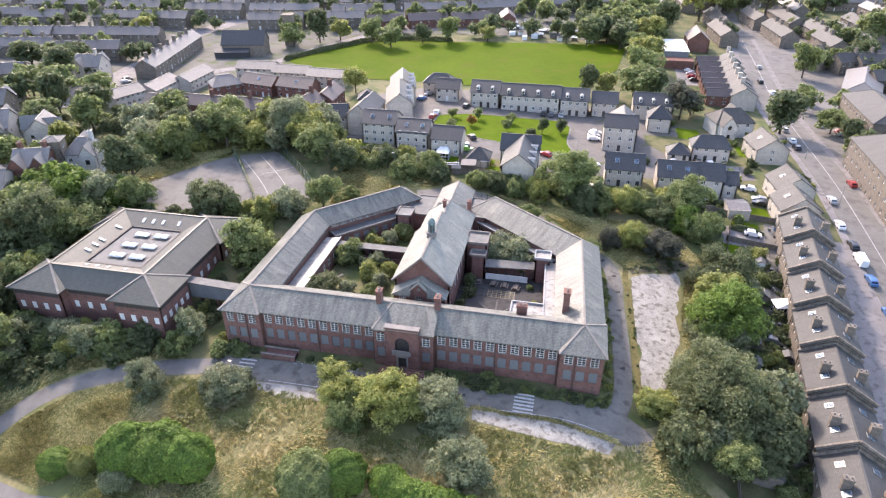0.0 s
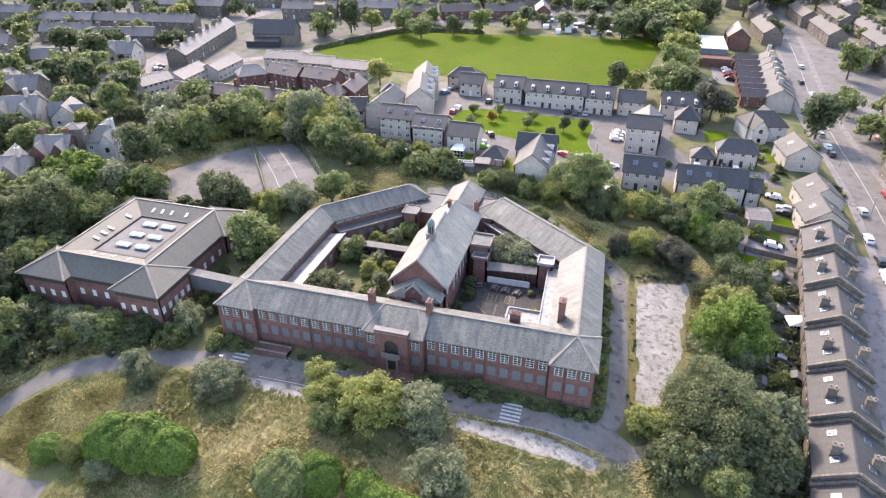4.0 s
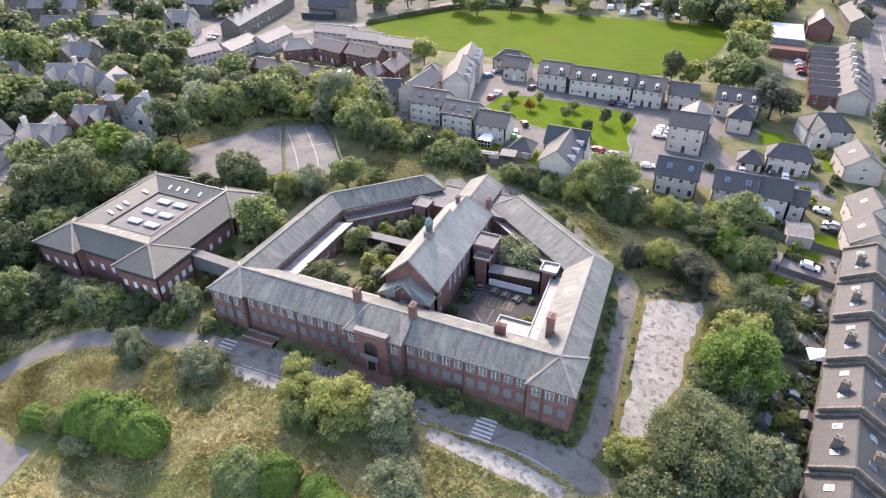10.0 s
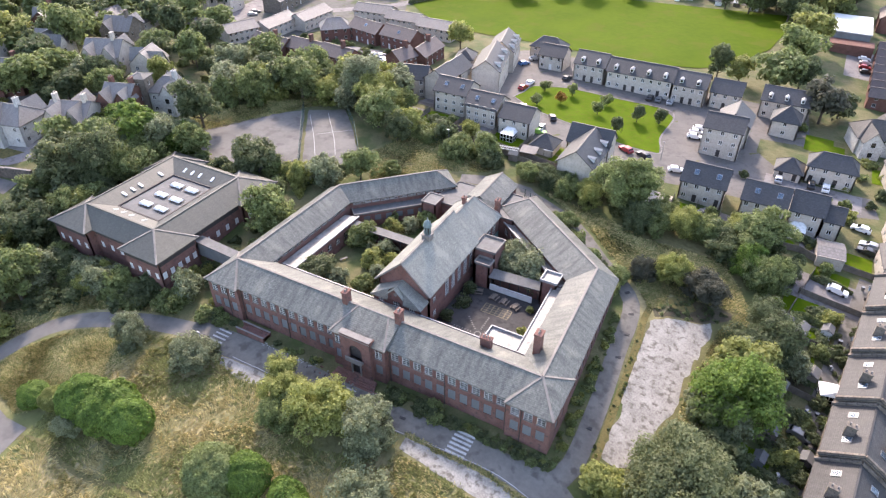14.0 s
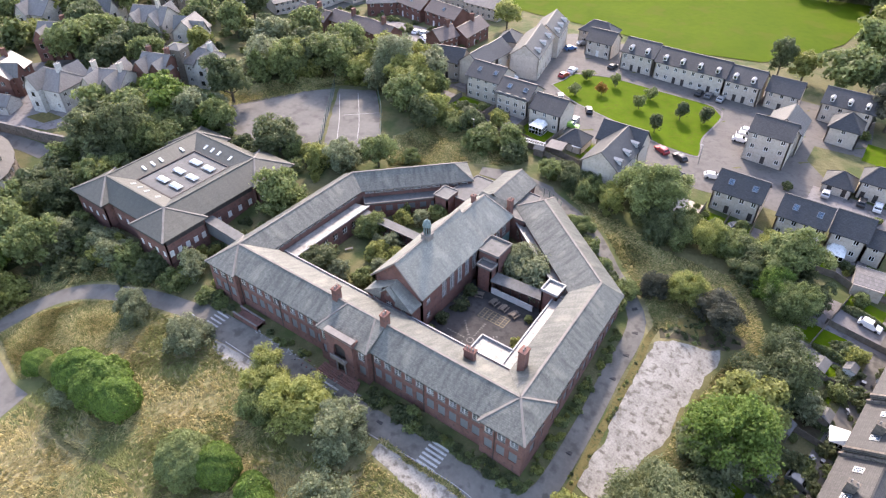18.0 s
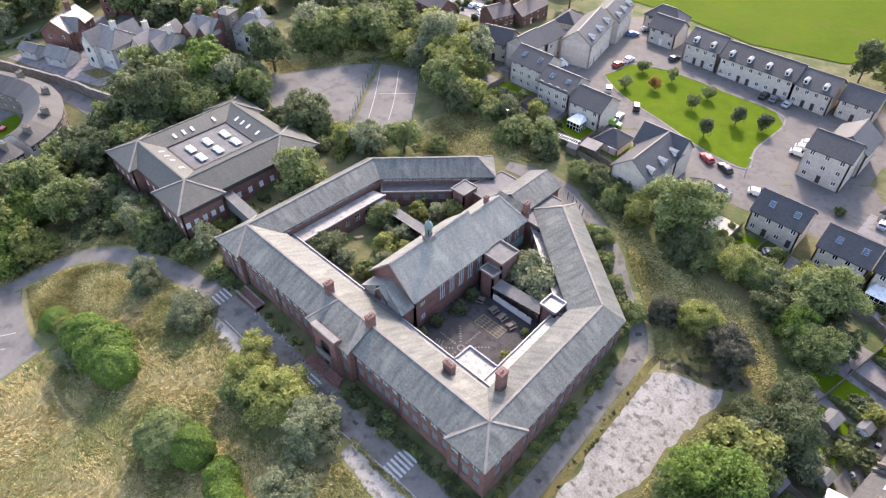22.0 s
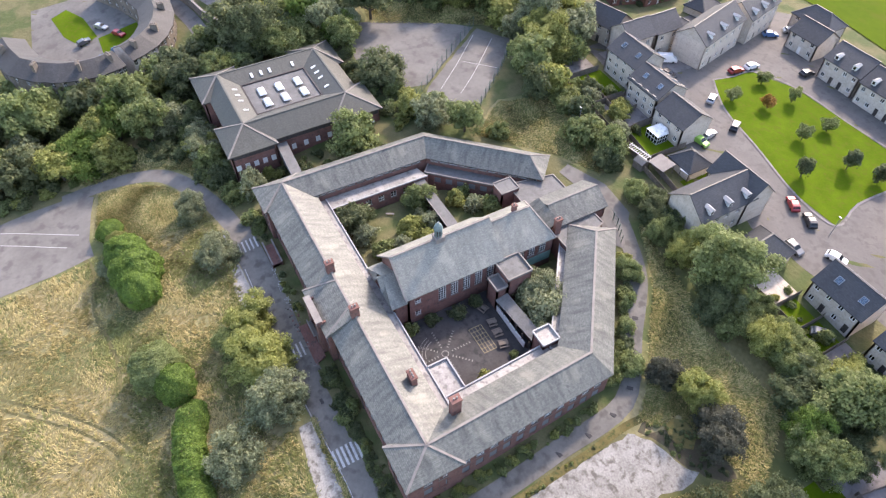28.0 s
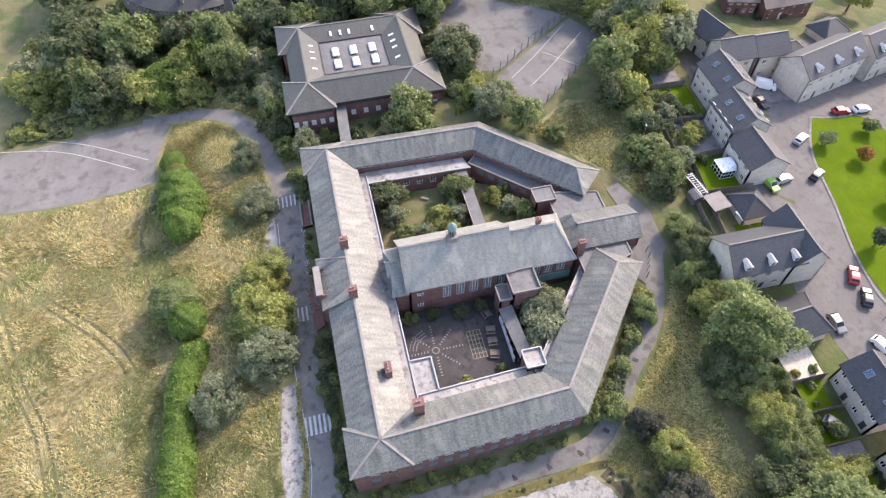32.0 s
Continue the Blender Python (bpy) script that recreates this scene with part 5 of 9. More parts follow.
# ---- houses ----
def house(label, x, y, w, d, eave, ridge, ang=0, wall=None, roof=None, storeys=2, nf=3, nb=3, ne=0, hip=0.0, dormers=0, back_dormers=0, stacks=(), doors=(), skylights=0, name="house", z=None, group="", bays=(), french=0, frame=None, category="house", parapet=False, wings=()):
    """A house with its front to -y before turning; w along the ridge, d deep."""
    wall, roof = wall or STONE, roof or TILE
    c, s = math.cos(radians(ang)), math.sin(radians(ang))
    zs = [ground(x + c * a - s * b, y + s * a + c * b) for a in (-w / 2, 0, w / 2) for b in (-d / 2, d / 2)]
    z0 = (sum(zs) / len(zs)) if z is None else z
    h = thing(name, label, category, Matrix.Translation((x, y, z0)) @ Matrix.Rotation(radians(ang), 4, 'Z'), group)
    base = min(zs) - z0 - 0.8
    a, b, o = w / 2, d / 2, .35
    sh = eave / storeys
    remote = math.hypot(x - 20, y + 20) > 172
    bars, panes, shells = [], [], []

    def wall_at(p, q, n, kind):
        L = (Vector(q) - Vector(p)).length
        ops, dd = [], []
        for f in range(storeys):
            for i in range(n):
                cx = L * (i + .5) / n
                if f == 0 and kind == "front" and i in doors:
                    dd.append((cx - .5, cx + .5, 0.1, 2.2))
                elif f == 0 and kind == "back" and french and i % 2 == 0:
                    dd.append((cx - .9, cx + .9, 0.1, 2.2))
                else:
                    ops.append((cx - .55, cx + .55, f * sh + .95, f * sh + 2.2))
        dv = Vector(q) - Vector(p)
        m = Matrix.Translation((*p, 0)) @ Matrix.Rotation(math.atan2(dv.y, dv.x), 4, 'Z')
        if remote:
            shells.append(turned(facade(L, eave, ops + dd, base=base), m))
            bars.append(turned(joined(*[box(p0, .12, q0, p1, .16, q1) for p0, p1, q0, q1 in dd] or [box(0, .1, 0, .01, .11, .01)]), m))
            dd = []
            ob = h
        else:
            ob = part("wall", facade(L, eave, ops + dd, base=base), wall, h, at=m)
        if remote:
            for p0, p1, q0, q1 in ops:
                t = m @ Matrix.Translation(((p0 + p1) / 2, .12, q0))
                bars.append(turned(window_bars(1.1, 1.25, 2, 1), t))
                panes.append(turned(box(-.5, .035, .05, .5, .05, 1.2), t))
            ops = []
        for p0, p1, q0, q1 in ops:
            add_window(ob, (p0 + p1) / 2, q0, 1.1, 1.25, 2, 1, sill=False, frame_mat=frame)
        for p0, p1, q0, q1 in dd:
            if p1 - p0 > 1.5:
                add_window(ob, (p0 + p1) / 2, q0, 1.8, 2.1, 4, 2, sill=False)
            else:
                part("door", kept(("door",), lambda: box(-.5, 0, 0, .5, .06, 2.1), DARKWOOD), None, ob, at=Matrix.Translation(((p0 + p1) / 2, .12, q0)))
        return ob

    wall_at((-a, -b), (a, -b), nf, "front")
    wall_at((a, -b), (a, b), ne, "end")
    wall_at((a, b), (-a, b), nb, "back")
    wall_at((-a, b), (-a, -b), ne, "end")
    if shells:
        part("wall", joined(*shells), wall, h)
    if bars:
        tagged(part("window_frames", joined(*bars), frame or WHITE, h), kind="stuff")
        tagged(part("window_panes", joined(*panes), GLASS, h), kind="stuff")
    k = hip * b
    e = eave - (ridge - eave) * o / b
    A, B, C, D = (-a - o, -b - o, e), (a + o, -b - o, e), (a + o, b + o, e), (-a - o, b + o, e)
    if hip:
        P, Q = (-a - o + k + o, 0, ridge), (a + o - k - o, 0, ridge)
        for p in ([A, B, Q, P], [C, D, P, Q], [B, C, Q], [D, A, P]):
            part("roof_slope", slab(p, .18), roof, h)
        for p, q in ((P, A), (P, D), (Q, B), (Q, C)):
            part("hip_cap", bar(p, q, .3), roof, h)
    else:
        P, Q = (-a - o, 0, ridge), (a + o, 0, ridge)
        for p in ([A, B, Q, P], [C, D, P, Q]):
            part("roof_slope", slab(p, .18), roof, h)
        for xx in (-a, a - .3):
            part("gable", ([(xx, -b, eave), (xx, b, eave), (xx, 0, ridge - .15), (xx + .3, -b, eave), (xx + .3, b, eave), (xx + .3, 0, ridge - .15)],
                           [(0, 2, 1), (3, 4, 5), (0, 1, 4, 3), (1, 2, 5, 4), (2, 0, 3, 5)]), wall, h)
    part("ridge_cap", bar(P, Q, .3), roof, h)
    slope = math.atan2(ridge - eave, b)
    for side, n in ((-1, dormers), (1, back_dormers)):
        for i in range(n):
            cx = -a + w * (i + .5) / n
            zz = eave + .5
            yy = side * (b - .55)
            dm = part("dormer", joined(box(-.75, -1.1, 0, .75, 1.1, 1.5)), WHITE, h, "white dormer", at=Matrix.Translation((cx, yy - side * .7, zz)) @ Matrix.Diagonal((.68, .85, .74, 1)))
            part("dormer_roof", joined(slab([(-.95, -1.3, 1.45), (0, -1.3, 1.95), (0, 1.2, 1.95), (-.95, 1.2, 1.45)], .1), slab([(0, -1.3, 1.95), (.95, -1.3, 1.45), (.95, 1.2, 1.45), (0, 1.2, 1.95)], .1)), LEAD, dm)
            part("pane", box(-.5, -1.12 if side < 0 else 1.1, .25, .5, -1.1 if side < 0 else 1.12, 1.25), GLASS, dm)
    for i in range(skylights):
        for side in (-1, 1):
            cx = -a + w * (i + .5) / skylights + .4
            t = Matrix.Translation((cx, side * b * .5, (eave + ridge) / 2 + .08)) @ Matrix.Rotation(-side * slope, 4, 'X')
            sk = part("roof_window", kept(("roof_window",), lambda: box(-.6, -.7, -.05, .6, .7, .06), METAL), None, h, at=t)
            part("pane", kept(("roof_pane",), lambda: box(-.5, -.6, .06, .5, .6, .075), SKYBLUE), None, sk)
    if parapet:
        for xx in (-a - .1, a + .1):
            for sy in (-1, 1):
                part("gable_parapet", bar((xx, sy * (b + .4), e + .1), (xx, 0, ridge + .12), .42, .75, .35), wall, h)
    for wx, side, ww, out, we, wr in wings:
        yf = side * (b + out)
        y0, y1 = sorted((0, yf))
        wg = part("wing", box(wx - ww / 2, y0, base, wx + ww / 2, y1, we), wall, h)
        part("gable", turned(([(-ww / 2, 0, 0), (ww / 2, 0, 0), (0, 0, wr - we - .1), (-ww / 2, .3, 0), (ww / 2, .3, 0), (0, .3, wr - we - .1)], [(0, 1, 2), (5, 4, 3), (0, 3, 4, 1), (1, 4, 5, 2), (2, 5, 3, 0)]), Matrix.Translation((wx, yf - (.3 if side > 0 else 0), we))), wall, wg)
        for s2 in (-1, 1):
            part("roof_slope", slab([(wx + s2 * (ww / 2 + .3), yf + side * .35, we - .15), (wx + s2 * (ww / 2 + .3), 0, we - .15), (wx, 0, wr), (wx, yf + side * .35, wr)][::-side * s2], .16), roof, wg)
        for zz in (.9, 3.9):
            part("window", turned(window_bars(1.3, 1.5, 2, 2), Matrix.Translation((wx, yf + side * .02, zz)) @ Matrix.Rotation(0 if side < 0 else math.pi, 4, 'Z')), WHITE, wg)
            part("pane", turned(box(-.6, -.01, .05, .6, .03, 1.45), Matrix.Translation((wx, yf + side * .02, zz)) @ Matrix.Rotation(0 if side < 0 else math.pi, 4, 'Z')), GLASS, wg)
    for sx, sy in stacks:
        zc = ridge - abs(sy) * (ridge - eave) / b
        st = part("chimney", kept(("chimney", wall.name), lambda: joined(box(-.45, -.75, -1.2, .45, .75, 1.9), box(-.53, -.83, 1.9, .53, .83, 2.1)), wall), None, h, at=Matrix.Translation((sx, sy, zc)))
        for j in () if remote else (-.4, .4):
            part("pot", kept(("pot",), lambda: lathe([(.16, 0), (.13, .4), (.16, .45)], 8), PLINTH), None, st, at=Matrix.Translation((0, j, 2.1)))
    return h


SKYBLUE = glass_material("roof_window_glass", (0.30, 0.42, 0.55))
new_build = "buff stone modern house with dark tiled roof"
house(new_build + " and tall garden windows", -32, 97, 10.5, 9, 6.9, 9.8, 0, storeys=3, nf=4, nb=4, french=0, skylights=2)
house(new_build + " and roof windows", -20.8, 94.6, 10, 9, 6, 8.8, 0, storeys=3, nf=4, nb=4, skylights=2)
house(new_build + " beside a conservatory", -10, 93.4, 9, 8.6, 5.4, 8.2, 0, storeys=2, nf=3, nb=3)
house("buff stone gabled cottage of the estate", -40.5, 103, 8, 8, 7, 10, 90, storeys=2, nf=2, nb=2)
house("buff stone gabled cottage of the estate", -40.5, 112, 8, 8, 7, 10, 90, storeys=2, nf=2, nb=2)
row = "rendered three-storey terrace with white dormers facing the green"
house(row, -6, 147, 10.5, 9.6, 6.0, 9.1, 0, nf=4, nb=4, dormers=2, skylights=0, doors=(1, 2), group="terrace by the green")
house(row, 10.8, 146.5, 21.4, 9.6, 6.0, 9.1, 0, nf=8, nb=8, dormers=4, doors=(2, 3, 6), group="terrace by the green")
house(row, 26.6, 146.5, 10.2, 9.6, 6.0, 9.1, 0, nf=4, nb=4, dormers=2, doors=(1, 2), group="terrace by the green")
house(new_build, -21, 150, 9, 8, 5.2, 8, 0, nf=3, nb=3, doors=(1,))
house("buff stone coach house with hipped roof", -26, 158, 12, 7.5, 5, 7.8, 0, nf=3, nb=3, hip=.9)
house("long buff stone terrace with white dormers", -33.2, 123, 19, 9, 7.6, 11, 105, storeys=2, nf=6, nb=6, dormers=3, doors=(1, 3))
house("long buff stone terrace with white dormers", -37, 142, 15, 9, 7.6, 11, 105, storeys=2, nf=5, nb=5, dormers=3, doors=(1,))
house("hipped stone garage of the estate", -43, 122, 7, 6.5, 2.6, 5, 105, storeys=1, nf=0, nb=0, hip=.9)
house("hipped stone garage of the estate", -50, 138, 8, 6.5, 2.6, 5, 105, storeys=1, nf=0, nb=0, hip=.9)
house("tall buff stone house with white dormers", 13.3, 80, 14.5, 9.2, 6.6, 10.2, 90, storeys=2, nf=5, nb=5, dormers=3, doors=(2,))
house("dark-roofed cross wing of a stone house", 12.6, 88.2, 11, 7, 6.6, 10.1, 0, storeys=2, nf=0, nb=3)
house("low stone house with dark hipped roof", 26.5, 81, 11, 8, 3.4, 6.6, 95, storeys=1, nf=2, nb=2, hip=.8)
house("hipped stone garage of the estate", 0.5, 87, 6.4, 6.2, 2.6, 5, 0, storeys=1, nf=0, nb=0, hip=.9)
semi = "pair of buff stone houses with blue-tinted roof windows"
house(semi, 42.3, 87.3, 10.4, 8, 5.6, 8.9, 0, nf=4, nb=4, french=0, skylights=2, doors=(1, 3))
house(semi, 56.3, 86.8, 9.8, 8, 5.6, 8.8, 0, nf=4, nb=4, skylights=2, doors=(1, 3))
house("buff stone house with dark tiled roof", 65.6, 88, 7, 8, 5.6, 8.9, 0, nf=2, nb=2)
house("low stone wing with tiled roof", 71.2, 88.4, 4, 6.5, 4.6, 7, 0, nf=1, nb=1)
house("tall buff stone house with white door", 41.8, 114.6, 10, 8.6, 8.2, 11, 0, storeys=3, nf=3, nb=3, doors=(1,), skylights=0)
house("stone house with steep cross roof", 43.2, 124.5, 10, 9, 6.4, 9.6, 90, nf=3, nb=3)
house(row, 54.5, 150, 13.5, 9, 6.0, 9.1, 0, nf=4, nb=4, dormers=3, doors=(1, 2))
house(new_build, 37.5, 148, 9, 8, 5.4, 8.4, 0, nf=3, nb=3, doors=(1,))
house("small stone house with hipped roof", 56, 137, 7.6, 7.6, 5.2, 8.6, 0, nf=1, nb=2, hip=1.0)
house("hipped double garage with dark doors", 60, 110.5, 6.6, 6.4, 2.7, 5.2, 0, storeys=1, nf=2, nb=0, hip=.95, doors=(0, 1))
house("stone coach house over garage doors", 69.6, 113.2, 11.4, 7, 5, 7.8, 0, nf=4, nb=3, hip=.7, doors=(0, 1, 2))
house("white rendered house with grey hipped roofs", 80, 141, 13, 10, 5.4, 9, 15, wall=RENDERED, roof=TERRACE_SLATE, nf=3, nb=3, hip=.7, wings=((-3.4, -1, 5, 3, 5.2, 8.4), (3, 1, 5, 2.5, 5.2, 8.4)))
for xx, yy, w, an in ((87.5, 119, 11, 100), (88, 90.5, 10, 97), (86.6, 78.4, 9.4, 95)):
    house("buff stone gabled house beside the road", xx, yy, w, 10, 5, 8.4, an, wall=STONE, roof=TERRACE_SLATE, nf=2, nb=2, ne=1, skylights=1)

# the stepped terrace down the hill
for k in range(-1, 7):
    yy = -12.4 + 12.35 * k
    house("sooty stone terraced pair with grey roof and tall chimneys", 77 + .125 * yy, yy, 11.9, 10.4, 7.2, 10.3, 83, wall=SOOT, roof=TERRACE_SLATE, parapet=True, storeys=2, nf=4, nb=4, doors=(1, 2), stacks=((-1.2, 2.6), (-1.2, -3.4)),
          z=2.5 + .1 * yy - 10.3, group="stepped terrace", name="terraced_house", skylights=2)

# tall blocks over the road
for xx, yy, w, d, an in ((118.5, 101, 40, 14, 89), (131, 153, 34, 15, 89), (136, 122, 14, 20, 0)):
    house("tall sooty stone building with many windows", xx, yy, w, d, 10.5, 14, an, wall=SOOT, roof=TERRACE_SLATE, storeys=3, nf=12 if w > 20 else 5, nb=10 if w > 20 else 5, hip=.8, name="stone_block")
house("low stone building with a grey roof", 145, 209, 40, 14, 4.5, 8, 70, wall=STONE, roof=TILE2, storeys=1, nf=8, nb=8, hip=.8, name="stone_block")

# villas among the trees
house("sooty brick villa with grey gabled roofs", -113, 45, 8.6, 9, 7.4, 10.6, 20, wall=BRICK2, roof=PALE_SLATE, wings=((-2.6, -1, 4.2, 1.6, 7, 10.2), (2.6, -1, 4.2, 1.2, 7, 10.2)), nf=3, nb=3, ne=2, stacks=((3, 1), (-3, 1)), name="villa")
house("square brick tower of a villa", -111, 50.6, 4.6, 4.6, 11, 11.8, 20, wall=SOOT, roof=FELT2, storeys=3, nf=1, nb=1, ne=1, hip=.9, name="villa_tower")
house("white rendered villa with pale hipped roof", -106, 55.6, 8.4, 9, 6.8, 10, 20, wall=RENDERED, roof=PALE_SLATE, wings=((2, -1, 4, 1.4, 6.4, 9.4), (-1.5, 1, 4, 2, 6.4, 9.6)), nf=3, nb=3, ne=2, hip=.7, stacks=((2, 1),), name="villa")
house("buff stone villa with pale gabled roofs and tall chimneys", -117.5, 32.2, 11, 11, 7, 10.2, 25, wall=STONE, roof=PALE_SLATE, wings=((-3, -1, 4.6, 1.4, 6.8, 10.4), (3, -1, 4.6, 1.4, 6.8, 10.4), (0, 1, 5, 2.5, 6.5, 10.4)), nf=3, nb=3, ne=3, stacks=((4, 0), (-4, 0)), name="villa")
house("white rendered villa with pale gabled roof", -134, 24.4, 13, 10.5, 6.2, 9.8, 14, hip=.6, wall=RENDERED, roof=PALE_SLATE, wings=((-2, -1, 4.6, 1.6, 6.4, 10), (2.4, 1, 4.6, 2, 6.4, 10)), nf=3, nb=3, ne=3, stacks=((3, 0),), name="villa")
house("pale stone villa with many gables", -147, 67, 12, 11, 7, 11, 25, wall=STONE, roof=PALE_SLATE, wings=((-3.4, -1, 4.6, 1.6, 6.6, 10.4), (3, -1, 4.6, 1, 6.6, 10.4), (3, 1, 4.6, 2, 6.6, 10.4)), nf=3, nb=3, ne=2, stacks=((3, 0),), name="villa")
house("pale stone villa with many gables", -131.4, 70, 9, 9, 6, 10, 115, wall=STONE, roof=PALE_SLATE, wings=((-1.8, -1, 4.2, 1.4, 5.8, 9.4), (1.8, 1, 4.2, 1.6, 5.8, 9.4)), nf=3, nb=3, ne=2, name="villa")
house("brick villa beside the road", -154.4, 19.6, 12.5, 9.5, 6.4, 9.8, 125, wall=BRICK2, roof=PALE_SLATE, wings=((-2.2, -1, 4.2, 1.4, 6.2, 9.6),), nf=3, nb=3, ne=2, stacks=((3, 0),), name="villa")

for xx, yy, an, wl in ((-162, 42, 30, BRICK2), (-172, 64, 110, STONE), (-166, 88, 20, SOOT), (-188, 50, 20, STONE), (-196, 80, 115, BRICK2), (-172.5, 146, 12, STONE), (-182, 141, 100, STONE)):
    house("pale-roofed villa among garden trees", xx, yy, 10.5, 10, 6.6, 10.4, an, wall=wl, roof=PALE_SLATE, wings=((-2.6, -1, 4.4, 1.4, 6.4, 9.9), (2.6, 1, 4.4, 1.6, 6.4, 9.9)), nf=3, nb=3, ne=2, stacks=((3, 0),), name="villa")

house("low grey-roofed extension of a villa", -146, 12.6, 8.5, 5.5, 2.8, 5, 20, wall=RENDERED, roof=PALE_SLATE, storeys=1, nf=2, nb=1, name="extension")
house("low white-walled outbuilding of a villa", -158, 8.4, 7, 4.5, 2.6, 4, 20, wall=RENDERED, roof=FELT2, storeys=1, nf=2, nb=1, name="outbuilding")
house("buff stone gabled house at the estate's end", -50, 103, 9, 8, 5.6, 8.6, 15, nf=3, nb=3, skylights=0, doors=(1,))
# red-brick and buff rows beyond the trees
for xx, yy, w, an in ((-117, 113, 16, -5), (-101.7, 114.2, 14.5, -3), (-86, 112, 13.5, -6), (-62.7, 131.3, 14, 91), (-66, 120.5, 8, 75)):
    house("low red-brick house with brown tiled roof", xx, yy, w, 7.6, 4.4, 7, an, wall=BRICK2, roof=TILE3, nf=4, nb=4, ne=0, doors=(1,), stacks=((2, 0),), group="red-brick rows")
for xx, yy, w, an in ((-95, 143.5, 15, -12), (-78.6, 141, 14.6, -8)):
    house("two-storey red-brick house with brown tiled roof", xx, yy, w, 8.4, 5.2, 8, an, wall=BRICK2, roof=TILE3, nf=5, nb=5, ne=0, doors=(1, 3), skylights=1, group="red-brick rows")
house("red-brick house with pale brown hipped roof", -109.2, 140, 11, 9.5, 5.2, 8.2, 42, wall=BRICK2, roof=TILE2, nf=3, nb=3, ne=2, hip=.6)
for xx, yy, w, an in ((-139, 118.5, 13, 70), (-134, 133.5, 17, 90), (-128.5, 149.4, 18, 88), (-108.3, 167.5, 16.5, 5), (-90.5, 163.5, 15.5, 1), (-73.6, 160, 15.5, -2)):
    house("low buff flats with pale brown tiled roof", xx, yy, w, 8.5, 4.8, 7, an, wall=STONE, roof=TILE2, nf=6, nb=6, group="buff flats")
for xx, yy, w, an in ((-190, 99, 14, 97), (-178, 105, 12, 108)):
    house("low buff house with pale gabled roof", xx, yy, w, 9, 3.4, 6.4, an, wall=STONE, roof=TILE2, nf=3, nb=3, storeys=1)
# old stone rows on the far hillside
def terrace_row(x, y, w, an, n=1, d=8.5, lab="old sooty stone terrace with grey slate roof"):
    house(lab, x, y, w, d, 5.8, 8.8, an, wall=SOOT, roof=TILE2, nf=max(3, int(w / 3.8)), nb=max(3, int(w / 3.8)), doors=(1, 4, 7), stacks=tuple((-w / 2 + 4 + 8 * i, 0) for i in range(int(w / 8))), group="old stone rows", name="terraced_house")
terrace_row(-159, 183, 60, 101)
for xx, yy, w, an in ((-202, 121, 31, 28), (-228, 175, 24, 16), (-197, 176, 30, 16), (-209, 207, 56, 9), (-250, 198, 30, 12), (-270, 238, 22, 15), (-215, 246, 54, 6), (-296, 241, 24, 15), (-262, 150, 34, 15), (-240, 140, 22, 20), (-300, 205, 36, 12)):
    terrace_row(xx, yy, w, an)
far_rng = random.Random(4)
for r in range(4):
    for c in range(4):
        terrace_row(-186 - c * 50 - (r % 2) * 9, 276 + r * 24 + far_rng.uniform(-3, 3) - c * 3, 40 + far_rng.uniform(-8, 6), 8 + far_rng.uniform(-3, 3))
for xx, yy, w, an in ((-140, 258, 30, 12), (-108, 268, 30, 15), (-146, 284, 40, 12), (-100, 292, 36, 15), (-60, 305, 36, 18), (-25, 318, 30, 22), (-130, 315, 40, 12), (-85, 330, 40, 14), (-40, 345, 40, 18), (5, 335, 30, 20), (30, 350, 40, 10), (-150, 345, 50, 10)):
    terrace_row(xx, yy, w, an)
for xx, yy, w, an in ((-35, 283, 22, 25), (-58, 276, 22, 25), (-15, 292, 16, 100), (-80, 268, 20, 25)):
    house("brick house with brown roof at the field edge", xx, yy, w, 8, 5, 8, an, wall=BRICK2, roof=TILE3, nf=5, nb=5)

# church
church = thing("church", "dark stone church with slate roof and tower", "church", Matrix.Translation((-133, 206, ground(-133, 206))) @ Matrix.Rotation(radians(12), 4, 'Z'))
part("nave_wall", box(-10, -6, -2, 10, 6, 6), SOOT, church)
for s in (-1, 1):
    p = [(-10.4, -6.5, 5.8), (10.4, -6.5, 5.8), (10.4, 0, 11.4), (-10.4, 0, 11.4)]
    part("roof_slope", slab(p if s < 0 else [(x, -y, z) for x, y, z in p][::-1]), TILE, church)
part("gable", joined(turned(gable_end(-6, 6, -10, 6, 11), Matrix.Rotation(radians(90), 4, 'Z')), turned(gable_end(-6, 6, 9.6, 6, 11), Matrix.Rotation(radians(90), 4, 'Z'))), SOOT, church)
part("tower", joined(box(16, 14, -2, 21, 19, 15), box(15.7, 13.7, 15, 21.3, 19.3, 15.8)), SOOT, church)
part("aisle", joined(box(-13, -9, -2, 3, -6, 3), slab([(-13.3, -9.3, 2.9), (3.3, -9.3, 2.9), (3.3, -6, 4.4), (-13.3, -6, 4.4)])), TILE, church)

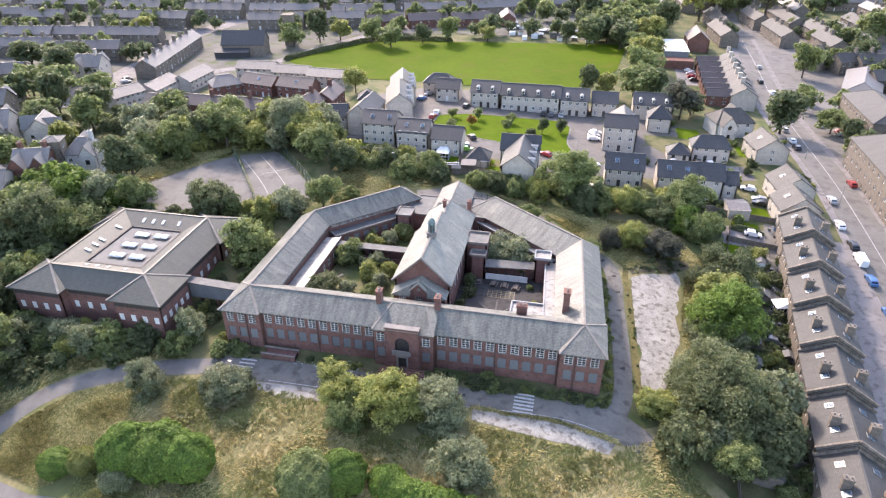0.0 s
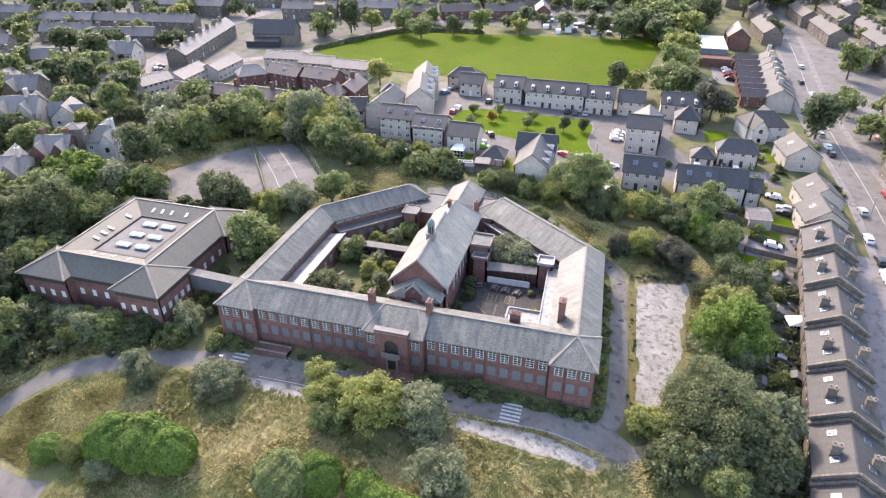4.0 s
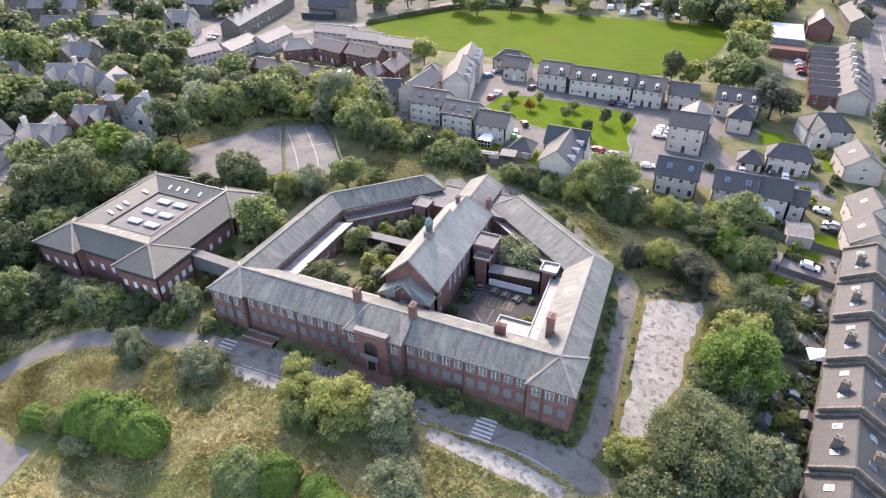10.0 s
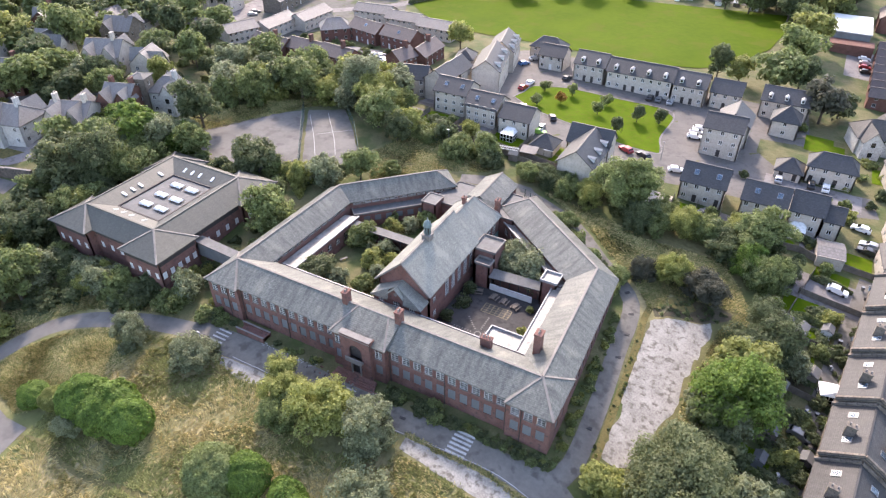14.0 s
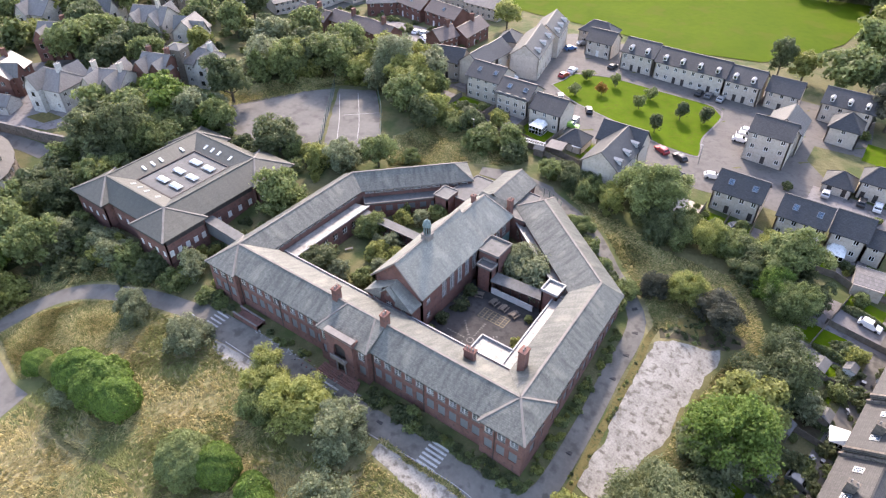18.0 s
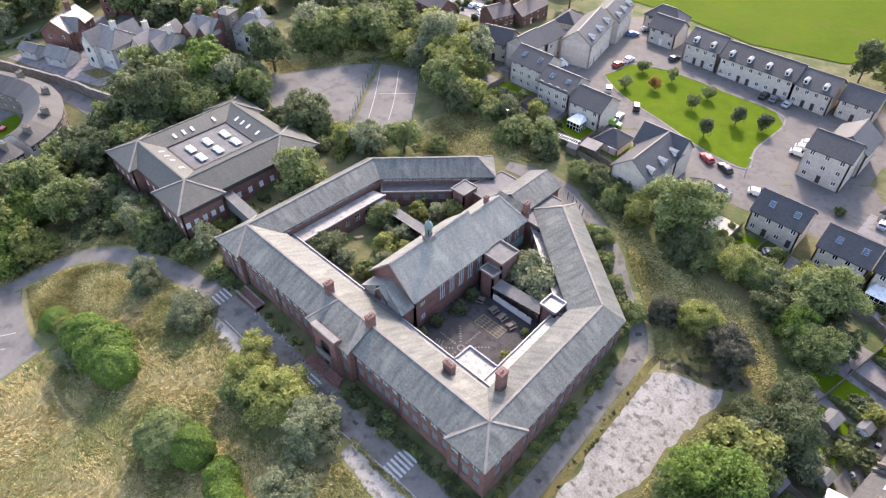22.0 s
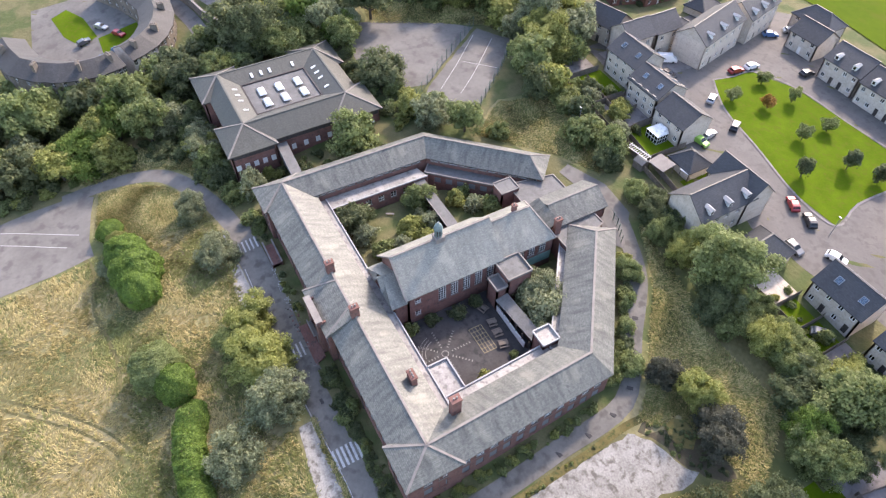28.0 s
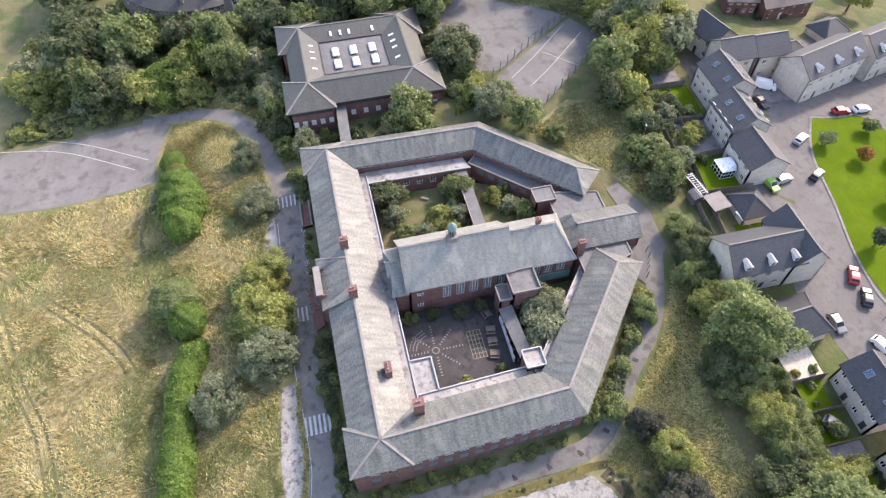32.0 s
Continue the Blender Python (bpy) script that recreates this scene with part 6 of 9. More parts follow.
# buildings by the field's far corner
shed = thing("sports_hall", "large shed with flat white roof", "hall", Matrix.Translation((69, 240, ground(69, 240))) @ Matrix.Rotation(radians(0), 4, 'Z'))
part("hall_body", box(-7.2, -12, -1, 7.2, 12, 5.2), BOARD, shed)
part("roof", box(-7.5, -12.4, 5.2, 7.5, 12.4, 5.6), WHITE, shed)
part("annexe", box(-6, -20, -1, 9, -13, 3), BRICK2, shed)
house("brick house beside the sports hall", 84, 262, 16, 10, 6, 10, 90, wall=BRICK2, roof=TILE3, nf=4, nb=4)
for i in range(7):
    yy = 177 + i * 7.6
    house("narrow stone terraced house with rear wing", 91 + i * .3, yy, 7.5, 9.5, 6, 9, 92, wall=STONE, roof=TERRACE_SLATE, nf=2, nb=2, stacks=((3.6, 0),), group="back-to-back row", name="terraced_house")
    house("brick rear wing of a terraced house", 82 + i * .3, yy, 9, 4.6, 4.6, 6.8, 2, wall=BRICK2, roof=TILE3, nf=2, nb=0, group="rear wings", name="rear_wing")
for xx, yy, w, an in ((100, 285, 30, 95), (103, 320, 34, 95), (131, 296, 34, 95), (135, 243, 12, 60), (152, 300, 30, 95), (126, 335, 30, 95), (143, 335, 40, 95), (150, 240, 18, 20), (160, 215, 24, 15), (165, 240, 30, 15), (150, 275, 26, 95), (165, 290, 40, 95), (180, 320, 40, 95), (158, 180, 24, 88), (150, 110, 30, 88), (155, 75, 30, 88), (128, 50, 24, 88), (126, 20, 24, 88), (185, 230, 30, 20), (60, 330, 34, 95), (72, 360, 34, 95), (90, 380, 40, 95), (120, 400, 40, 95)):
    house("brick terraced row along the road", xx, yy, w, 9, 6, 9, an, wall=SOOT, roof=TERRACE_SLATE, nf=6, nb=6, stacks=((0, 0), (8, 0)), name="terraced_house", group="roadside rows")

skyline = random.Random(21)
for r in range(4):
    for c in range(7):
        terrace_row(-60 + c * 52 + skyline.uniform(-9, 9), 372 + r * 30 + skyline.uniform(-6, 6), 34 + skyline.uniform(-6, 6), skyline.choice((12, 16, 8, 96)))

# crescents to the west
def crescent(path, white, label):
    """A curved terrace of three storeys along a line; the outer side lies to its right."""
    c = thing("crescent", label, "terrace")
    line = smooth_line(path, 5.5)
    line = [line[0]] + [p for i, p in enumerate(line[1:], 1) if i < len(line) - 1] + [line[-1]]
    zg = ground(-106, -20) + .4
    n = len(line) - 1
    def off(i, w):
        d = (line[min(i + 1, n)] - line[max(i - 1, 0)]).normalized()
        return (line[i].x + d.y * w, line[i].y - d.x * w)
    for i in range(n):
        mat = RENDERED if i in white else SOOT
        for p, q in ((off(i, 4.5), off(i + 1, 4.5)), (off(i + 1, -4.5), off(i, -4.5))):
            dv = Vector(q) - Vector(p)
            L = dv.length
            ops = [(L * (k + .5) / 2 - .55, L * (k + .5) / 2 + .55, f * 3 + .9, f * 3 + 2.5) for k in range(2) for f in range(3)]
            w = part("wall", facade(L, 9, ops, base=-5), mat, c, at=Matrix.Translation((*p, zg)) @ Matrix.Rotation(math.atan2(dv.y, dv.x), 4, 'Z'))
            at = [Matrix.Translation(((o[0] + o[1]) / 2, .12, o[2])) for o in ops]
            tagged(part("window_frames", joined(*[turned(window_bars(1.1, 1.6, 2, 2), t) for t in at]), WHITE, w), kind="stuff")
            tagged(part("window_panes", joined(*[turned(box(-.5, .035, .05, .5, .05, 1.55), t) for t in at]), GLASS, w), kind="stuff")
        m0, m1 = off(i, 0), off(i + 1, 0)
        part("roof_slope", slab([(*off(i, 4.9), zg + 8.9), (*off(i + 1, 4.9), zg + 8.9), (*m1, zg + 11.4), (*m0, zg + 11.4)]), TERRACE_SLATE, c)
        part("roof_slope", slab([(*m0, zg + 11.4), (*m1, zg + 11.4), (*off(i + 1, -4.9), zg + 8.9), (*off(i, -4.9), zg + 8.9)]), TERRACE_SLATE, c)
        if i % 2:
            d = line[i + 1] - line[i]
            st = part("chimney", joined(box(-.4, -.9, -1, .4, .9, 1.7), box(-.5, -1, 1.7, .5, 1, 1.9)), SOOT, c, at=Matrix.Translation((*off(i, 1.8), zg + 10.4)) @ Matrix.Rotation(math.atan2(d.y, d.x), 4, 'Z'))
            part("pot", kept(("crescent_pots",), lambda: joined(*[turned(lathe([(.15, 0), (.12, .4), (.15, .45)], 8), Matrix.Translation((0, j, 1.9))) for j in (-.6, 0, .6)]), PLINTH), None, st)
    for i in (0, n):
        o, q, m = off(i, 4.4), off(i, -4.4), off(i, 0)
        part("gable", ([(*o, zg - 5), (*q, zg - 5), (*q, zg + 8.9), (*m, zg + 11.3), (*o, zg + 8.9)], [(0, 1, 2, 3, 4)]), RENDERED if min(i, n - 1) in white else SOOT, c)


crescent([(-126, -42), (-113, -38.8), (-105.2, -30), (-103.6, -21.7), (-105, -17)], (), "curved sooty stone terrace with grey slate roof")
crescent([(-106.4, -15), (-109.6, -9), (-117, -4), (-129, -2), (-143, -6.5), (-155, -12.6)], (0, 1), "curved terrace with white-painted end and slate roof")

# long retaining wall of sooty stone below the villas, with stone piers
wall_line = [(-166, -4), (-155, -.4), (-145, 3), (-135.5, 6.2), (-127, 8.4), (-118.6, 9.8), (-111, 12)]
tw = thing("retaining_wall", "long sooty stone retaining wall with flat coping", "wall")
for p, q in zip(wall_line, wall_line[1:]):
    dv = Vector(q) - Vector(p)
    m = Matrix.Translation((*p, ground(*p))) @ Matrix.Rotation(math.atan2(dv.y, dv.x), 4, 'Z')
    part("stone_course", box(0, -.25, -2, dv.length + .05, .25, 3.0), SOOT, tw, at=m)
    part("coping", box(-.05, -.33, 3.0, dv.length + .1, .33, 3.2), PLINTH, tw, at=m)

# broken brick steps with low walls beside the front
ramp = thing("brick_steps", "broken red-brick steps with low side walls", "steps", Matrix.Translation((-24, -2.0, 0)))
for i in range(5):
    part("step", box(-3.4 + i * .45, -.9, -.3, 3.0, .95, .16 + i * .15), BRICK, ramp)
for yy in (-1.0, .95):
    part("side_wall", box(-3.6, yy - .12, -.3, 3.2, yy + .12, 1.15), BRICK, ramp)
    part("coping", box(-3.7, yy - .17, 1.15, 3.3, yy + .17, 1.24), PLINTH, ramp)


# ---- trees and shrubs ----
LEAF = {
    "mid": leaf_material("leaf_mid", (0.122, 0.152, 0.056), (0.285, 0.330, 0.138)),
    "dark": leaf_material("leaf_dark", (0.074, 0.094, 0.046), (0.172, 0.205, 0.100)),
    "yellow": leaf_material("leaf_yellow", (0.180, 0.197, 0.057), (0.390, 0.405, 0.142)),
    "grey": leaf_material("leaf_grey", (0.155, 0.176, 0.100), (0.335, 0.365, 0.218)),
    "bright": leaf_material("leaf_bright", (0.078, 0.130, 0.027), (0.205, 0.305, 0.064), .46),
    "fresh": leaf_material("leaf_fresh", (0.088, 0.138, 0.030), (0.205, 0.285, 0.072)),
    "olive": leaf_material("leaf_olive", (0.100, 0.118, 0.056), (0.215, 0.242, 0.122)),
    "copper": leaf_material("leaf_copper", (0.070, 0.073, 0.052), (0.155, 0.158, 0.116)),
    "autumn": leaf_material("leaf_autumn", (0.220, 0.121, 0.033), (0.374, 0.220, 0.055)),
}


def crown(seed, radius, tall, leaves, size, lobes=9, droop=0.0, low=0.0, tight=False):
    """Thousands of small leaf clumps over the lobes of a crown; its middle lies at the origin."""
    rng = np.random.default_rng(seed)
    d = rng.normal(size=(leaves, 3))
    d /= np.linalg.norm(d, axis=1)[:, None]
    if tight:
        # a dense mound: one skin with shallow lumps
        d[:, 2] = np.where((d[:, 2] < -.35) & (rng.random(leaves) < .8), -d[:, 2], d[:, 2])
        ph = rng.uniform(0, 6.28, 6)
        lump = .07 * np.sin(d[:, 0] * 5 + ph[0]) * np.sin(d[:, 1] * 5 + ph[1]) + .05 * np.sin(d[:, 0] * 9 + d[:, 2] * 8 + ph[2]) * np.sin(d[:, 1] * 10 + ph[3]) + .025 * np.sin(d[:, 0] * 23 + ph[4]) * np.sin(d[:, 1] * 21 + d[:, 2] * 19 + ph[5])
        p = d * (radius * (.9 + lump + rng.normal(0, .014, leaves)))[:, None] * np.array([1, 1, tall])
    else:
        c = rng.normal(size=(lobes, 3))
        c /= np.linalg.norm(c, axis=1)[:, None]
        c *= (rng.uniform(0.35, 0.70, lobes) * radius)[:, None]
        c[:, 2] *= tall * 0.9
        r = rng.uniform(0.34, 0.54, lobes) * radius
        c, r = np.vstack([c, [[0, 0, 0]]]), np.r_[r, radius * .66]
        e = rng.normal(size=(lobes + 1, 12, 3))
        e /= np.linalg.norm(e, axis=2)[:, :, None]
        e[:, :, 2] = np.where(e[:, :, 2] < (-.75 if low else -.3), -e[:, :, 2], e[:, :, 2])
        sc = (c[:, None] + e * (r[:, None] * rng.uniform(.66, .92, (lobes + 1, 12)))[:, :, None]).reshape(-1, 3)
        sr = (r[:, None] * rng.uniform(.26, .46, (lobes + 1, 12))).reshape(-1)
        k = rng.choice(len(sr), leaves, p=sr ** 2 / (sr ** 2).sum())
        d[:, 2] = np.abs(d[:, 2]) * np.where(rng.random(leaves) < (.66 if low else .8), 1, -1)
        p = sc[k] + d * (sr[k] * rng.uniform(.6, 1.12, leaves))[:, None] * np.array([1, 1, tall ** .5])
        stray = rng.random(leaves) < .06
        p[stray] += d[stray] * (radius * .08)
    p[:, 2] = np.maximum(p[:, 2], -(low or radius * tall * .72))
    p[:, 2] -= droop * np.hypot(p[:, 0], p[:, 1]) ** 2 / radius
    n = d + rng.normal(0, .4, (leaves, 3)) + np.array([0, 0, .3])
    n /= np.linalg.norm(n, axis=1)[:, None]
    a = np.cross(n, rng.normal(size=(leaves, 3)))
    a /= np.linalg.norm(a, axis=1)[:, None]
    b = np.cross(n, a)
    s = (size * rng.uniform(.6, 1.35, leaves))[:, None]
    v = np.stack([p - a * s - b * s * .6, p + a * s - b * s * .55 + n * s * .2, p + a * s * .1 + b * s * 1.15], 1).reshape(-1, 3)
    return [tuple(x) for x in v.tolist()], [(3 * i, 3 * i + 1, 3 * i + 2) for i in range(leaves)]


def limbs(seed, radius, height, n=6, thick=.3):
    """A tapered trunk with limbs reaching into the crown; its foot is at the origin."""
    rng = np.random.default_rng(seed)
    m = [tube((0, 0, -.6), (0, 0, height * .55), thick, thick * .7), tube((0, 0, height * .55), (rng.normal(0, .2), rng.normal(0, .2), height * 1.05), thick * .7, thick * .25)]
    for i in range(n):
        a = 6.283 * i / n + rng.uniform(-.3, .3)
        z0 = height * rng.uniform(.35, .75)
        e = (math.cos(a) * radius * .6, math.sin(a) * radius * .6, z0 + radius * rng.uniform(.2, .6))
        m.append(tube((0, 0, z0), e, thick * .4, thick * .1, 5))
    return joined(*m)


KINDS = {  # radius 5; middle height, upright stretch, leaves, leaf size, lobes, droop, trunk
    "tree": (4.9, 1.05, 7600, .255, 13, 0.0, .32), "tall": (5.9, 1.3, 6800, .27, 13, 0.0, .32), "bush": (2.5, .86, 7200, .245, 11, 0.0, .16),
    "round": (3.2, .92, 9000, .235, 15, 0.0, .22), "hedge": (2.7, .9, 15000, .17, 22, 0.0, .14), "feather": (2.4, .75, 5200, .25, 22, .05, .16), "willow": (4.0, .86, 9000, .25, 18, .16, .34),
}
FINE = {"far": (.4, 1.5), "near": (1, 1), "large": (2.4, .64), "fine": (2.4, .64), "great": (5.5, .42), "small": (.3, 1.75), "middling": (.6, 1.28)}  # leaf number and leaf size, for distant, near and great crowns
PROTO = {}
TREE_WORDS = {"fresh": "fresh green", "olive": "olive-green", "mid": "leafy green", "dark": "dark green", "yellow": "yellow-green", "grey": "grey-green", "bright": "bright green", "copper": "dark copper-leaved", "autumn": "orange-leaved"}
KIND_WORDS = {"tree": ("broadleaf tree", "tree"), "tall": ("tall broadleaf tree", "tree"), "bush": ("spreading wild bush", "bush"), "round": ("round-crowned tree", "tree"), "hedge": ("dense clipped-looking shrub", "shrub"), "feather": ("feathery many-stemmed shrub", "shrub"), "willow": ("drooping willow-like tree", "tree")}


def plant(kind, leaf, x, y, r, where, sink=0.0, variant=None, z=None, group=""):
    """A tree or shrub with a crown of radius r metres."""
    v = (int(abs(x * 7 + y * 13)) % 2) if variant is None else variant
    away = math.hypot(x + 5, (y - 10) * .9)
    grade = "far" if away > (88 if r < 6.5 else 125) else "near" if away > 88 else "great" if r > 9 else "fine" if (x > 0 and 40 < y < 80 and r > 3) or (y < -8 and x > -60 and kind != "hedge" and r > 3) else "large" if r > 6.6 else "small" if r < 2.2 else "middling" if r < 3.8 and kind != "hedge" else "near"
    v = 0 if grade in ("far", "large", "great") and variant is None else v
    key = (kind, leaf, v, grade)
    h, tall, leaves, size, lobes, droop, trunk = KINDS[kind]
    leaves, size = int(leaves * FINE[grade][0]), size * FINE[grade][1]
    lobes = lobes + 9 if grade in ("large", "great") else lobes
    name = KIND_WORDS[kind][1]
    turn = (x * 37.3 + y * 11.1) % 6.283
    wob = 1 + .12 * math.sin(x * 3.1 + y)
    m = Matrix.Translation((x, y, (ground(x, y) if z is None else z) - sink)) @ Matrix.Rotation(turn, 4, 'Z') @ Matrix.Diagonal((r / 5, r / 5 * (2 - wob), r / 5 * wob, 1))
    label = f"{TREE_WORDS[leaf]} {KIND_WORDS[kind][0]} {where}"
    if key not in PROTO:
        if kind in ("bush", "feather") and grade in ("small", "middling", "far"):
            stems = limbs(len(PROTO) + 5, 4, h, 7, trunk)
            lv, lf = crown(len(PROTO) * 3 + 11, 5, tall, leaves, size, lobes, droop, h, kind == "hedge")
            lv = [(a, b, c + h) for a, b, c in lv]
            me = bpy.data.meshes.new(name)
            k = len(lv)
            me.from_pydata(lv + stems[0], [], lf + [tuple(i + k for i in q) for q in stems[1]])
            me.materials.append(LEAF[leaf])
            me.materials.append(HEDGE_WOOD)
            me.polygons.foreach_set("material_index", [0] * len(lf) + [1] * len(stems[1]))
            t = tagged(new(name, me), label, name, group)
            t.matrix_world = m
            PROTO[key] = t
            return t
        t = thing(name, label, name, m, group)
        part("trunk", limbs(len(PROTO) + 5, 5, h, 6, trunk), HEDGE_WOOD, t)
        me = mesh_of("crown", crown(len(PROTO) * 3 + 11, 5, tall, leaves, size, lobes, droop, h if kind in ("round", "hedge", "bush", "feather") else h * .8 if kind == "willow" else 0, kind == "hedge"), LEAF[leaf], weld=False)
        part("crown", me, None, t, at=Matrix.Translation((0, 0, h)))
        PROTO[key] = t
        return t
    o = PROTO[key]
    t = copy_thing(o, m @ Matrix.Diagonal((1 / o.scale.x, 1 / o.scale.y, 1 / o.scale.z, 1)))
    return tagged(t, label, name, group)


mead = "in the dry meadow"
for x, y, r, k, l in ((-7.9, -29.3, 5.2, "hedge", "mid"), (-3, -27, 4.2, "hedge", "bright"), (-51.3, -31.3, 3.0, "hedge", "bright"), (-47, -30.2, 2.6, "hedge", "yellow"), (-44, -28, 2.4, "bush", "grey"),
                      (-38.7, -28.7, 5.4, "hedge", "bright"), (-33.5, -28, 5.6, "hedge", "bright"), (-28.6, -28.4, 4.6, "hedge", "bright"), (-38.6, -32, 3.6, "bush", "grey"), (15, -21.8, 5.2, "feather", "grey"),
                      (-45.2, -14, 4.3, "bush", "grey"), (-31, -12, 5.0, "bush", "grey"), (-9, -10.4, 5.0, "round", "yellow"), (-5.6, -14.4, 4.6, "bush", "mid"), (1.6, -12.2, 6.5, "round", "yellow"), (9.8, -12, 5.8, "round", "grey")):
    plant(k, l, x, y, r, mead)
def hedge_skin(seed, path, half, high, leaves, size):
    """Leaves over the rounded skin of a long overgrown hedge."""
    rng = np.random.default_rng(seed)
    line = np.array([tuple(q)[:2] for q in smooth_line(path, .5)])
    i = rng.integers(0, len(line) - 1, leaves)
    u = line[i] + (line[i + 1] - line[i]) * rng.random((leaves, 1))
    d = line[i + 1] - line[i]
    d /= np.linalg.norm(d, axis=1)[:, None]
    side = np.stack([-d[:, 1], d[:, 0]], 1)
    a = rng.uniform(-.1, math.pi + .1, leaves)
    s = i * .5
    lump = 1 + .10 * np.sin(s * .43 + 1.3) * np.cos(s * .17) + .07 * np.sin(s * 1.1 + 2.1 * np.sin(s * .37)) * np.sin(a * 2 + s * .6) + .05 * np.sin(s * 2.7 + 3 * np.sin(s * .7)) * np.sin(a * 4.3 + s) + rng.normal(0, .035, leaves)
    ends = np.clip(np.minimum(s, s.max() - s) / 2.5, .25, 1) ** .5
    off, up = np.cos(a) * half * lump * ends, np.maximum(np.sin(a), 0) ** .7 * high * lump * ends
    p = np.column_stack([u + side * off[:, None], heights(u[:, 0], u[:, 1]) + up])
    n = np.column_stack([side * np.cos(a)[:, None], np.sin(a)]) + rng.normal(0, .4, (leaves, 3))
    n /= np.linalg.norm(n, axis=1)[:, None]
    e = np.cross(n, rng.normal(size=(leaves, 3)))
    e /= np.linalg.norm(e, axis=1)[:, None]
    b = np.cross(n, e)
    k = (size * rng.uniform(.6, 1.35, leaves))[:, None]
    v = np.stack([p - e * k - b * k * .6, p + e * k - b * k * .55 + n * k * .2, p + e * k * .1 + b * k * 1.15], 1).reshape(-1, 3)
    return [tuple(x) for x in v.tolist()], [(3 * j, 3 * j + 1, 3 * j + 2) for j in range(leaves)]


tagged(new("hedge", mesh_of("hedge", hedge_skin(4, [(1.4, -24.6), (4.2, -26.4), (7, -27.6), (10, -28.3), (16, -28.9), (22, -29.3), (28, -29.9), (35, -31)], 2.7, 3.7, 42000, .15), LEAF["bright"], weld=False)),
       "bright green overgrown hedge row in the dry meadow", "hedge")
W1 = [(-58.5, -6.4, 4.2), (-51.6, -7, 3.6), (-44.1, -1.5, 4.4), (-45.1, -5.8, 3.6), (-75.4, -8.3, 5.6), (-62, -8, 4.8), (-57, -8.6, 3.4), (-78, -13, 4.6), (-68, -6.5, 4.8), (-84, -10, 5), (-52, -4.6, 3.6), (-90, -18, 5)]
for i, (x, y, r) in enumerate(W1):
    plant("bush", ("mid", "dark", "grey")[i % 3], x, y + 1.6, r * .88, "beside the annex")
plant("round", "mid", -42, 24.3, 6.5, "between school and annex")
plant("round", "olive", -60.5, 40, 6.2, "beside the ball court")
for i, (x, y, r) in enumerate(((-84, -54, 7.5), (-80, -46, 8.5), (-93, -55, 9.5), (-94.9, -42.4, 9), (-79.5, -31, 8.5), (-89.7, -17, 7.5), (-94.3, -27, 7), (-109, -58, 10), (-100, -36, 7), (-84, -23, 7),
                               (-98, -8, 6.5), (-97.9, 12.8, 8), (-90.8, 18.4, 8), (-88.3, 27, 8), (-94, 34, 7), (-100, 26, 7), (-101, 3, 6.5), (-88, -4, 6.5), (-86.3, 4, 5.3), (-86, 40, 6.6), (-79, 38, 5), (-105, 18, 6.9), (-84, 12, 5), (-112, 22, 6), (-104, 38, 6), (-110, -46, 8), (-125, -60, 10), (-140, -55, 10))):
    plant(("tree", "bush", "tree")[i % 3], ("mid", "olive", "dark", "mid", "fresh")[i % 5], x, y, r * .92, "in the western wood")
for i, (x, y, r) in enumerate(((-45, 74, 6.2), (-36, 75, 5.6), (-36, 70, 4.8), (-60, 79, 4.2), (-18, 73, 5.4), (-10.8, 74, 4.4), (-51, 82, 7), (-8, 70.5, 3.1), (-41.6, 44.1, 4.8), (-34.2, 49.5, 4.6), (-29, 55.5, 2.6), (-47, 41, 3.6), (-88.3, 50, 7), (-98.5, 70, 8), (-87, 71, 7), (-76.5, 79.5, 7.4),
                               (-68, 83, 6.8), (-95.6, 87, 6.9), (-58.2, 86, 7.2), (-20, 70, 3.2), (-80, 92, 7), (-68, 94, 6), (-88, 88, 7), (-108, 84, 7), (-104, 96, 6.5), (-92, 97, 6), (-56, 94, 6), (-24, 75, 3.4))):
    plant(("tree", "bush", "round")[i % 3], ("mid", "yellow", "dark", "grey", "mid")[i % 5], x, y, r, "in the belt north of the school")
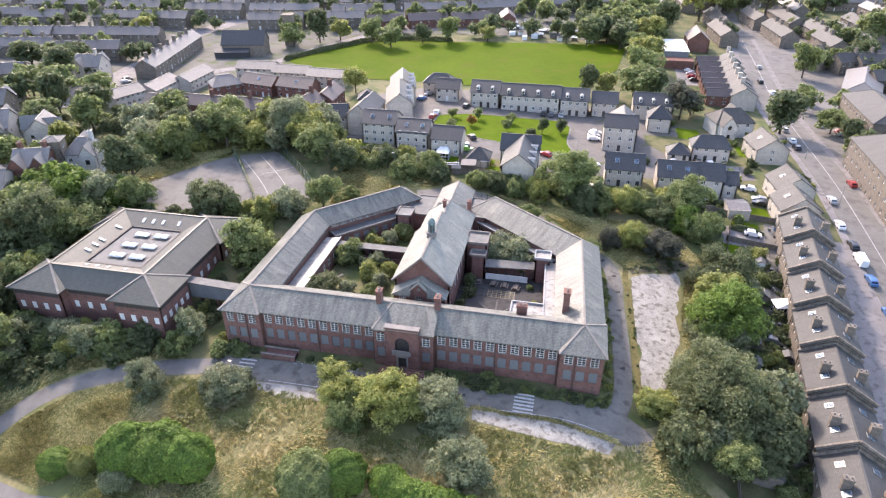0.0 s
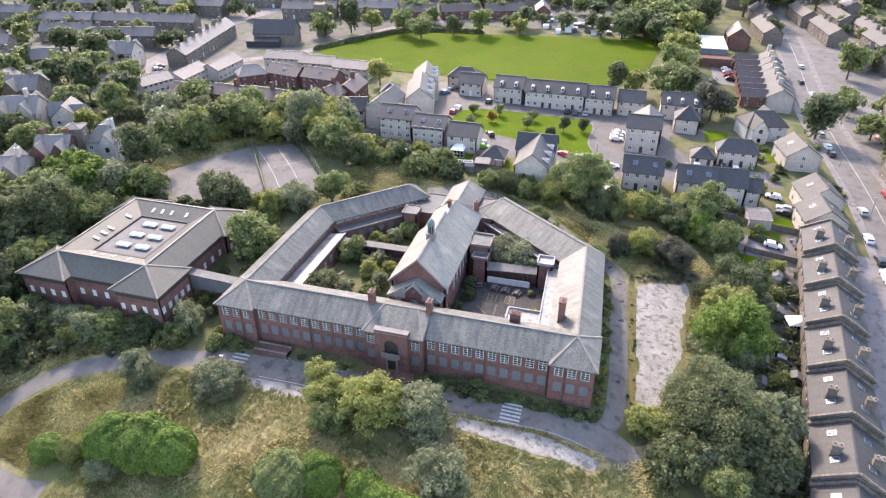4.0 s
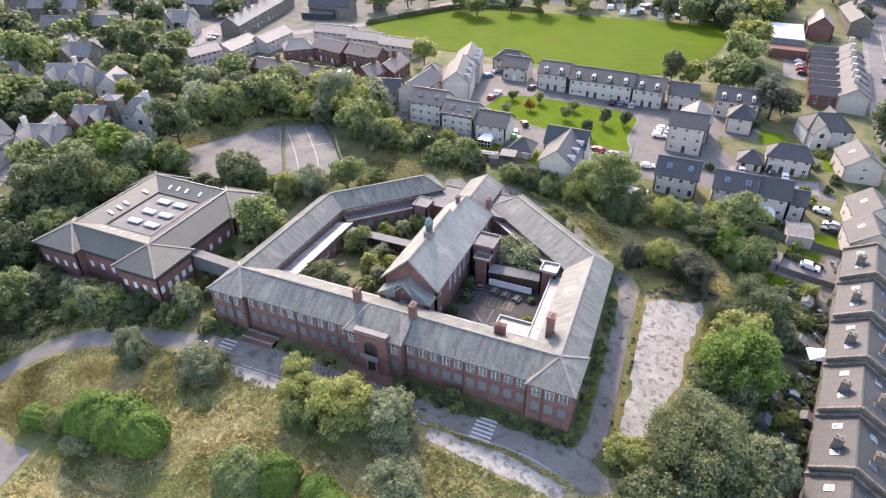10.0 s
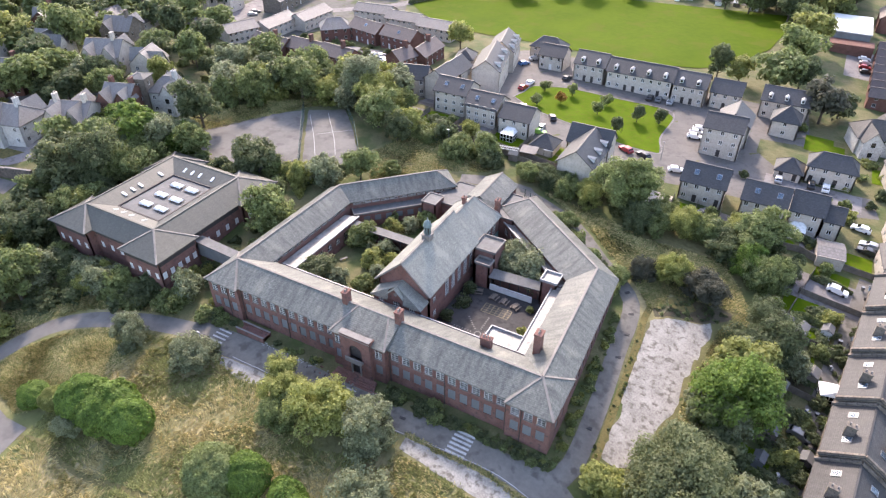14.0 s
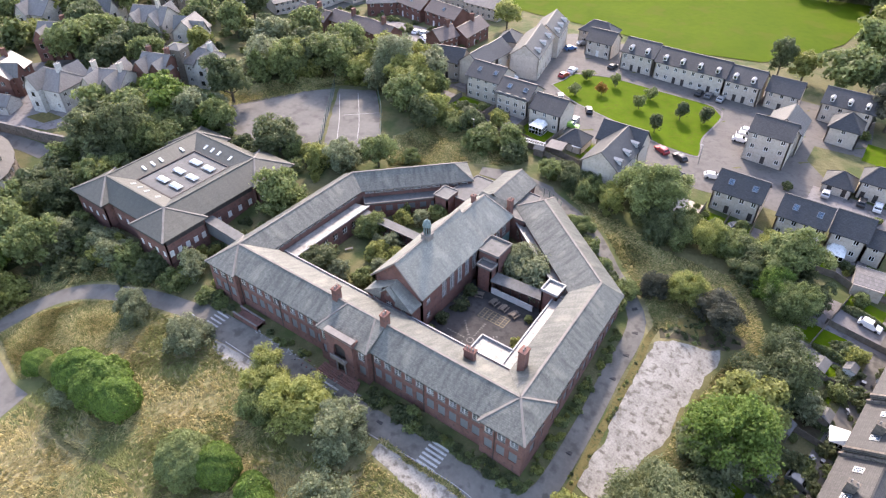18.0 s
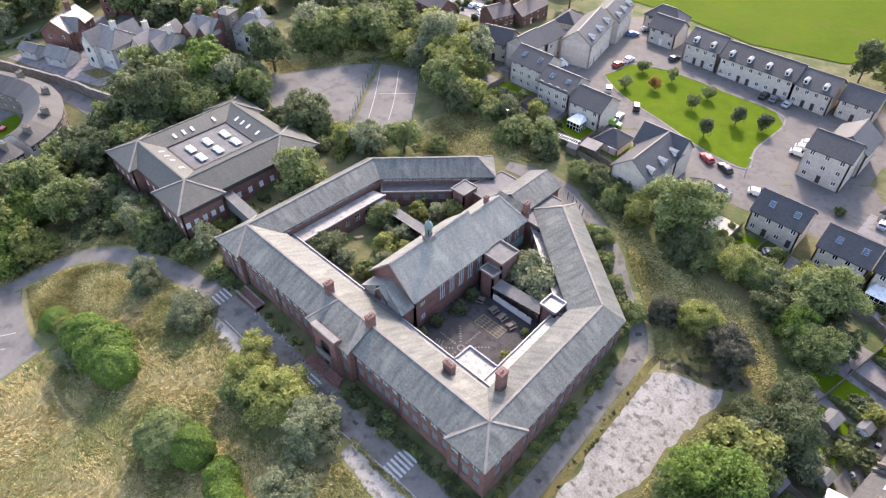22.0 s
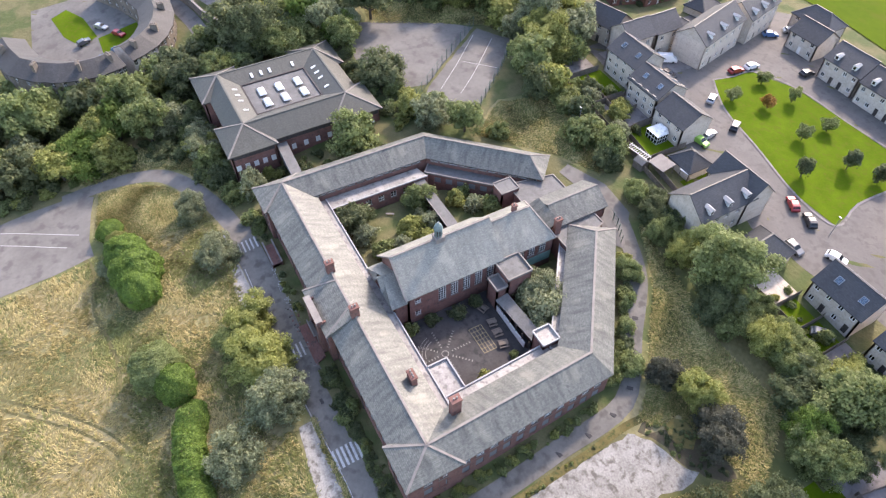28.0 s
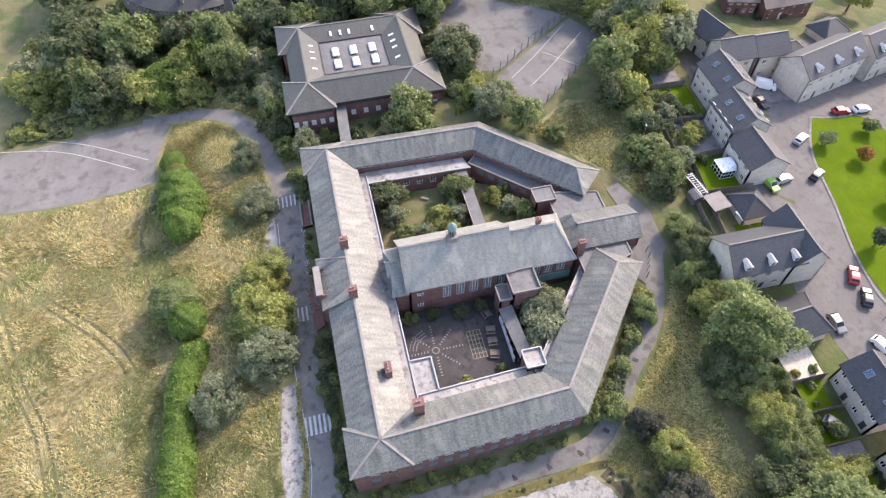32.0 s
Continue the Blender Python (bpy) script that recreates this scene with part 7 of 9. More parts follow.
for i, (x, y, r) in enumerate(((-143, 84, 6), (-148, 96, 6.4), (-126, 84, 6), (-136, 100, 6), (-122, 66, 5), (-170, 70, 8), (-160, 50, 8), (-150, 42, 8), (-138, 44, 6), (-59, 151, 5), (-165, 120, 7), (-174, 131, 7), (-150, 118, 6.5), (31.4, 168, 5), (38.4, 170, 5.4), (50.4, 168, 7.6), (57, 176, 6), (53.4, 196, 7.6), (70, 159, 5), (55.9, 214, 8), (52, 240, 6), (46, 246, 6), (30, 250, 6), (20, 252, 5),
                               (-20, 248, 5), (-40, 244, 6), (-52, 238, 5), (-66, 228, 6), (40, 260, 7), (60, 258, 8), (48, 275, 8), (70, 280, 8), (-115, 222, 7), (-105, 232, 7), (-96, 238, 6), (-78, 236, 6), (-190, 160, 7), (-175, 115, 6), (-205, 150, 8), (-195, 215, 6), (-140, 210, 5), (98.6, 146, 7.4), (117, 152, 5), (119, 140, 4.5),
                               (118, 128, 4.5), (115, 178, 5), (117, 190, 4), (126, 226, 7), (104, 290, 5), (95, 335, 12), (110, 360, 14), (140, 370, 14), (60, 320, 10), (30, 300, 8), (-260, 320, 12), (-180, 330, 12), (-100, 350, 12), (-10, 360, 12), (40, 390, 14), (-330, 250, 12), (176, 300, 9), (170, 190, 8), (-230, 100, 10), (-200, 90, 8), (-190, 60, 9), (-210, 30, 10), (-180, 20, 8), (150, 60, 8), (150, 20, 8))):
    plant(("tree", "tall")[i % 2], ("mid", "dark", "mid", "dark", "yellow")[i % 5], x, y, r, "in the town beyond")
tagged(new("hedge", mesh_of("hedge", hedge_skin(9, [(-109, 196), (-99.6, 212), (-87.6, 229), (-78.6, 239.4), (-62, 244.4), (-38, 246)], 1.2, 2.2, 9000, .3), LEAF["dark"], weld=False)),
       "dark clipped hedge along the playing field", "hedge")
plant("tree", "copper", 65, 150.5, 7.2, "behind the new houses")
E1 = [(2.5, 70, 3.4), (8.3, 69.5, 4), (13.2, 68.5, 4), (19.5, 68.4, 4.4), (27.3, 70, 7.8), (31.8, 65.5, 5.2), (36.8, 66.5, 4.8), (41.4, 68, 4.8), (45.6, 68.4, 4.4), (51.1, 66.5, 5.6), (57.9, 70.5, 6.5), (53.1, 74, 4.4), (59.5, 60.5, 5), (64, 66, 4), (24, 75, 4)]
for i, (x, y, r) in enumerate(E1):
    plant("tree" if r > 6 else "bush", ("mid", "dark", "mid", "yellow")[i % 4] if r < 7 else "mid", x, y, r, "in the hedge behind the school")
for x, y, r, l in ((33.6, 44.6, 2.8, "mid"), (37.8, 47.4, 3.7, "copper"), (43.4, 50.6, 4.3, "yellow"), (50.6, 49.4, 4.8, "copper"), (57.4, 61.5, 4.4, "bright"), (62, 60.6, 4.6, "mid"), (63.4, 40.6, 6.6, "dark"), (63, 49, 4.4, "dark"), (17.5, 56.8, 3.2, "mid"), (33, 40.6, 2.2, "mid"), (22.5, 52.2, 2, "mid"), (26.5, 48.6, 2, "mid"), (69, 40, 3.6, "grey")):
    plant("round" if r > 4 else "bush", l, x, y, r, "on the grass beside the path")
plant("round", "yellow", 61.8, 32, 6.4, "on the bank above the gardens")
plant("round", "fresh", 60.6, 22, 8.2, "on the bank above the gardens")
plant("willow", "olive", 57.6, 2.6, 9.1, "on the bank above the gardens")
plant("bush", "dark", 60, 13.4, 5.6, "on the bank above the gardens")
plant("willow", "grey", 66, 4, 6, "on the bank above the gardens")
plant("bush", "yellow", 46.2, -1.5, 4.2, "at the corner of the slab")
plant("bush", "olive", 49.5, -8, 5.4, "at the corner of the slab")
plant("bush", "grey", 40, -32, 5, "in the dry meadow")
plant("willow", "olive", 64, -4, 6.4, "on the bank above the gardens")
def thicket(poly, n, r0, r1, kinds, leaves, where, seed):
    """Plants strewn inside an outline."""
    rng = random.Random(seed)
    xs, ys = [p[0] for p in poly], [p[1] for p in poly]
    k = 0
    while k < n:
        x, y = rng.uniform(min(xs), max(xs)), rng.uniform(min(ys), max(ys))
        odd = False
        for (ax, ay), (bx, by) in zip(poly, poly[1:] + poly[:1]):
            if (ay > y) != (by > y) and x < (bx - ax) * (y - ay) / (by - ay) + ax:
                odd = not odd
        if odd:
            k += 1
            plant(rng.choice(kinds), rng.choice(leaves), x, y, rng.uniform(r0, r1), where)


def scrub(name, poly, n, r0, r1, leaves, label, seed, fine=900):
    """Low weeds and small bushes too many to count, one mesh for each leaf colour."""
    base = [crown(seed * 5 + i, 5, .86, fine, .62, 9, 0, 2.4) for i in range(3)]
    base = [np.array(v) + np.array([0, 0, 2.4]) for v, f in base]
    xs, ys = [p[0] for p in poly], [p[1] for p in poly]
    for j, leaf in enumerate(leaves):
        rng = random.Random(seed * 10 + j)
        vs, k = [], 0
        while k < max(1, n // len(leaves)):
            x, y = rng.uniform(min(xs), max(xs)), rng.uniform(min(ys), max(ys))
            odd = False
            for (ax, ay), (bx, by) in zip(poly, poly[1:] + poly[:1]):
                if (ay > y) != (by > y) and x < (bx - ax) * (y - ay) / (by - ay) + ax:
                    odd = not odd
            if odd:
                k += 1
                q, a = rng.uniform(r0, r1) / 5, rng.uniform(0, 6.28)
                c, s = math.cos(a) * q, math.sin(a) * q
                b = base[k % 3]
                vs.append(np.stack([x + b[:, 0] * c - b[:, 1] * s * 1.2, y + b[:, 0] * s + b[:, 1] * c * 1.2, ground(x, y) - .05 + b[:, 2] * q * rng.uniform(.7, 1.1)], 1))
        v = np.concatenate(vs)
        tagged(new(name, mesh_of(name, ([tuple(t) for t in v.tolist()], [(3 * i, 3 * i + 1, 3 * i + 2) for i in range(len(v) // 3)]), LEAF[leaf], weld=False)), label, "scrub", kind="stuff")


def far_wood(name, polys, seed, leaf, label):
    """Distant trees too many to count, as one mesh of small crowns."""
    rng = np.random.default_rng(seed)
    base = [crown(seed * 7 + i, 5, 1.1, 560, .70, 10) for i in range(4)]
    base = [(np.array(v), f) for v, f in base]
    vs, fs, k = [], [], 0
    for poly, n, r0, r1 in polys:
        p = np.array(poly, float)
        lo, hi = p.min(0), p.max(0)
        made = 0
        while made < n:
            x, y = rng.uniform(lo, hi)
            odd = False
            for (ax, ay), (bx, by) in zip(poly, poly[1:] + poly[:1]):
                if (ay > y) != (by > y) and x < (bx - ax) * (y - ay) / (by - ay) + ax:
                    odd = not odd
            if not odd:
                continue
            made += 1
            r = rng.uniform(r0, r1)
            a = rng.uniform(0, 6.283)
            v, f = base[made % 4]
            q = v * (r / 5)
            q = np.stack([q[:, 0] * math.cos(a) - q[:, 1] * math.sin(a) + x, q[:, 0] * math.sin(a) + q[:, 1] * math.cos(a) + y, q[:, 2] + ground(x, y) + r * .95], 1)
            vs += [tuple(t) for t in q.tolist()]
            fs += [tuple(i + k for i in t) for t in f]
            k += len(v)
    return tagged(new(name, mesh_of(name, (vs, fs), LEAF[leaf], weld=False)), label, "trees", kind="stuff")


TOWN = [([(-168, 28), (-260, 10), (-270, 130), (-172, 112)], 55, 3, 6), ([(-320, 120), (-160, 105), (-165, 200), (-180, 330), (-330, 330)], 70, 3, 5.5), ([(140, 190), (180, 170), (200, 340), (140, 340)], 26, 3, 6), ([(-140, 245), (60, 262), (90, 400), (-150, 390)], 60, 3.5, 7), ([(28, 248), (66, 254), (70, 300), (40, 310)], 26, 5, 8), ([(110, 40), (180, 40), (180, 170), (112, 175)], 20, 3, 6), ([(-90, 380), (300, 340), (320, 520), (-90, 520)], 60, 4, 8)]
far_wood("far_trees", TOWN, 3, "mid", "green trees scattered through the far town")
far_wood("far_trees", TOWN, 8, "dark", "dark green trees scattered through the far town")
green = ("mid", "mid", "dark", "yellow", "grey")
thicket([(-104, -72), (-80, -72), (-80, -46), (-74, -34), (-73, -14), (-84, -4), (-100, -2)], 34, 3.5, 6.5, ("bush", "tree"), green, "in the western wood", 1)
thicket([(-104, 0), (-84, -2), (-84, 36), (-78, 40), (-92, 47), (-106, 42)], 30, 3, 5.5, ("bush", "tree"), green, "in the western wood", 2)
thicket([(-82, -4), (-49, -3.5), (-43, -1), (-45, -3.4), (-56, -6), (-64, -8.5), (-74, -9)], 20, 2, 3.2, ("bush",), green, "beside the annex", 3)
thicket([(-104, 64), (-94, 62), (-76, 82), (-56, 89), (-44, 82), (-46, 92), (-60, 100), (-90, 100), (-104, 92)], 34, 3.5, 6, ("bush", "tree", "round"), green, "in the belt north of the school", 4)
thicket([(-26, 71), (-11, 76), (-10, 81), (-34, 88), (-37, 80)], 13, 1.6, 3.4, ("bush",), green, "on the scrubby bank", 5)
thicket([(0, 70), (24, 70), (34, 67), (50, 68), (60, 61), (62, 72), (48, 74), (30, 74), (10, 76)], 30, 2.2, 3.8, ("bush",), ("mid", "dark", "mid"), "in the hedge behind the school", 6)
thicket([(46, -8), (60, -14), (60, 6), (62, 26), (66, 44), (60, 40), (55.5, 20), (53, 2)], 20, 2.5, 4.6, ("bush", "tree"), ("mid", "grey", "dark"), "on the bank above the gardens", 7)
scrub("scrub", [(63, -14), (73, -12), (80, 58), (71, 60)], 80, .9, 1.9, ("dark", "mid", "olive", "dark"), "low weeds and small bushes " + "in a back garden", 8)
thicket([(-150, 28), (-106, 26), (-102, 60), (-112, 92), (-150, 95)], 34, 3, 5, ("tree", "round", "bush"), green, "in a villa garden", 9)
thicket([(-58, 41), (-46, 40), (-36, 50), (-40, 52), (-50, 46)], 8, 2, 3.4, ("bush",), ("mid", "yellow"), "below the ball court", 14)
scrub("scrub", [(64, 74), (98, 74), (98, 140), (72, 140)], 26, 1, 2, ("dark", "mid", "yellow"), "low weeds and small bushes " + "in a back garden", 15)
thicket([(-210, -26), (-184, -14), (-176, 6), (-172, 24), (-176, 44), (-210, 50)], 17, 4, 6.5, ("tree", "round", "bush"), green, "beside the road behind the villas", 61)
thicket([(-164, 34), (-150, 44), (-132, 56), (-124, 66), (-150, 62), (-166, 48)], 9, 4, 6, ("tree", "round"), green, "in a villa garden", 62)
scrub("scrub", [(-176, -2), (-173.5, -4), (-168, 8), (-166, 18), (-168, 20), (-170, 8)], 26, 1, 2, ("dark", "mid"), "hedge beside the road behind the villas", 63)
scrub("scrub", [(-165, 26), (-108, 24), (-104, 60), (-114, 96), (-165, 100)], 60, 1.2, 2.8, ("mid", "dark", "yellow"), "shrubs and hedges of the villa gardens", 31)
scrub("scrub", [(34, 76), (74, 76), (74, 82.5), (34, 82.5)], 26, .5, 1.1, ("mid", "dark", "yellow"), "small shrubs of the new houses' gardens", 32)
scrub("scrub", [(-130, 118), (-60, 118), (-60, 136), (-126, 136)], 60, .8, 1.8, ("mid", "dark"), "garden shrubs of the brick rows", 33)
scrub("scrub", [(62, -14), (73, -12), (80, 58), (70, 60)], 60, .5, 1.2, ("mid", "dark", "olive"), "overgrown hedges in the back gardens", 34)
# courtyards
for x, y, r, k, l, z in ((-21.6, 15.4, 4.2, "round", "olive", 2.3), (-20.8, 30.5, 3.8, "round", "mid", 2.3), (-16.4, 16.4, 3.0, "bush", "grey", 2.3), (-14.6, 25.6, 3.0, "bush", "yellow", 2.3), (-13.8, 29.6, 2.8, "bush", "grey", 2.3), (-12, 18, 2.6, "bush", "mid", 2.3), (-11, 22, 2.4, "bush", "grey", 2.3), (-10.5, 27, 2.4, "bush", "yellow", 2.3), (-17, 28.5, 1.8, "bush", "grey", 2.3),
                         (-17.2, 37.6, 2.4, "bush", "yellow", 2.6), (-14, 40.6, 2.6, "bush", "grey", 2.6), (-11, 43, 2.6, "round", "mid", 2.6), (-18.5, 40, 2, "bush", "mid", 2.6),
                         (13.2, 40.2, 5.2, "bush", "grey", 2.4), (17.6, 37.8, 5.0, "bush", "grey", 2.2), (19.6, 35.2, 3.0, "bush", "grey", 1.8), (11, 36.6, 3.0, "bush", "grey", 2), (8, 24, 1.9, "bush", "dark", 1.4), (7.4, 19, 1.7, "bush", "dark", 1.4), (7.3, 14.4, 1.6, "bush", "mid", 1.4), (22.6, 21.5, 1.4, "bush", "yellow", 1.4), (20.8, 28.6, 1.0, "bush", "mid", 1.4), (7.6, 28, 1.8, "bush", "dark", 1.4)):
    plant(k, l, x, y, r, "in the courtyard", z=z)
# shrubs and weeds against the front and sides of the school
wallside = "against the school wall"
scrub("scrub", [(-37.5, -3.6), (-29.5, -3.4), (-29.5, -1.4), (-37.5, -1.4)], 9, .9, 2.0, ("dark", "mid", "mid"), "low weeds and small bushes " + wallside, 21)
scrub("scrub", [(-19, -2.8), (-6.5, -2.6), (-6.5, -1.2), (-19, -1.2)], 9, .5, 1.3, ("mid", "yellow", "dark"), "low weeds and small bushes " + wallside, 22)
scrub("scrub", [(6.5, -3.4), (17.5, -3.6), (17.5, -1.2), (6.5, -1.2)], 14, .8, 1.7, ("dark", "mid"), "low weeds and small bushes " + wallside, 23)
scrub("scrub", [(18, -2.6), (36.5, -3.2), (37, -1.2), (18, -1.2)], 18, .4, 1.1, ("mid", "yellow", "mid", "dark"), "low weeds and small bushes " + wallside, 24)
scrub("scrub", [(36.2, -2), (38, -2), (38, 20), (37.4, 36), (36, 36), (36.2, 20)], 54, .35, .95, ("mid", "yellow", "mid"), "low weeds and small bushes " + wallside, 25)
scrub("scrub", [(36, 36), (37.4, 36), (30, 46.4), (21, 55), (13, 60), (12.6, 58.6), (20, 53), (29, 45)], 22, .7, 1.7, ("mid", "dark", "yellow", "mid"), "low weeds and small bushes " + wallside, 26)
scrub("scrub", [(42.1, 2), (43.4, 2), (43, 30), (42, 37), (41.6, 30)], 24, .15, .4, ("yellow", "olive", "mid"), "low weeds and small bushes " + "on the mossy verge", 27)
scrub("scrub", [(-47.4, -1), (-37.5, -1), (-36.8, 8), (-36.4, 36), (-46, 40), (-47.6, 12)], 46, .8, 2.0, ("mid", "dark", "yellow"), "weeds and small bushes between the school and the annex", 41)
scrub("scrub", [(-84, 34), (-50, 36), (-36, 48), (-40, 54), (-56, 41), (-84, 40)], 40, .8, 2.2, ("mid", "dark"), "weeds and small bushes below the ball court", 42)
scrub("scrub", [(-80, -50), (-74, -38), (-72.6, -26), (-70, -17), (-60, -11), (-48, -6), (-60, -5), (-76, -10), (-82, -40)], 70, .9, 2.2, ("mid", "dark", "olive"), "undergrowth along the edge of the wood", 43)
scrub("scrub", [(6.4, -3.7), (18, -3.5), (36.6, -2.8), (36.8, -.8), (6.4, -.8)], 90, .35, .8, ("dark", "mid", "olive"), "low weeds and brambles against the school wall", 44)
scrub("scrub", [(-38, -4), (-29.6, -3.6), (-29.6, -.8), (-38, -.8)], 24, .4, .9, ("dark", "mid"), "low weeds and brambles against the school wall", 45)
scrub("scrub", [(-78, -74), (-70.5, -74), (-72, -60), (-73, -48), (-72.4, -40), (-76, -40), (-80, -56)], 46, 1.1, 2.2, ("mid", "olive", "yellow"), "bushes along the edge of the car park", 46)
# young trees on the green
for i, (x, y) in enumerate(((-12.9, 113.6), (-7, 119.5), (-6, 127), (5.3, 118), (5.8, 126), (17, 119.5), (23.1, 122.4), (14, 108), (-15, 126))):
    plant("tall", "autumn" if i == 1 else ("dark" if i in (5, 6, 7) else "mid"), x, y, 2.3 if i in (5, 6, 7) else 1.9, "on the green", group="young trees")
for i, (x, y) in enumerate(((30, 78), (46, 79), (52, 79), (67, 81), (72, 72), (74, 56), (72, 30), (73, 47), (70, 20), (68, 8), (66, -12), (84, 122), (80, 104), (74, 100), (86, 140), (50, 103), (61, 142), (-22, 86), (-14, 84), (-28, 87))):
    plant("bush", ("dark", "mid", "yellow")[i % 3], x, y, 1.5 + (i % 3) * .5, "in a back garden")


# ---- cars ----
def car_paint(name, c, metal=0.2):
    m = bpy.data.materials.new(name)
    m.use_nodes = True
    b = m.node_tree.nodes["Principled BSDF"]
    b.inputs["Base Color"].default_value = (*c, 1)
    b.inputs["Metallic"].default_value, b.inputs["Roughness"].default_value, b.inputs["Coat Weight"].default_value = metal, 0.35, 0.6
    return m


PAINTS = {"white": car_paint("white_car_paint", (.75, .75, .75), 0), "silver": car_paint("silver_car_paint", (.42, .43, .44), .5), "black": car_paint("black_car_paint", (.02, .02, .022)),
          "red": car_paint("red_car_paint", (.32, .025, .03)), "blue": car_paint("blue_car_paint", (.05, .14, .32)), "grey": car_paint("grey_car_paint", (.12, .125, .13), .3), "green": car_paint("green_car_paint", (.22, .45, .08))}
TYRE = material("tyre_rubber", (0.015, 0.015, 0.015), (0.03, 0.03, 0.03), 4, 0.85)


def car_body(L, W, prof, tuck):
    """A shell swept across the car's width from its side outline, narrowing towards the roof."""
    n = len(prof)
    v = []
    for s in (-1, -.82, .82, 1):
        for x, z in prof:
            k = 1 - tuck * max(0, (z - .85))
            v.append((x, s * W / 2 * k, z if abs(s) < .9 else z - .06 * (z > .5)))
    f = [tuple(range(n)), tuple(range(4 * n - 1, 3 * n - 1, -1))]
    for r in range(3):
        f += [(r * n + i, (r + 1) * n + i, (r + 1) * n + (i + 1) % n, r * n + (i + 1) % n) for i in range(n)]
    return v, [q[::-1] for q in f]


CARS = {}


def car(kind, paint, x, y, ang, z=None):
    c, s = math.cos(radians(ang)), math.sin(radians(ang))
    zf, zb = ground(x + 1.3 * c, y + 1.3 * s), ground(x - 1.3 * c, y - 1.3 * s)
    m = Matrix.Translation((x, y, (zf + zb) / 2 + .1)) @ Matrix.Rotation(radians(ang), 4, 'Z') @ Matrix.Rotation(-math.atan2(zf - zb, 2.6), 4, 'Y')
    key = (kind, paint)
    if key in CARS:
        return copy_thing(CARS[key], m)
    if kind == "van":
        L, W = 5.2, 1.95
        prof = [(-2.6, .3), (-2.6, 2.05), (-2.45, 2.2), (1.2, 2.2), (1.75, 1.35), (2.5, 1.1), (2.6, .85), (2.6, .3)]
        glass = [(1.22, 2.02, .78, 1.95, 1.42, .86)]
        lab = f"{paint} panel van parked on the street"
    else:
        L, W = 4.3, 1.78
        prof = [(-2.15, .3), (-2.15, .85), (-1.95, 1.0), (-1.55, 1.42), (-.9, 1.5), (.25, 1.48), (.95, 1.0), (1.9, .86), (2.12, .68), (2.15, .3)]
        glass = []
        lab = f"{paint} hatchback car parked at the kerb"
    t = thing("van" if kind == "van" else "car", lab, "van" if kind == "van" else "car", m, "parked vehicles")
    part("body", car_body(L, W, prof, .16), PAINTS[paint], t)
    if kind == "van":
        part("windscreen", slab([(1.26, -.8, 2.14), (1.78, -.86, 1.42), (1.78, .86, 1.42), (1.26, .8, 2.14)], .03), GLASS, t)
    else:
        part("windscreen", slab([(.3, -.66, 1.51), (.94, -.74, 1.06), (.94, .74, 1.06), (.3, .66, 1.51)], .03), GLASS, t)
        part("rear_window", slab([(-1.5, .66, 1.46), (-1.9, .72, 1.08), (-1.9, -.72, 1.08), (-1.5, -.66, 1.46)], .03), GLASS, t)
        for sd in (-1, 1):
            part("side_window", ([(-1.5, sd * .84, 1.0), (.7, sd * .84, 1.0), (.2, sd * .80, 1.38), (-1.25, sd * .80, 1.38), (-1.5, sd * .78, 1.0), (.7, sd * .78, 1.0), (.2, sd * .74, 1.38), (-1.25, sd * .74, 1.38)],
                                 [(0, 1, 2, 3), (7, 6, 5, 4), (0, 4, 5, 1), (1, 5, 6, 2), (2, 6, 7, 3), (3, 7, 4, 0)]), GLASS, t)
    for wx in (-L * .31, L * .31):
        for sd in (-1, 1):
            w = part("wheel", kept(("wheel",), lambda: turned(lathe([(.2, -.11), (.31, -.11), (.33, 0), (.31, .11), (.2, .11)], 14), Matrix.Rotation(radians(90), 4, 'X')), TYRE), None, t, at=Matrix.Translation((wx, sd * (W / 2 - .1), .33)))
    CARS[key] = t
    return t


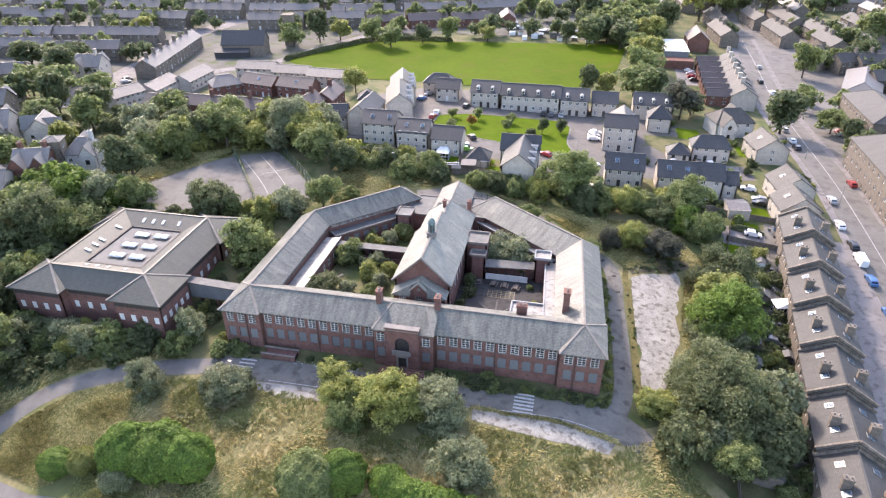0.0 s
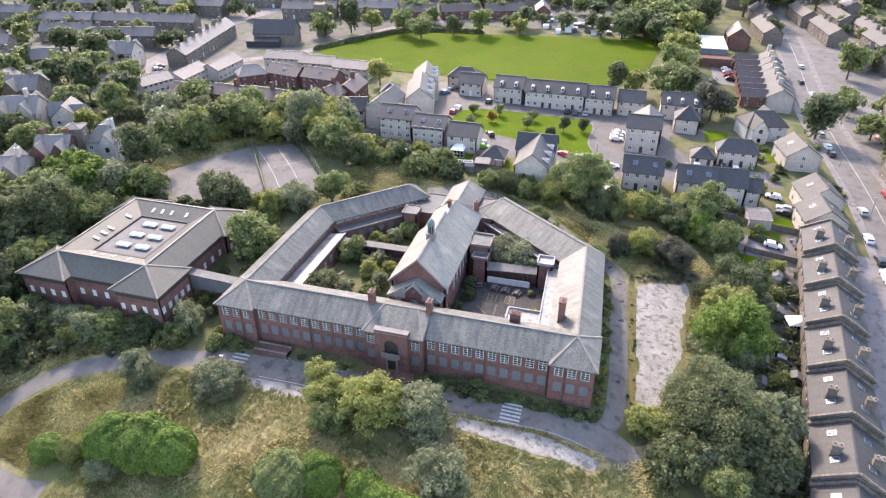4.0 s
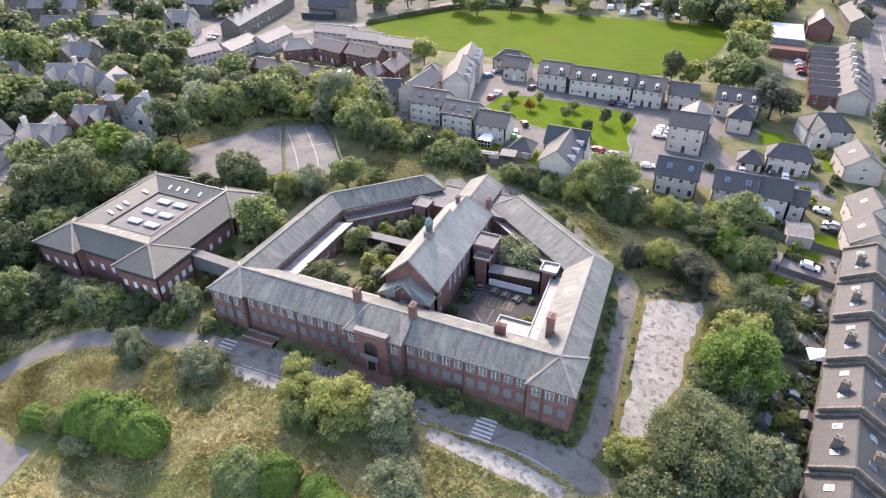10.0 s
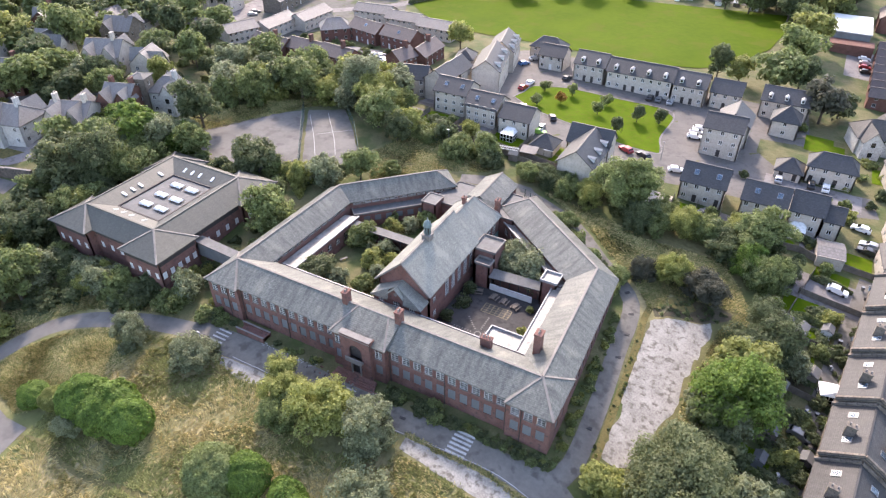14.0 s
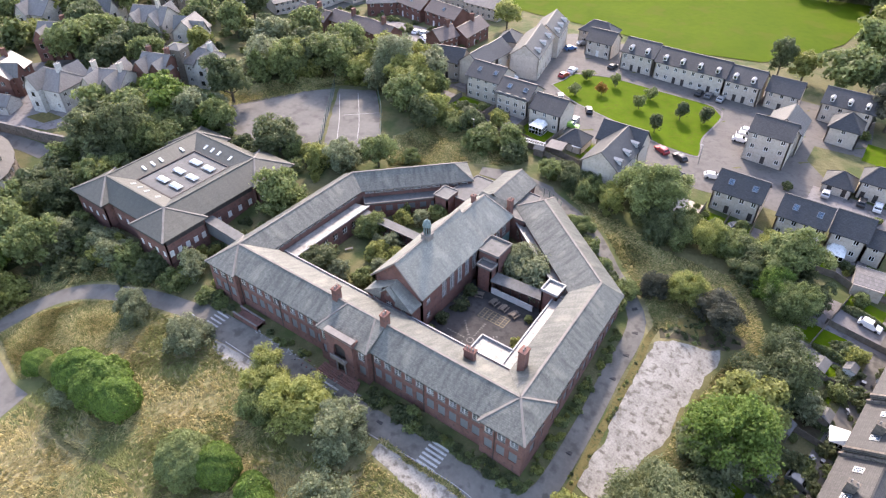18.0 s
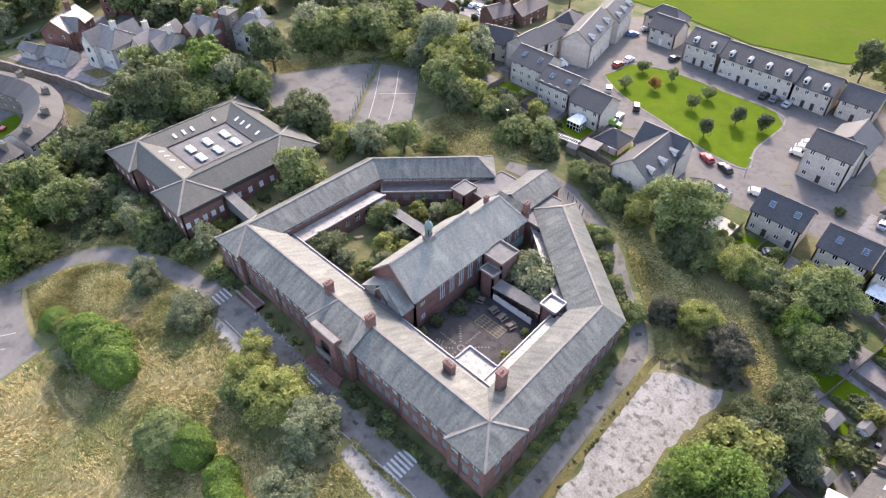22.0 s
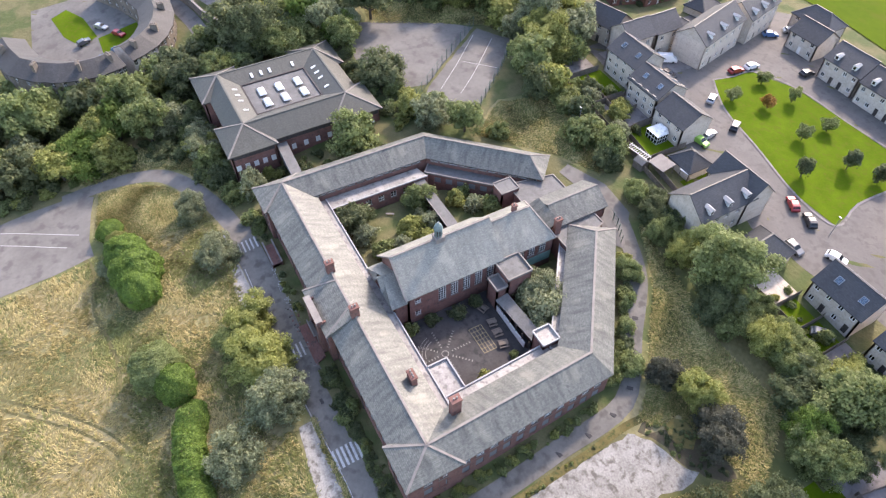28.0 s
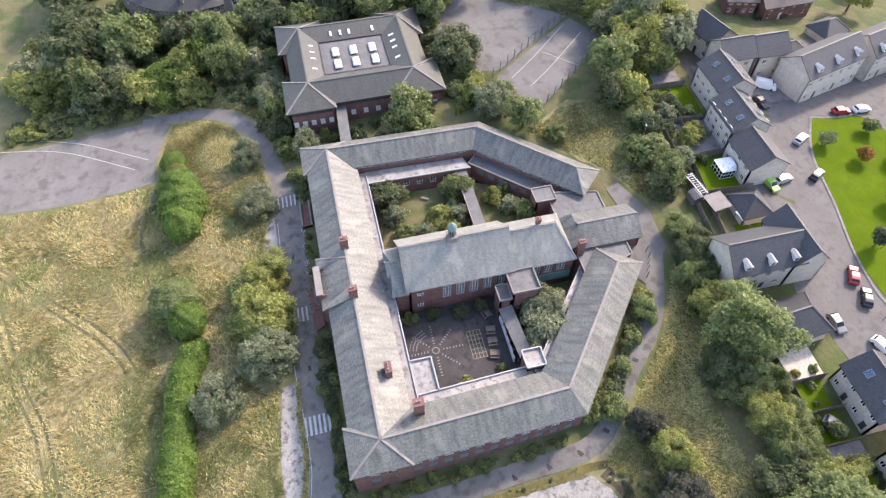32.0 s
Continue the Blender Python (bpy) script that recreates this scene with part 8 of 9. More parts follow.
for k, p, x, y, a in (("car", "silver", -15.2, 108.9, 120), ("car", "black", -4.9, 106.6, 120), ("car", "silver", -5.3, 98.6, 100), ("car", "green", -4.6, 95.2, 10), ("van", "white", -33.2, 110, 60), ("car", "black", -27.9, 106, 10), ("car", "red", -21.6, 123.6, 85), ("car", "white", -21.3, 128.9, 90),
                      ("car", "red", 19.4, 99.6, 150), ("car", "black", 24.4, 99.2, 150), ("car", "grey", 28, 90.4, 0), ("car", "white", 34.2, 118.5, 10), ("car", "silver", 34.2, 121.5, 10), ("car", "white", 34.6, 124.5, 10), ("car", "black", 16, 139, 90), ("car", "grey", 18.8, 139.2, 90), ("car", "silver", 22.4, 139.3, 90),
                      ("car", "blue", -30.7, 146, 60), ("car", "silver", -29.5, 153, 60), ("car", "black", -12.6, 140.2, 85), ("car", "white", 34, 96, 20), ("car", "silver", 58.3, 106, 90), ("car", "black", 66, 107.4, 90), ("car", "white", 69.4, 107.6, 90), ("car", "white", 78, 92.5, 170), ("car", "silver", 80, 86.5, 170), ("car", "black", 79.5, 84, 170),
                      ("car", "white", 74.7, 66.8, -8), ("car", "grey", 72, 26.5, -10), ("car", "black", 69.5, 4.5, 0), ("car", "white", 68, 12, 0), ("car", "grey", 45, 79.5, 40),
                      ("car", "white", 98.6, 78, 92), ("van", "white", 99, 62, 92), ("car", "blue", 99, 54, 92), ("car", "black", 99.2, 68.5, 92), ("car", "silver", 100.4, 92, 92), ("car", "blue", 99, 42, 92), ("car", "black", 99, 30, 92), ("car", "white", 100.8, 138, 92), ("car", "silver", 101.3, 150, 92), ("car", "black", 100.6, 131, 92), ("car", "red", 109.6, 105, 92), ("car", "silver", 106.8, 165, 92), ("car", "white", 108, 200, 92), ("car", "black", 106, 214, 92), ("car", "silver", 109.5, 236, 92),
                      ("car", "red", 121, 168, 10), ("car", "silver", 121, 151, 10), ("car", "black", 121.6, 163, 10), ("car", "red", 121.4, 154.4, 10), ("car", "silver", 116, 160, 80), ("car", "red", 76, 222, 5), ("car", "white", 76, 218, 5), ("car", "silver", 76.5, 214, 5), ("car", "red", 76.5, 210, 5), ("car", "black", 77, 206, 5), ("car", "white", 84, 224, 80),
                      ("car", "white", -157, 132, 20), ("car", "silver", -158, 146, 60), ("car", "grey", -160, 150, 60), ("car", "white", -82, 127, 95), ("car", "silver", -79, 127.5, 95), ("car", "silver", -75.5, 124, 70), ("car", "white", -73, 122, 70), ("car", "blue", -122, -16, 30), ("car", "blue", -121, -20, 20), ("car", "grey", -133, -24, 100), ("car", "red", -130, -14, 30), ("car", "silver", -137, -18, 40)):
    car(k, p, x, y, a)


# ---- painted lines, fences and small things ----
def painted(name, label, pts, w, lift=.135, mat=None):
    return solo(name, ribbon(pts, w, lift, 1, straight=False), mat or PAINT, label, "road marking", kind="structure")


for i in range(7):
    y = -7.4 + i * .82
    solo("zebra_stripe", ribbon([(21.2, y), (24.7, y)], .42, .135, 1, straight=True), PAINT, "faded white zebra stripe", "road marking", "zebra crossing", kind="structure")
for i in range(5):
    y = -8 + i * .85
    solo("zebra_stripe", ribbon([(-1.4, y), (1.8, y)], .35, .135, 1, straight=True), PAINT, "faded white zebra stripe", "road marking", "faded crossing", kind="structure")
for i in range(5):
    y = -7.6 + i * .9
    solo("zebra_stripe", ribbon([(-31.4, y), (-28.2, y)], .35, .135, 1, straight=True), PAINT, "faded white zebra stripe", "road marking", "west crossing", kind="structure")
painted("edge_line", "thin white edge line of the drive", [(38, -8.8), (31, -7.4), (23, -7.5), (15, -8), (5, -8.5), (-2.5, -8.7), (-12, -8.4), (-24, -8.3)], .12)
painted("bay_line", "faded white line across the car park", [(-53.5, -41), (-66, -60), (-70, -78)], .16)
painted("bay_line", "faded white line across the car park", [(-56, -38), (-68, -56), (-74, -74)], .16)
painted("court_line", "white line of the ball court", [(-63, 74.5), (-52, 62.5), (-46.5, 55.5)], .14)
painted("court_line", "white line of the ball court", [(-67, 71), (-57, 60), (-50.5, 52)], .14)
painted("court_line", "white line of the ball court", [(-50.5, 69), (-57.5, 62.5)], .14)
for x0, y0, x1, y1 in ((104.5, 0, 104.8, 60), (105, 60, 105, 100), (105, 100, 105, 135), (105, 135, 107, 200), (107, 200, 112, 290)):
    painted("centre_line", "worn white line of the road", [(x0, y0), (x1, y1)], .18, .1)
# pavements along the road and the estate's kerbs
for k, off in ((0, -6.3), (1, 6.3)):
    solo("pavement", ribbon([(104 + off, -60), (103 + off, 0), (104.5 + off, 60), (105 + off, 100), (104.5 + off, 135), (105 + off, 172), (107.5 + off, 224), (112 + off, 296)], 2.2, .16), PAVING, "grey pavement beside the road", "pavement", kind="structure")
solo("green_kerb", ribbon([(-21.5, 115.6), (-20.3, 122), (-19.7, 128), (-9.6, 132.9), (6, 133.6), (21.7, 134), (26, 129), (25.7, 113), (27.8, 103.5), (17.1, 102.9), (2.5, 106.4), (-11.1, 109.5), (-21.5, 115.6)], .5, .17, 1), PAVING, "pale kerb round the green", "kerb", kind="structure")
# yard games
FADED = material("faded_yard_paint", (0.17, 0.16, 0.15), (0.26, 0.25, 0.235), 2.0, 0.8, c3=(0.09, 0.085, 0.08))
YZ = 1.452
game = thing("compass_game", "faded white compass painted on the yard", "playground marking", Matrix.Translation((14.6, 17.7, YZ)))
for i in range(8):
    a = radians(45 * i)
    for j in range(7):
        r = 1.5 + j * .6
        part("dash", kept(("dash",), lambda: box(-.19, -.09, 0, .19, .09, .006), FADED), None, game, at=Matrix.Rotation(a, 4, 'Z') @ Matrix.Translation((r, 0, 0)) @ Matrix.Rotation(radians(90), 4, 'Z'))
for r in (3.6, 4.2, 4.8):
    for j in range(9):
        a = radians(200 + j * 7)
        part("arc_dash", kept(("arc_dash",), lambda: box(-.07, -.2, 0, .07, .2, .006), FADED), None, game, at=Matrix.Rotation(a, 4, 'Z') @ Matrix.Translation((r, 0, 0)))
part("ring", ([(math.cos(a) * r, math.sin(a) * r, .006) for r in (.55, .7) for a in [6.2832 * i / 24 for i in range(24)]], [(i, 24 + i, 24 + (i + 1) % 24, (i + 1) % 24)[::-1] for i in range(24)]), FADED, game)
grid = thing("number_grid", "faded yellow number grid painted on the yard", "playground marking", Matrix.Translation((15, 25.4, YZ)))
xs = [-2.9]
for i in range(6):
    xs += [-2.9 + i * .96 + .1, -2.9 + (i + 1) * .96]
zs = [-1.3]
for i in range(4):
    zs += [-1.3 + i * .65 + .1, -1.3 + (i + 1) * .65]
xs.append(xs[-1] + .1)
zs.append(zs[-1] + .1)
part("painted_grid", lattice(xs, zs, {(2 * i + 1, 2 * j + 1) for i in range(6) for j in range(4)}, .006), YELLOW, grid, at=Matrix.Rotation(radians(90), 4, 'X') @ Matrix.Diagonal((1, -1, 1, 1)))


def picnic_table(x, y, ang):
    t = thing("picnic_table", "weathered wooden picnic table with benches", "table", Matrix.Translation((x, y, 1.45)) @ Matrix.Rotation(radians(ang), 4, 'Z'), "picnic tables")
    for i in range(4):
        part("top_board", kept(("top_board",), lambda: box(-.9, -.085, .7, .9, .085, .74), FENCE), None, t, at=Matrix.Translation((0, -.3 + i * .2, 0)))
    for s in (-1, 1):
        part("bench", kept(("bench",), lambda: box(-.9, -.13, .42, .9, .13, .46), FENCE), None, t, at=Matrix.Translation((0, s * .75, 0)))
        part("leg_frame", kept(("leg_frame",), lambda: joined(bar((0, -.75, 0), (0, -.2, .7), .09, .09, .04), bar((0, .75, 0), (0, .2, .7), .09, .09, .04), bar((0, -.85, .38), (0, .85, .38), .09, .09, .04)), FENCE), None, t, at=Matrix.Translation((s * .65, 0, 0)))
for x, y, a in ((9.4, 28.8, 20), (13, 28.6, 80), (15.4, 28.3, 85), (18, 28, 75)):
    picnic_table(x, y, a)
bench = thing("garden_bench", "pale bench on the courtyard lawn", "bench", Matrix.Translation((-21.0, 23.6, 2.35)) @ Matrix.Rotation(radians(60), 4, 'Z'))
part("seat", box(-.9, -.25, .38, .9, .25, .45), PLINTH, bench)
for s in (-.7, .7):
    part("leg", box(s - .08, -.2, 0, s + .08, .2, .38), PLINTH, bench)


def fence_line(pts, h, label, post=2.0, mat=None, panel=True):
    """Posts and panels along a line on the ground."""
    t = thing("fence", label, "fence")
    line = [Vector(p) for p in pts]
    for a, b in zip(line, line[1:]):
        n = max(1, round((b - a).length / post))
        for i in range(n):
            p, q = a.lerp(b, i / n), a.lerp(b, (i + 1) / n)
            zp, zq = ground(p.x, p.y), ground(q.x, q.y)
            part("post", kept(("fence_post", h), lambda: box(-.06, -.06, -.3, .06, .06, h + .08), mat or FENCE), None, t, at=Matrix.Translation((p.x, p.y, zp)))
            d = (q - p).normalized() * .02
            s = Vector((-d.y, d.x))
            if panel:
                v = [(p.x + s.x, p.y + s.y, zp - .1), (q.x + s.x, q.y + s.y, zq - .1), (q.x + s.x, q.y + s.y, zq + h), (p.x + s.x, p.y + s.y, zp + h), (p.x - s.x, p.y - s.y, zp - .1), (q.x - s.x, q.y - s.y, zq - .1), (q.x - s.x, q.y - s.y, zq + h), (p.x - s.x, p.y - s.y, zp + h)]
                part("panel", (v, [(0, 1, 2, 3), (7, 6, 5, 4), (0, 4, 5, 1), (1, 5, 6, 2), (2, 6, 7, 3), (3, 7, 4, 0)]), mat or FENCE, t)
            else:
                for zz in (.4, h * .55, h):
                    part("rail", bar((p.x, p.y, zp + zz), (q.x, q.y, zq + zz), .05, .05, .02), mat or FENCE, t)
    return t


for k, x in enumerate((-49, -38, -26.2, -15.2, -5.2)):
    fence_line([(x, 80.6 - k * .6), (x + .3, 91)], 1.7, "weathered board fence between back gardens", 2.6)
fence_line([(-56, 86), (-49, 80.6), (-38, 80), (-26.2, 79.4), (-15.2, 78.8), (-5.2, 78.2)], 1.7, "weathered board fence along the back gardens", 2.8)
scrub("scrub", [(-48, 81), (-6, 78.8), (-6, 80.4), (-48, 83)], 22, .5, 1.3, ("dark", "mid", "olive"), "shrubs along the ends of the back gardens", 71)
scrub("scrub", [(-24, 72), (-6, 69.6), (-5, 76), (-24, 78)], 20, 1.0, 1.9, ("dark", "mid"), "ivy-clad bushes below the garden fences", 72)
scrub("scrub", [(42.6, 39), (48, 41), (54, 43.6), (57, 47), (51, 48.4), (44, 46)], 60, .2, .55, ("olive", "dark", "mid"), "rushes and weeds in the wet hollow", 73)
fence_line([(32, 75.5), (42.9, 75.8), (54.5, 74.5), (66, 76.5), (72, 74)], 1.7, "weathered timber garden fence")
fence_line([(-36, 86), (-24, 84), (-14, 81.5), (-1, 80), (7, 79)], 1.6, "weathered timber garden fence")
for x in (36.6, 42.3, 47.9, 51.2, 56.3, 61.6):
    fence_line([(x, 76), (x, 83)], 1.6, "timber fence between gardens")
for x in (-26.5, -20.8, -15.4):
    fence_line([(x, 84), (x, 89.6)], 1.6, "dark timber fence between gardens")
GREENMETAL = material("green_fence_paint", (0.05, 0.085, 0.07), (0.075, 0.115, 0.095), 2, .5)
fence_line([(-71, 73.3), (-54, 50), (-49, 43)], 2.8, "tall green metal court fence", 3, GREENMETAL, False)
fence_line([(-60, 79.5), (-50, 69.5), (-38, 55)], 2.8, "tall green metal court fence", 3, GREENMETAL, False)
fence_line([(10.5, 60.5), (6.5, 62.5), (3.5, 62.8)], 2.2, "green metal yard fence", 1.5, GREENMETAL, False)
for k in range(-1, 7):
    yy = -5 + 13.3 * k
    x1 = 74 + (yy - 8) * .16
    fence_line([(x1 - 15, yy + 1), (x1 - .6, yy)], 1.5, "timber fence between back gardens", 2.4)
fence_line([(58, -18), (60, 6), (62.5, 28), (65, 48), (70, 72)], 1.6, "weathered fence along the garden ends", 2.4)
for x, y, h in ((-21.6, 72.8, 6), (-30, -9.6, 5), (101, 88, 7), (101, 122, 7), (111, 72, 7), (29, 100, 5.5)):
    t = thing("lamp_post", "slim grey metal lamp post", "lamp post", Matrix.Translation((x, y, ground(x, y))))
    part("pole", tube((0, 0, -.3), (0, 0, h), .09, .06), METAL, t)
    part("lantern", joined(box(-.5, -.12, h - .08, .15, .12, h + .06)), METAL, t)
# sheds, conservatories and garden lawns
def shed_at(x, y, w, d, h, ang, label, wall=None, roof=None):
    t = thing("garden_shed", label, "shed", Matrix.Translation((x, y, ground(x, y))) @ Matrix.Rotation(radians(ang), 4, 'Z'))
    part("shed_body", box(-w / 2, -d / 2, -.8, w / 2, d / 2, h), wall or FENCE, t)
    for s in (-1, 1):
        p = [(-w / 2 - .15, -d / 2 - .15, h - .05), (w / 2 + .15, -d / 2 - .15, h - .05), (w / 2 + .15, 0, h + .6), (-w / 2 - .15, 0, h + .6)]
        part("roof_slope", slab(p if s < 0 else [(a, -b, c) for a, b, c in p][::-1], .08), roof or FELT2, t)
shed_at(63.5, -7.5, 6.5, 4.4, 2.2, 85, "long weathered timber shed with grey roof")
shed_at(67, 34, 3, 3, 2.1, 80, "timber garden shed with felt roof")
shed_at(70, 9, 2.6, 2.4, 2.0, 80, "small blue-grey timber garden shed", BOARD)
shed_at(72, 77.5, 5.4, 7, 2.6, 5, "small stone garage with tiled roof", STONE, TILE2)
shed_at(61, 37, 3, 2.4, 2.1, 70, "timber garden shed with felt roof")
def conservatory(x, y, w, d, ang):
    t = thing("conservatory", "white-framed glass conservatory behind a house", "conservatory", Matrix.Translation((x, y, ground(x, y))) @ Matrix.Rotation(radians(ang), 4, 'Z'))
    for p, q in (((-w / 2, -d / 2), (w / 2, -d / 2)), ((w / 2, -d / 2), (w / 2, d / 2)), ((-w / 2, d / 2), (-w / 2, -d / 2))):
        dv = Vector(q) - Vector(p)
        m = Matrix.Translation((*p, 0)) @ Matrix.Rotation(math.atan2(dv.y, dv.x), 4, 'Z') @ Matrix.Translation((dv.length / 2, 0, 0))
        fr = part("frame", window_bars(dv.length, 2.2, 4, 2, .12), WHITE, t, at=m)
        part("pane", box(-dv.length / 2 + .08, .03, .05, dv.length / 2 - .08, .05, 2.15), GLASS, fr)
    part("roof", joined(slab([(-w / 2 - .1, -d / 2 - .1, 2.2), (w / 2 + .1, -d / 2 - .1, 2.2), (w / 2 - .8, d / 2, 3.1), (-w / 2 + .8, d / 2, 3.1)], .05), slab([(w / 2 + .1, -d / 2 - .1, 2.2), (w / 2 + .1, d / 2, 2.2), (w / 2 - .8, d / 2, 3.1)], .05), slab([(-w / 2 - .1, d / 2, 2.2), (-w / 2 - .1, -d / 2 - .1, 2.2), (-w / 2 + .8, d / 2, 3.1)], .05)), SKYGLASS, t)
conservatory(-10.4, 87, 3.8, 3.2, 0)
conservatory(64.6, 82.4, 3.6, 3.0, 0)
def flat_canopy(x, y, w, d, h, ang, label, mat):
    """A flat roof on corner posts."""
    t = thing("garden_canopy", label, "canopy", Matrix.Translation((x, y, ground(x, y))) @ Matrix.Rotation(radians(ang), 4, 'Z'))
    part("roof", slab([(-w / 2, -d / 2, h), (w / 2, -d / 2, h), (w / 2, d / 2, h + .2), (-w / 2, d / 2, h + .2)], .1), mat, t)
    for i in (-1, 1):
        for j in (-1, 1):
            part("post", kept(("canopy_post", h), lambda: box(-.06, -.06, -.5, .06, .06, h - .05), FENCE), None, t, at=Matrix.Translation((i * (w / 2 - .2), j * (d / 2 - .2), 0)))
def pergola(x, y, L, w, ang):
    t = thing("pergola", "white slatted garden pergola over a wall", "pergola", Matrix.Translation((x, y, ground(x, y))) @ Matrix.Rotation(radians(ang), 4, 'Z'))
    for j in (-1, 1):
        part("beam", box(-L / 2, j * w / 2 - .05, 2.1, L / 2, j * w / 2 + .05, 2.25), WHITE, t)
        for i in (-1, 1):
            part("post", kept(("pergola_post",), lambda: box(-.06, -.06, -.5, .06, .06, 2.1), WHITE), None, t, at=Matrix.Translation((i * (L / 2 - .15), j * w / 2, 0)))
    for i in range(int(L / .6)):
        part("slat", kept(("pergola_slat", w), lambda: box(-.04, -w / 2 - .25, 2.25, .04, w / 2 + .25, 2.36), WHITE), None, t, at=Matrix.Translation((-L / 2 + .3 + i * .6, 0, 0)))
pergola(-7, 78.6, 6, 1.4, 8)
flat_canopy(-1.6, 80.6, 4.4, 4, 2.4, 6, "flat pale garden room roof on posts", PLINTH)
flat_canopy(2.6, 84.4, 2.6, 2.2, 2.2, 6, "small white flat-roofed garden arbour", WHITE)
shed_at(-4.6, 77.4, 2.4, 2, 2.0, 8, "timber garden shed with felt roof")
fence_line([(-13.5, 80.2), (-4, 77.6), (7.2, 76.6)], 1.5, "low dark garden wall with fence panels", 2.2, SOOT)
fence_line([(1.5, 84), (2.2, 90.5)], 1.7, "red-brown timber garden fence", 1.8, BRICK2)
for x, y, w, d, a, lb, wl, rf in ((72.3, 40.4, 2.6, 2.2, 81, "timber garden shed with felt roof", None, None), (69, 50.4, 3.4, 2.6, 81, "small pale-roofed garden shed", FENCE, FELT2), (66.5, 17.5, 2.2, 1.8, 81, "small blue-grey timber garden shed", BOARD, None),
                                  (67.5, 24, 2.4, 2, 81, "timber garden shed with felt roof", None, None), (73.4, 21.6, 2, 1.8, 81, "dark timber store beside a stone back wall", DARKWOOD, None), (66, -1, 3, 2.4, 81, "timber garden shed with felt roof", None, None), (73.8, 53, 2.2, 2, 81, "small white-painted timber garden store", WHITE, FELT2)):
    shed_at(x, y, w, d, 1.9, a, lb, wl, rf)
conservatory(75.2, 37.5, 3.4, 3.0, -80)
for x0, y0, x1, y1 in ((36.9, 76.4, 42, 81.5), (42.6, 76.4, 47.6, 81.5), (51.6, 76.2, 56, 81.4), (63, 76.6, 65, 80), (74, 76, 81, 82), (80, 118, 87, 127), (66, 126, 73, 136), (74, 48, 77, 51), (62, 48.5, 73, 51), (63, 56, 74, 58.5), (-25.8, 85.2, -21.6, 89), (-20, 85, -16, 88.6), (3, 82.5, 7, 85.5), (65, 58.5, 72, 61), (66.5, 50.8, 72.4, 53.2), (66, 9.6, 70, 13.4), (62.5, 129, 70, 140), (-12.6, 81.4, -8.6, 85), (0.5, 86.5, 5, 90.5), (113, 74, 117, 92), (-167, 110, -150, 125), (-133, -20, -122, -8), (96, 182, 99, 190)):
    solo("garden_lawn", sheet([(x0, y0), (x1, y0), (x1, y1), (x0, y1)], .07, 3), LAWN, "small mown garden lawn", "lawn", kind="structure")
for x0, y0, x1, y1 in ((48, 76.4, 51, 82.5), (56.6, 76.4, 61.3, 82), (66, 76.5, 71, 90), (55, 100, 78, 108.5), (62.5, 52, 74, 55.5), (63, 60, 80, 70), (-44, 96, -28, 120), (70, 200, 84, 226), (-100, 119, -70, 134), (113, 118, 124, 138)):
    solo("paved_yard", sheet([(x0, y0), (x1, y0), (x1, y1), (x0, y1)], .058, 3), PAVING, "pale paved yard", "yard", kind="structure")


for k in range(0, 6):
    yy = -5 + 13.3 * k
    x1 = 73.6 + (yy - 8) * .16
    solo("back_yard_paving", sheet([(x1 - 5, yy + .8), (x1 - .2, yy + .4), (x1 + 1.6, yy + 12.2), (x1 - 3.4, yy + 12.6)], .06, 3), ASPHALT, "dark worn paving of a back yard", "yard", kind="structure")
    solo("back_garden_soil", sheet([(x1 - 11, yy + 2), (x1 - 5.4, yy + 1.4), (x1 - 4.4, yy + 6), (x1 - 10, yy + 6.6)], .05, 3), MUD if k % 2 else MOSS, "bare garden soil with weeds", "soil", kind="structure")


BLUE_TARP = material("faded_blue_cover", (0.10, 0.17, 0.26), (0.16, 0.24, 0.33), 1.0, .6)
clutter = random.Random(31)
for k in range(0, 6):
    yy = -5 + 13.3 * k
    x1 = 73.6 + (yy - 8) * .16
    solo("garden_lawn", sheet([(x1 - 12.6, yy + 8), (x1 - 5.6, yy + 7.4), (x1 - 5.2, yy + 11.2), (x1 - 12, yy + 12)], .065, 2, .2), LAWN if k % 2 else LAND, "narrow back garden lawn", "lawn", kind="structure")
    tagged(new("hedge", mesh_of("hedge", hedge_skin(50 + k, [(x1 - 13, yy + 7.2), (x1 - 9, yy + 6.8), (x1 - 4.6, yy + 6.4)], .6, 1.5, 2200, .2), LEAF[("dark", "mid", "olive")[k % 3]], weld=False)), "clipped green hedge between back gardens", "hedge")
    for j in range(4):
        x, y = x1 - clutter.uniform(.8, 4.4), yy + clutter.uniform(1.5, 12)
        w, d, h = clutter.uniform(.3, .8), clutter.uniform(.3, .6), clutter.uniform(.5, 1.1)
        bin_ = thing("wheeled_bin" if j % 2 else "storage_box", ("dark wheeled bin beside a back door", "plastic storage box in a back yard")[1 - j % 2], "bin" if j % 2 else "box", Matrix.Translation((x, y, ground(x, y) + .05)) @ Matrix.Rotation(clutter.uniform(0, 3), 4, 'Z'))
        part("body", box(-w / 2, -d / 2, 0, w / 2, d / 2, h), (DARKWOOD, METAL, BLUE_TARP, WHITE)[(j + k) % 4], bin_)
        part("lid", box(-w / 2 - .04, -d / 2 - .04, h, w / 2 + .04, d / 2 + .04, h + .06), (METAL, DARKWOOD)[j % 2], bin_)


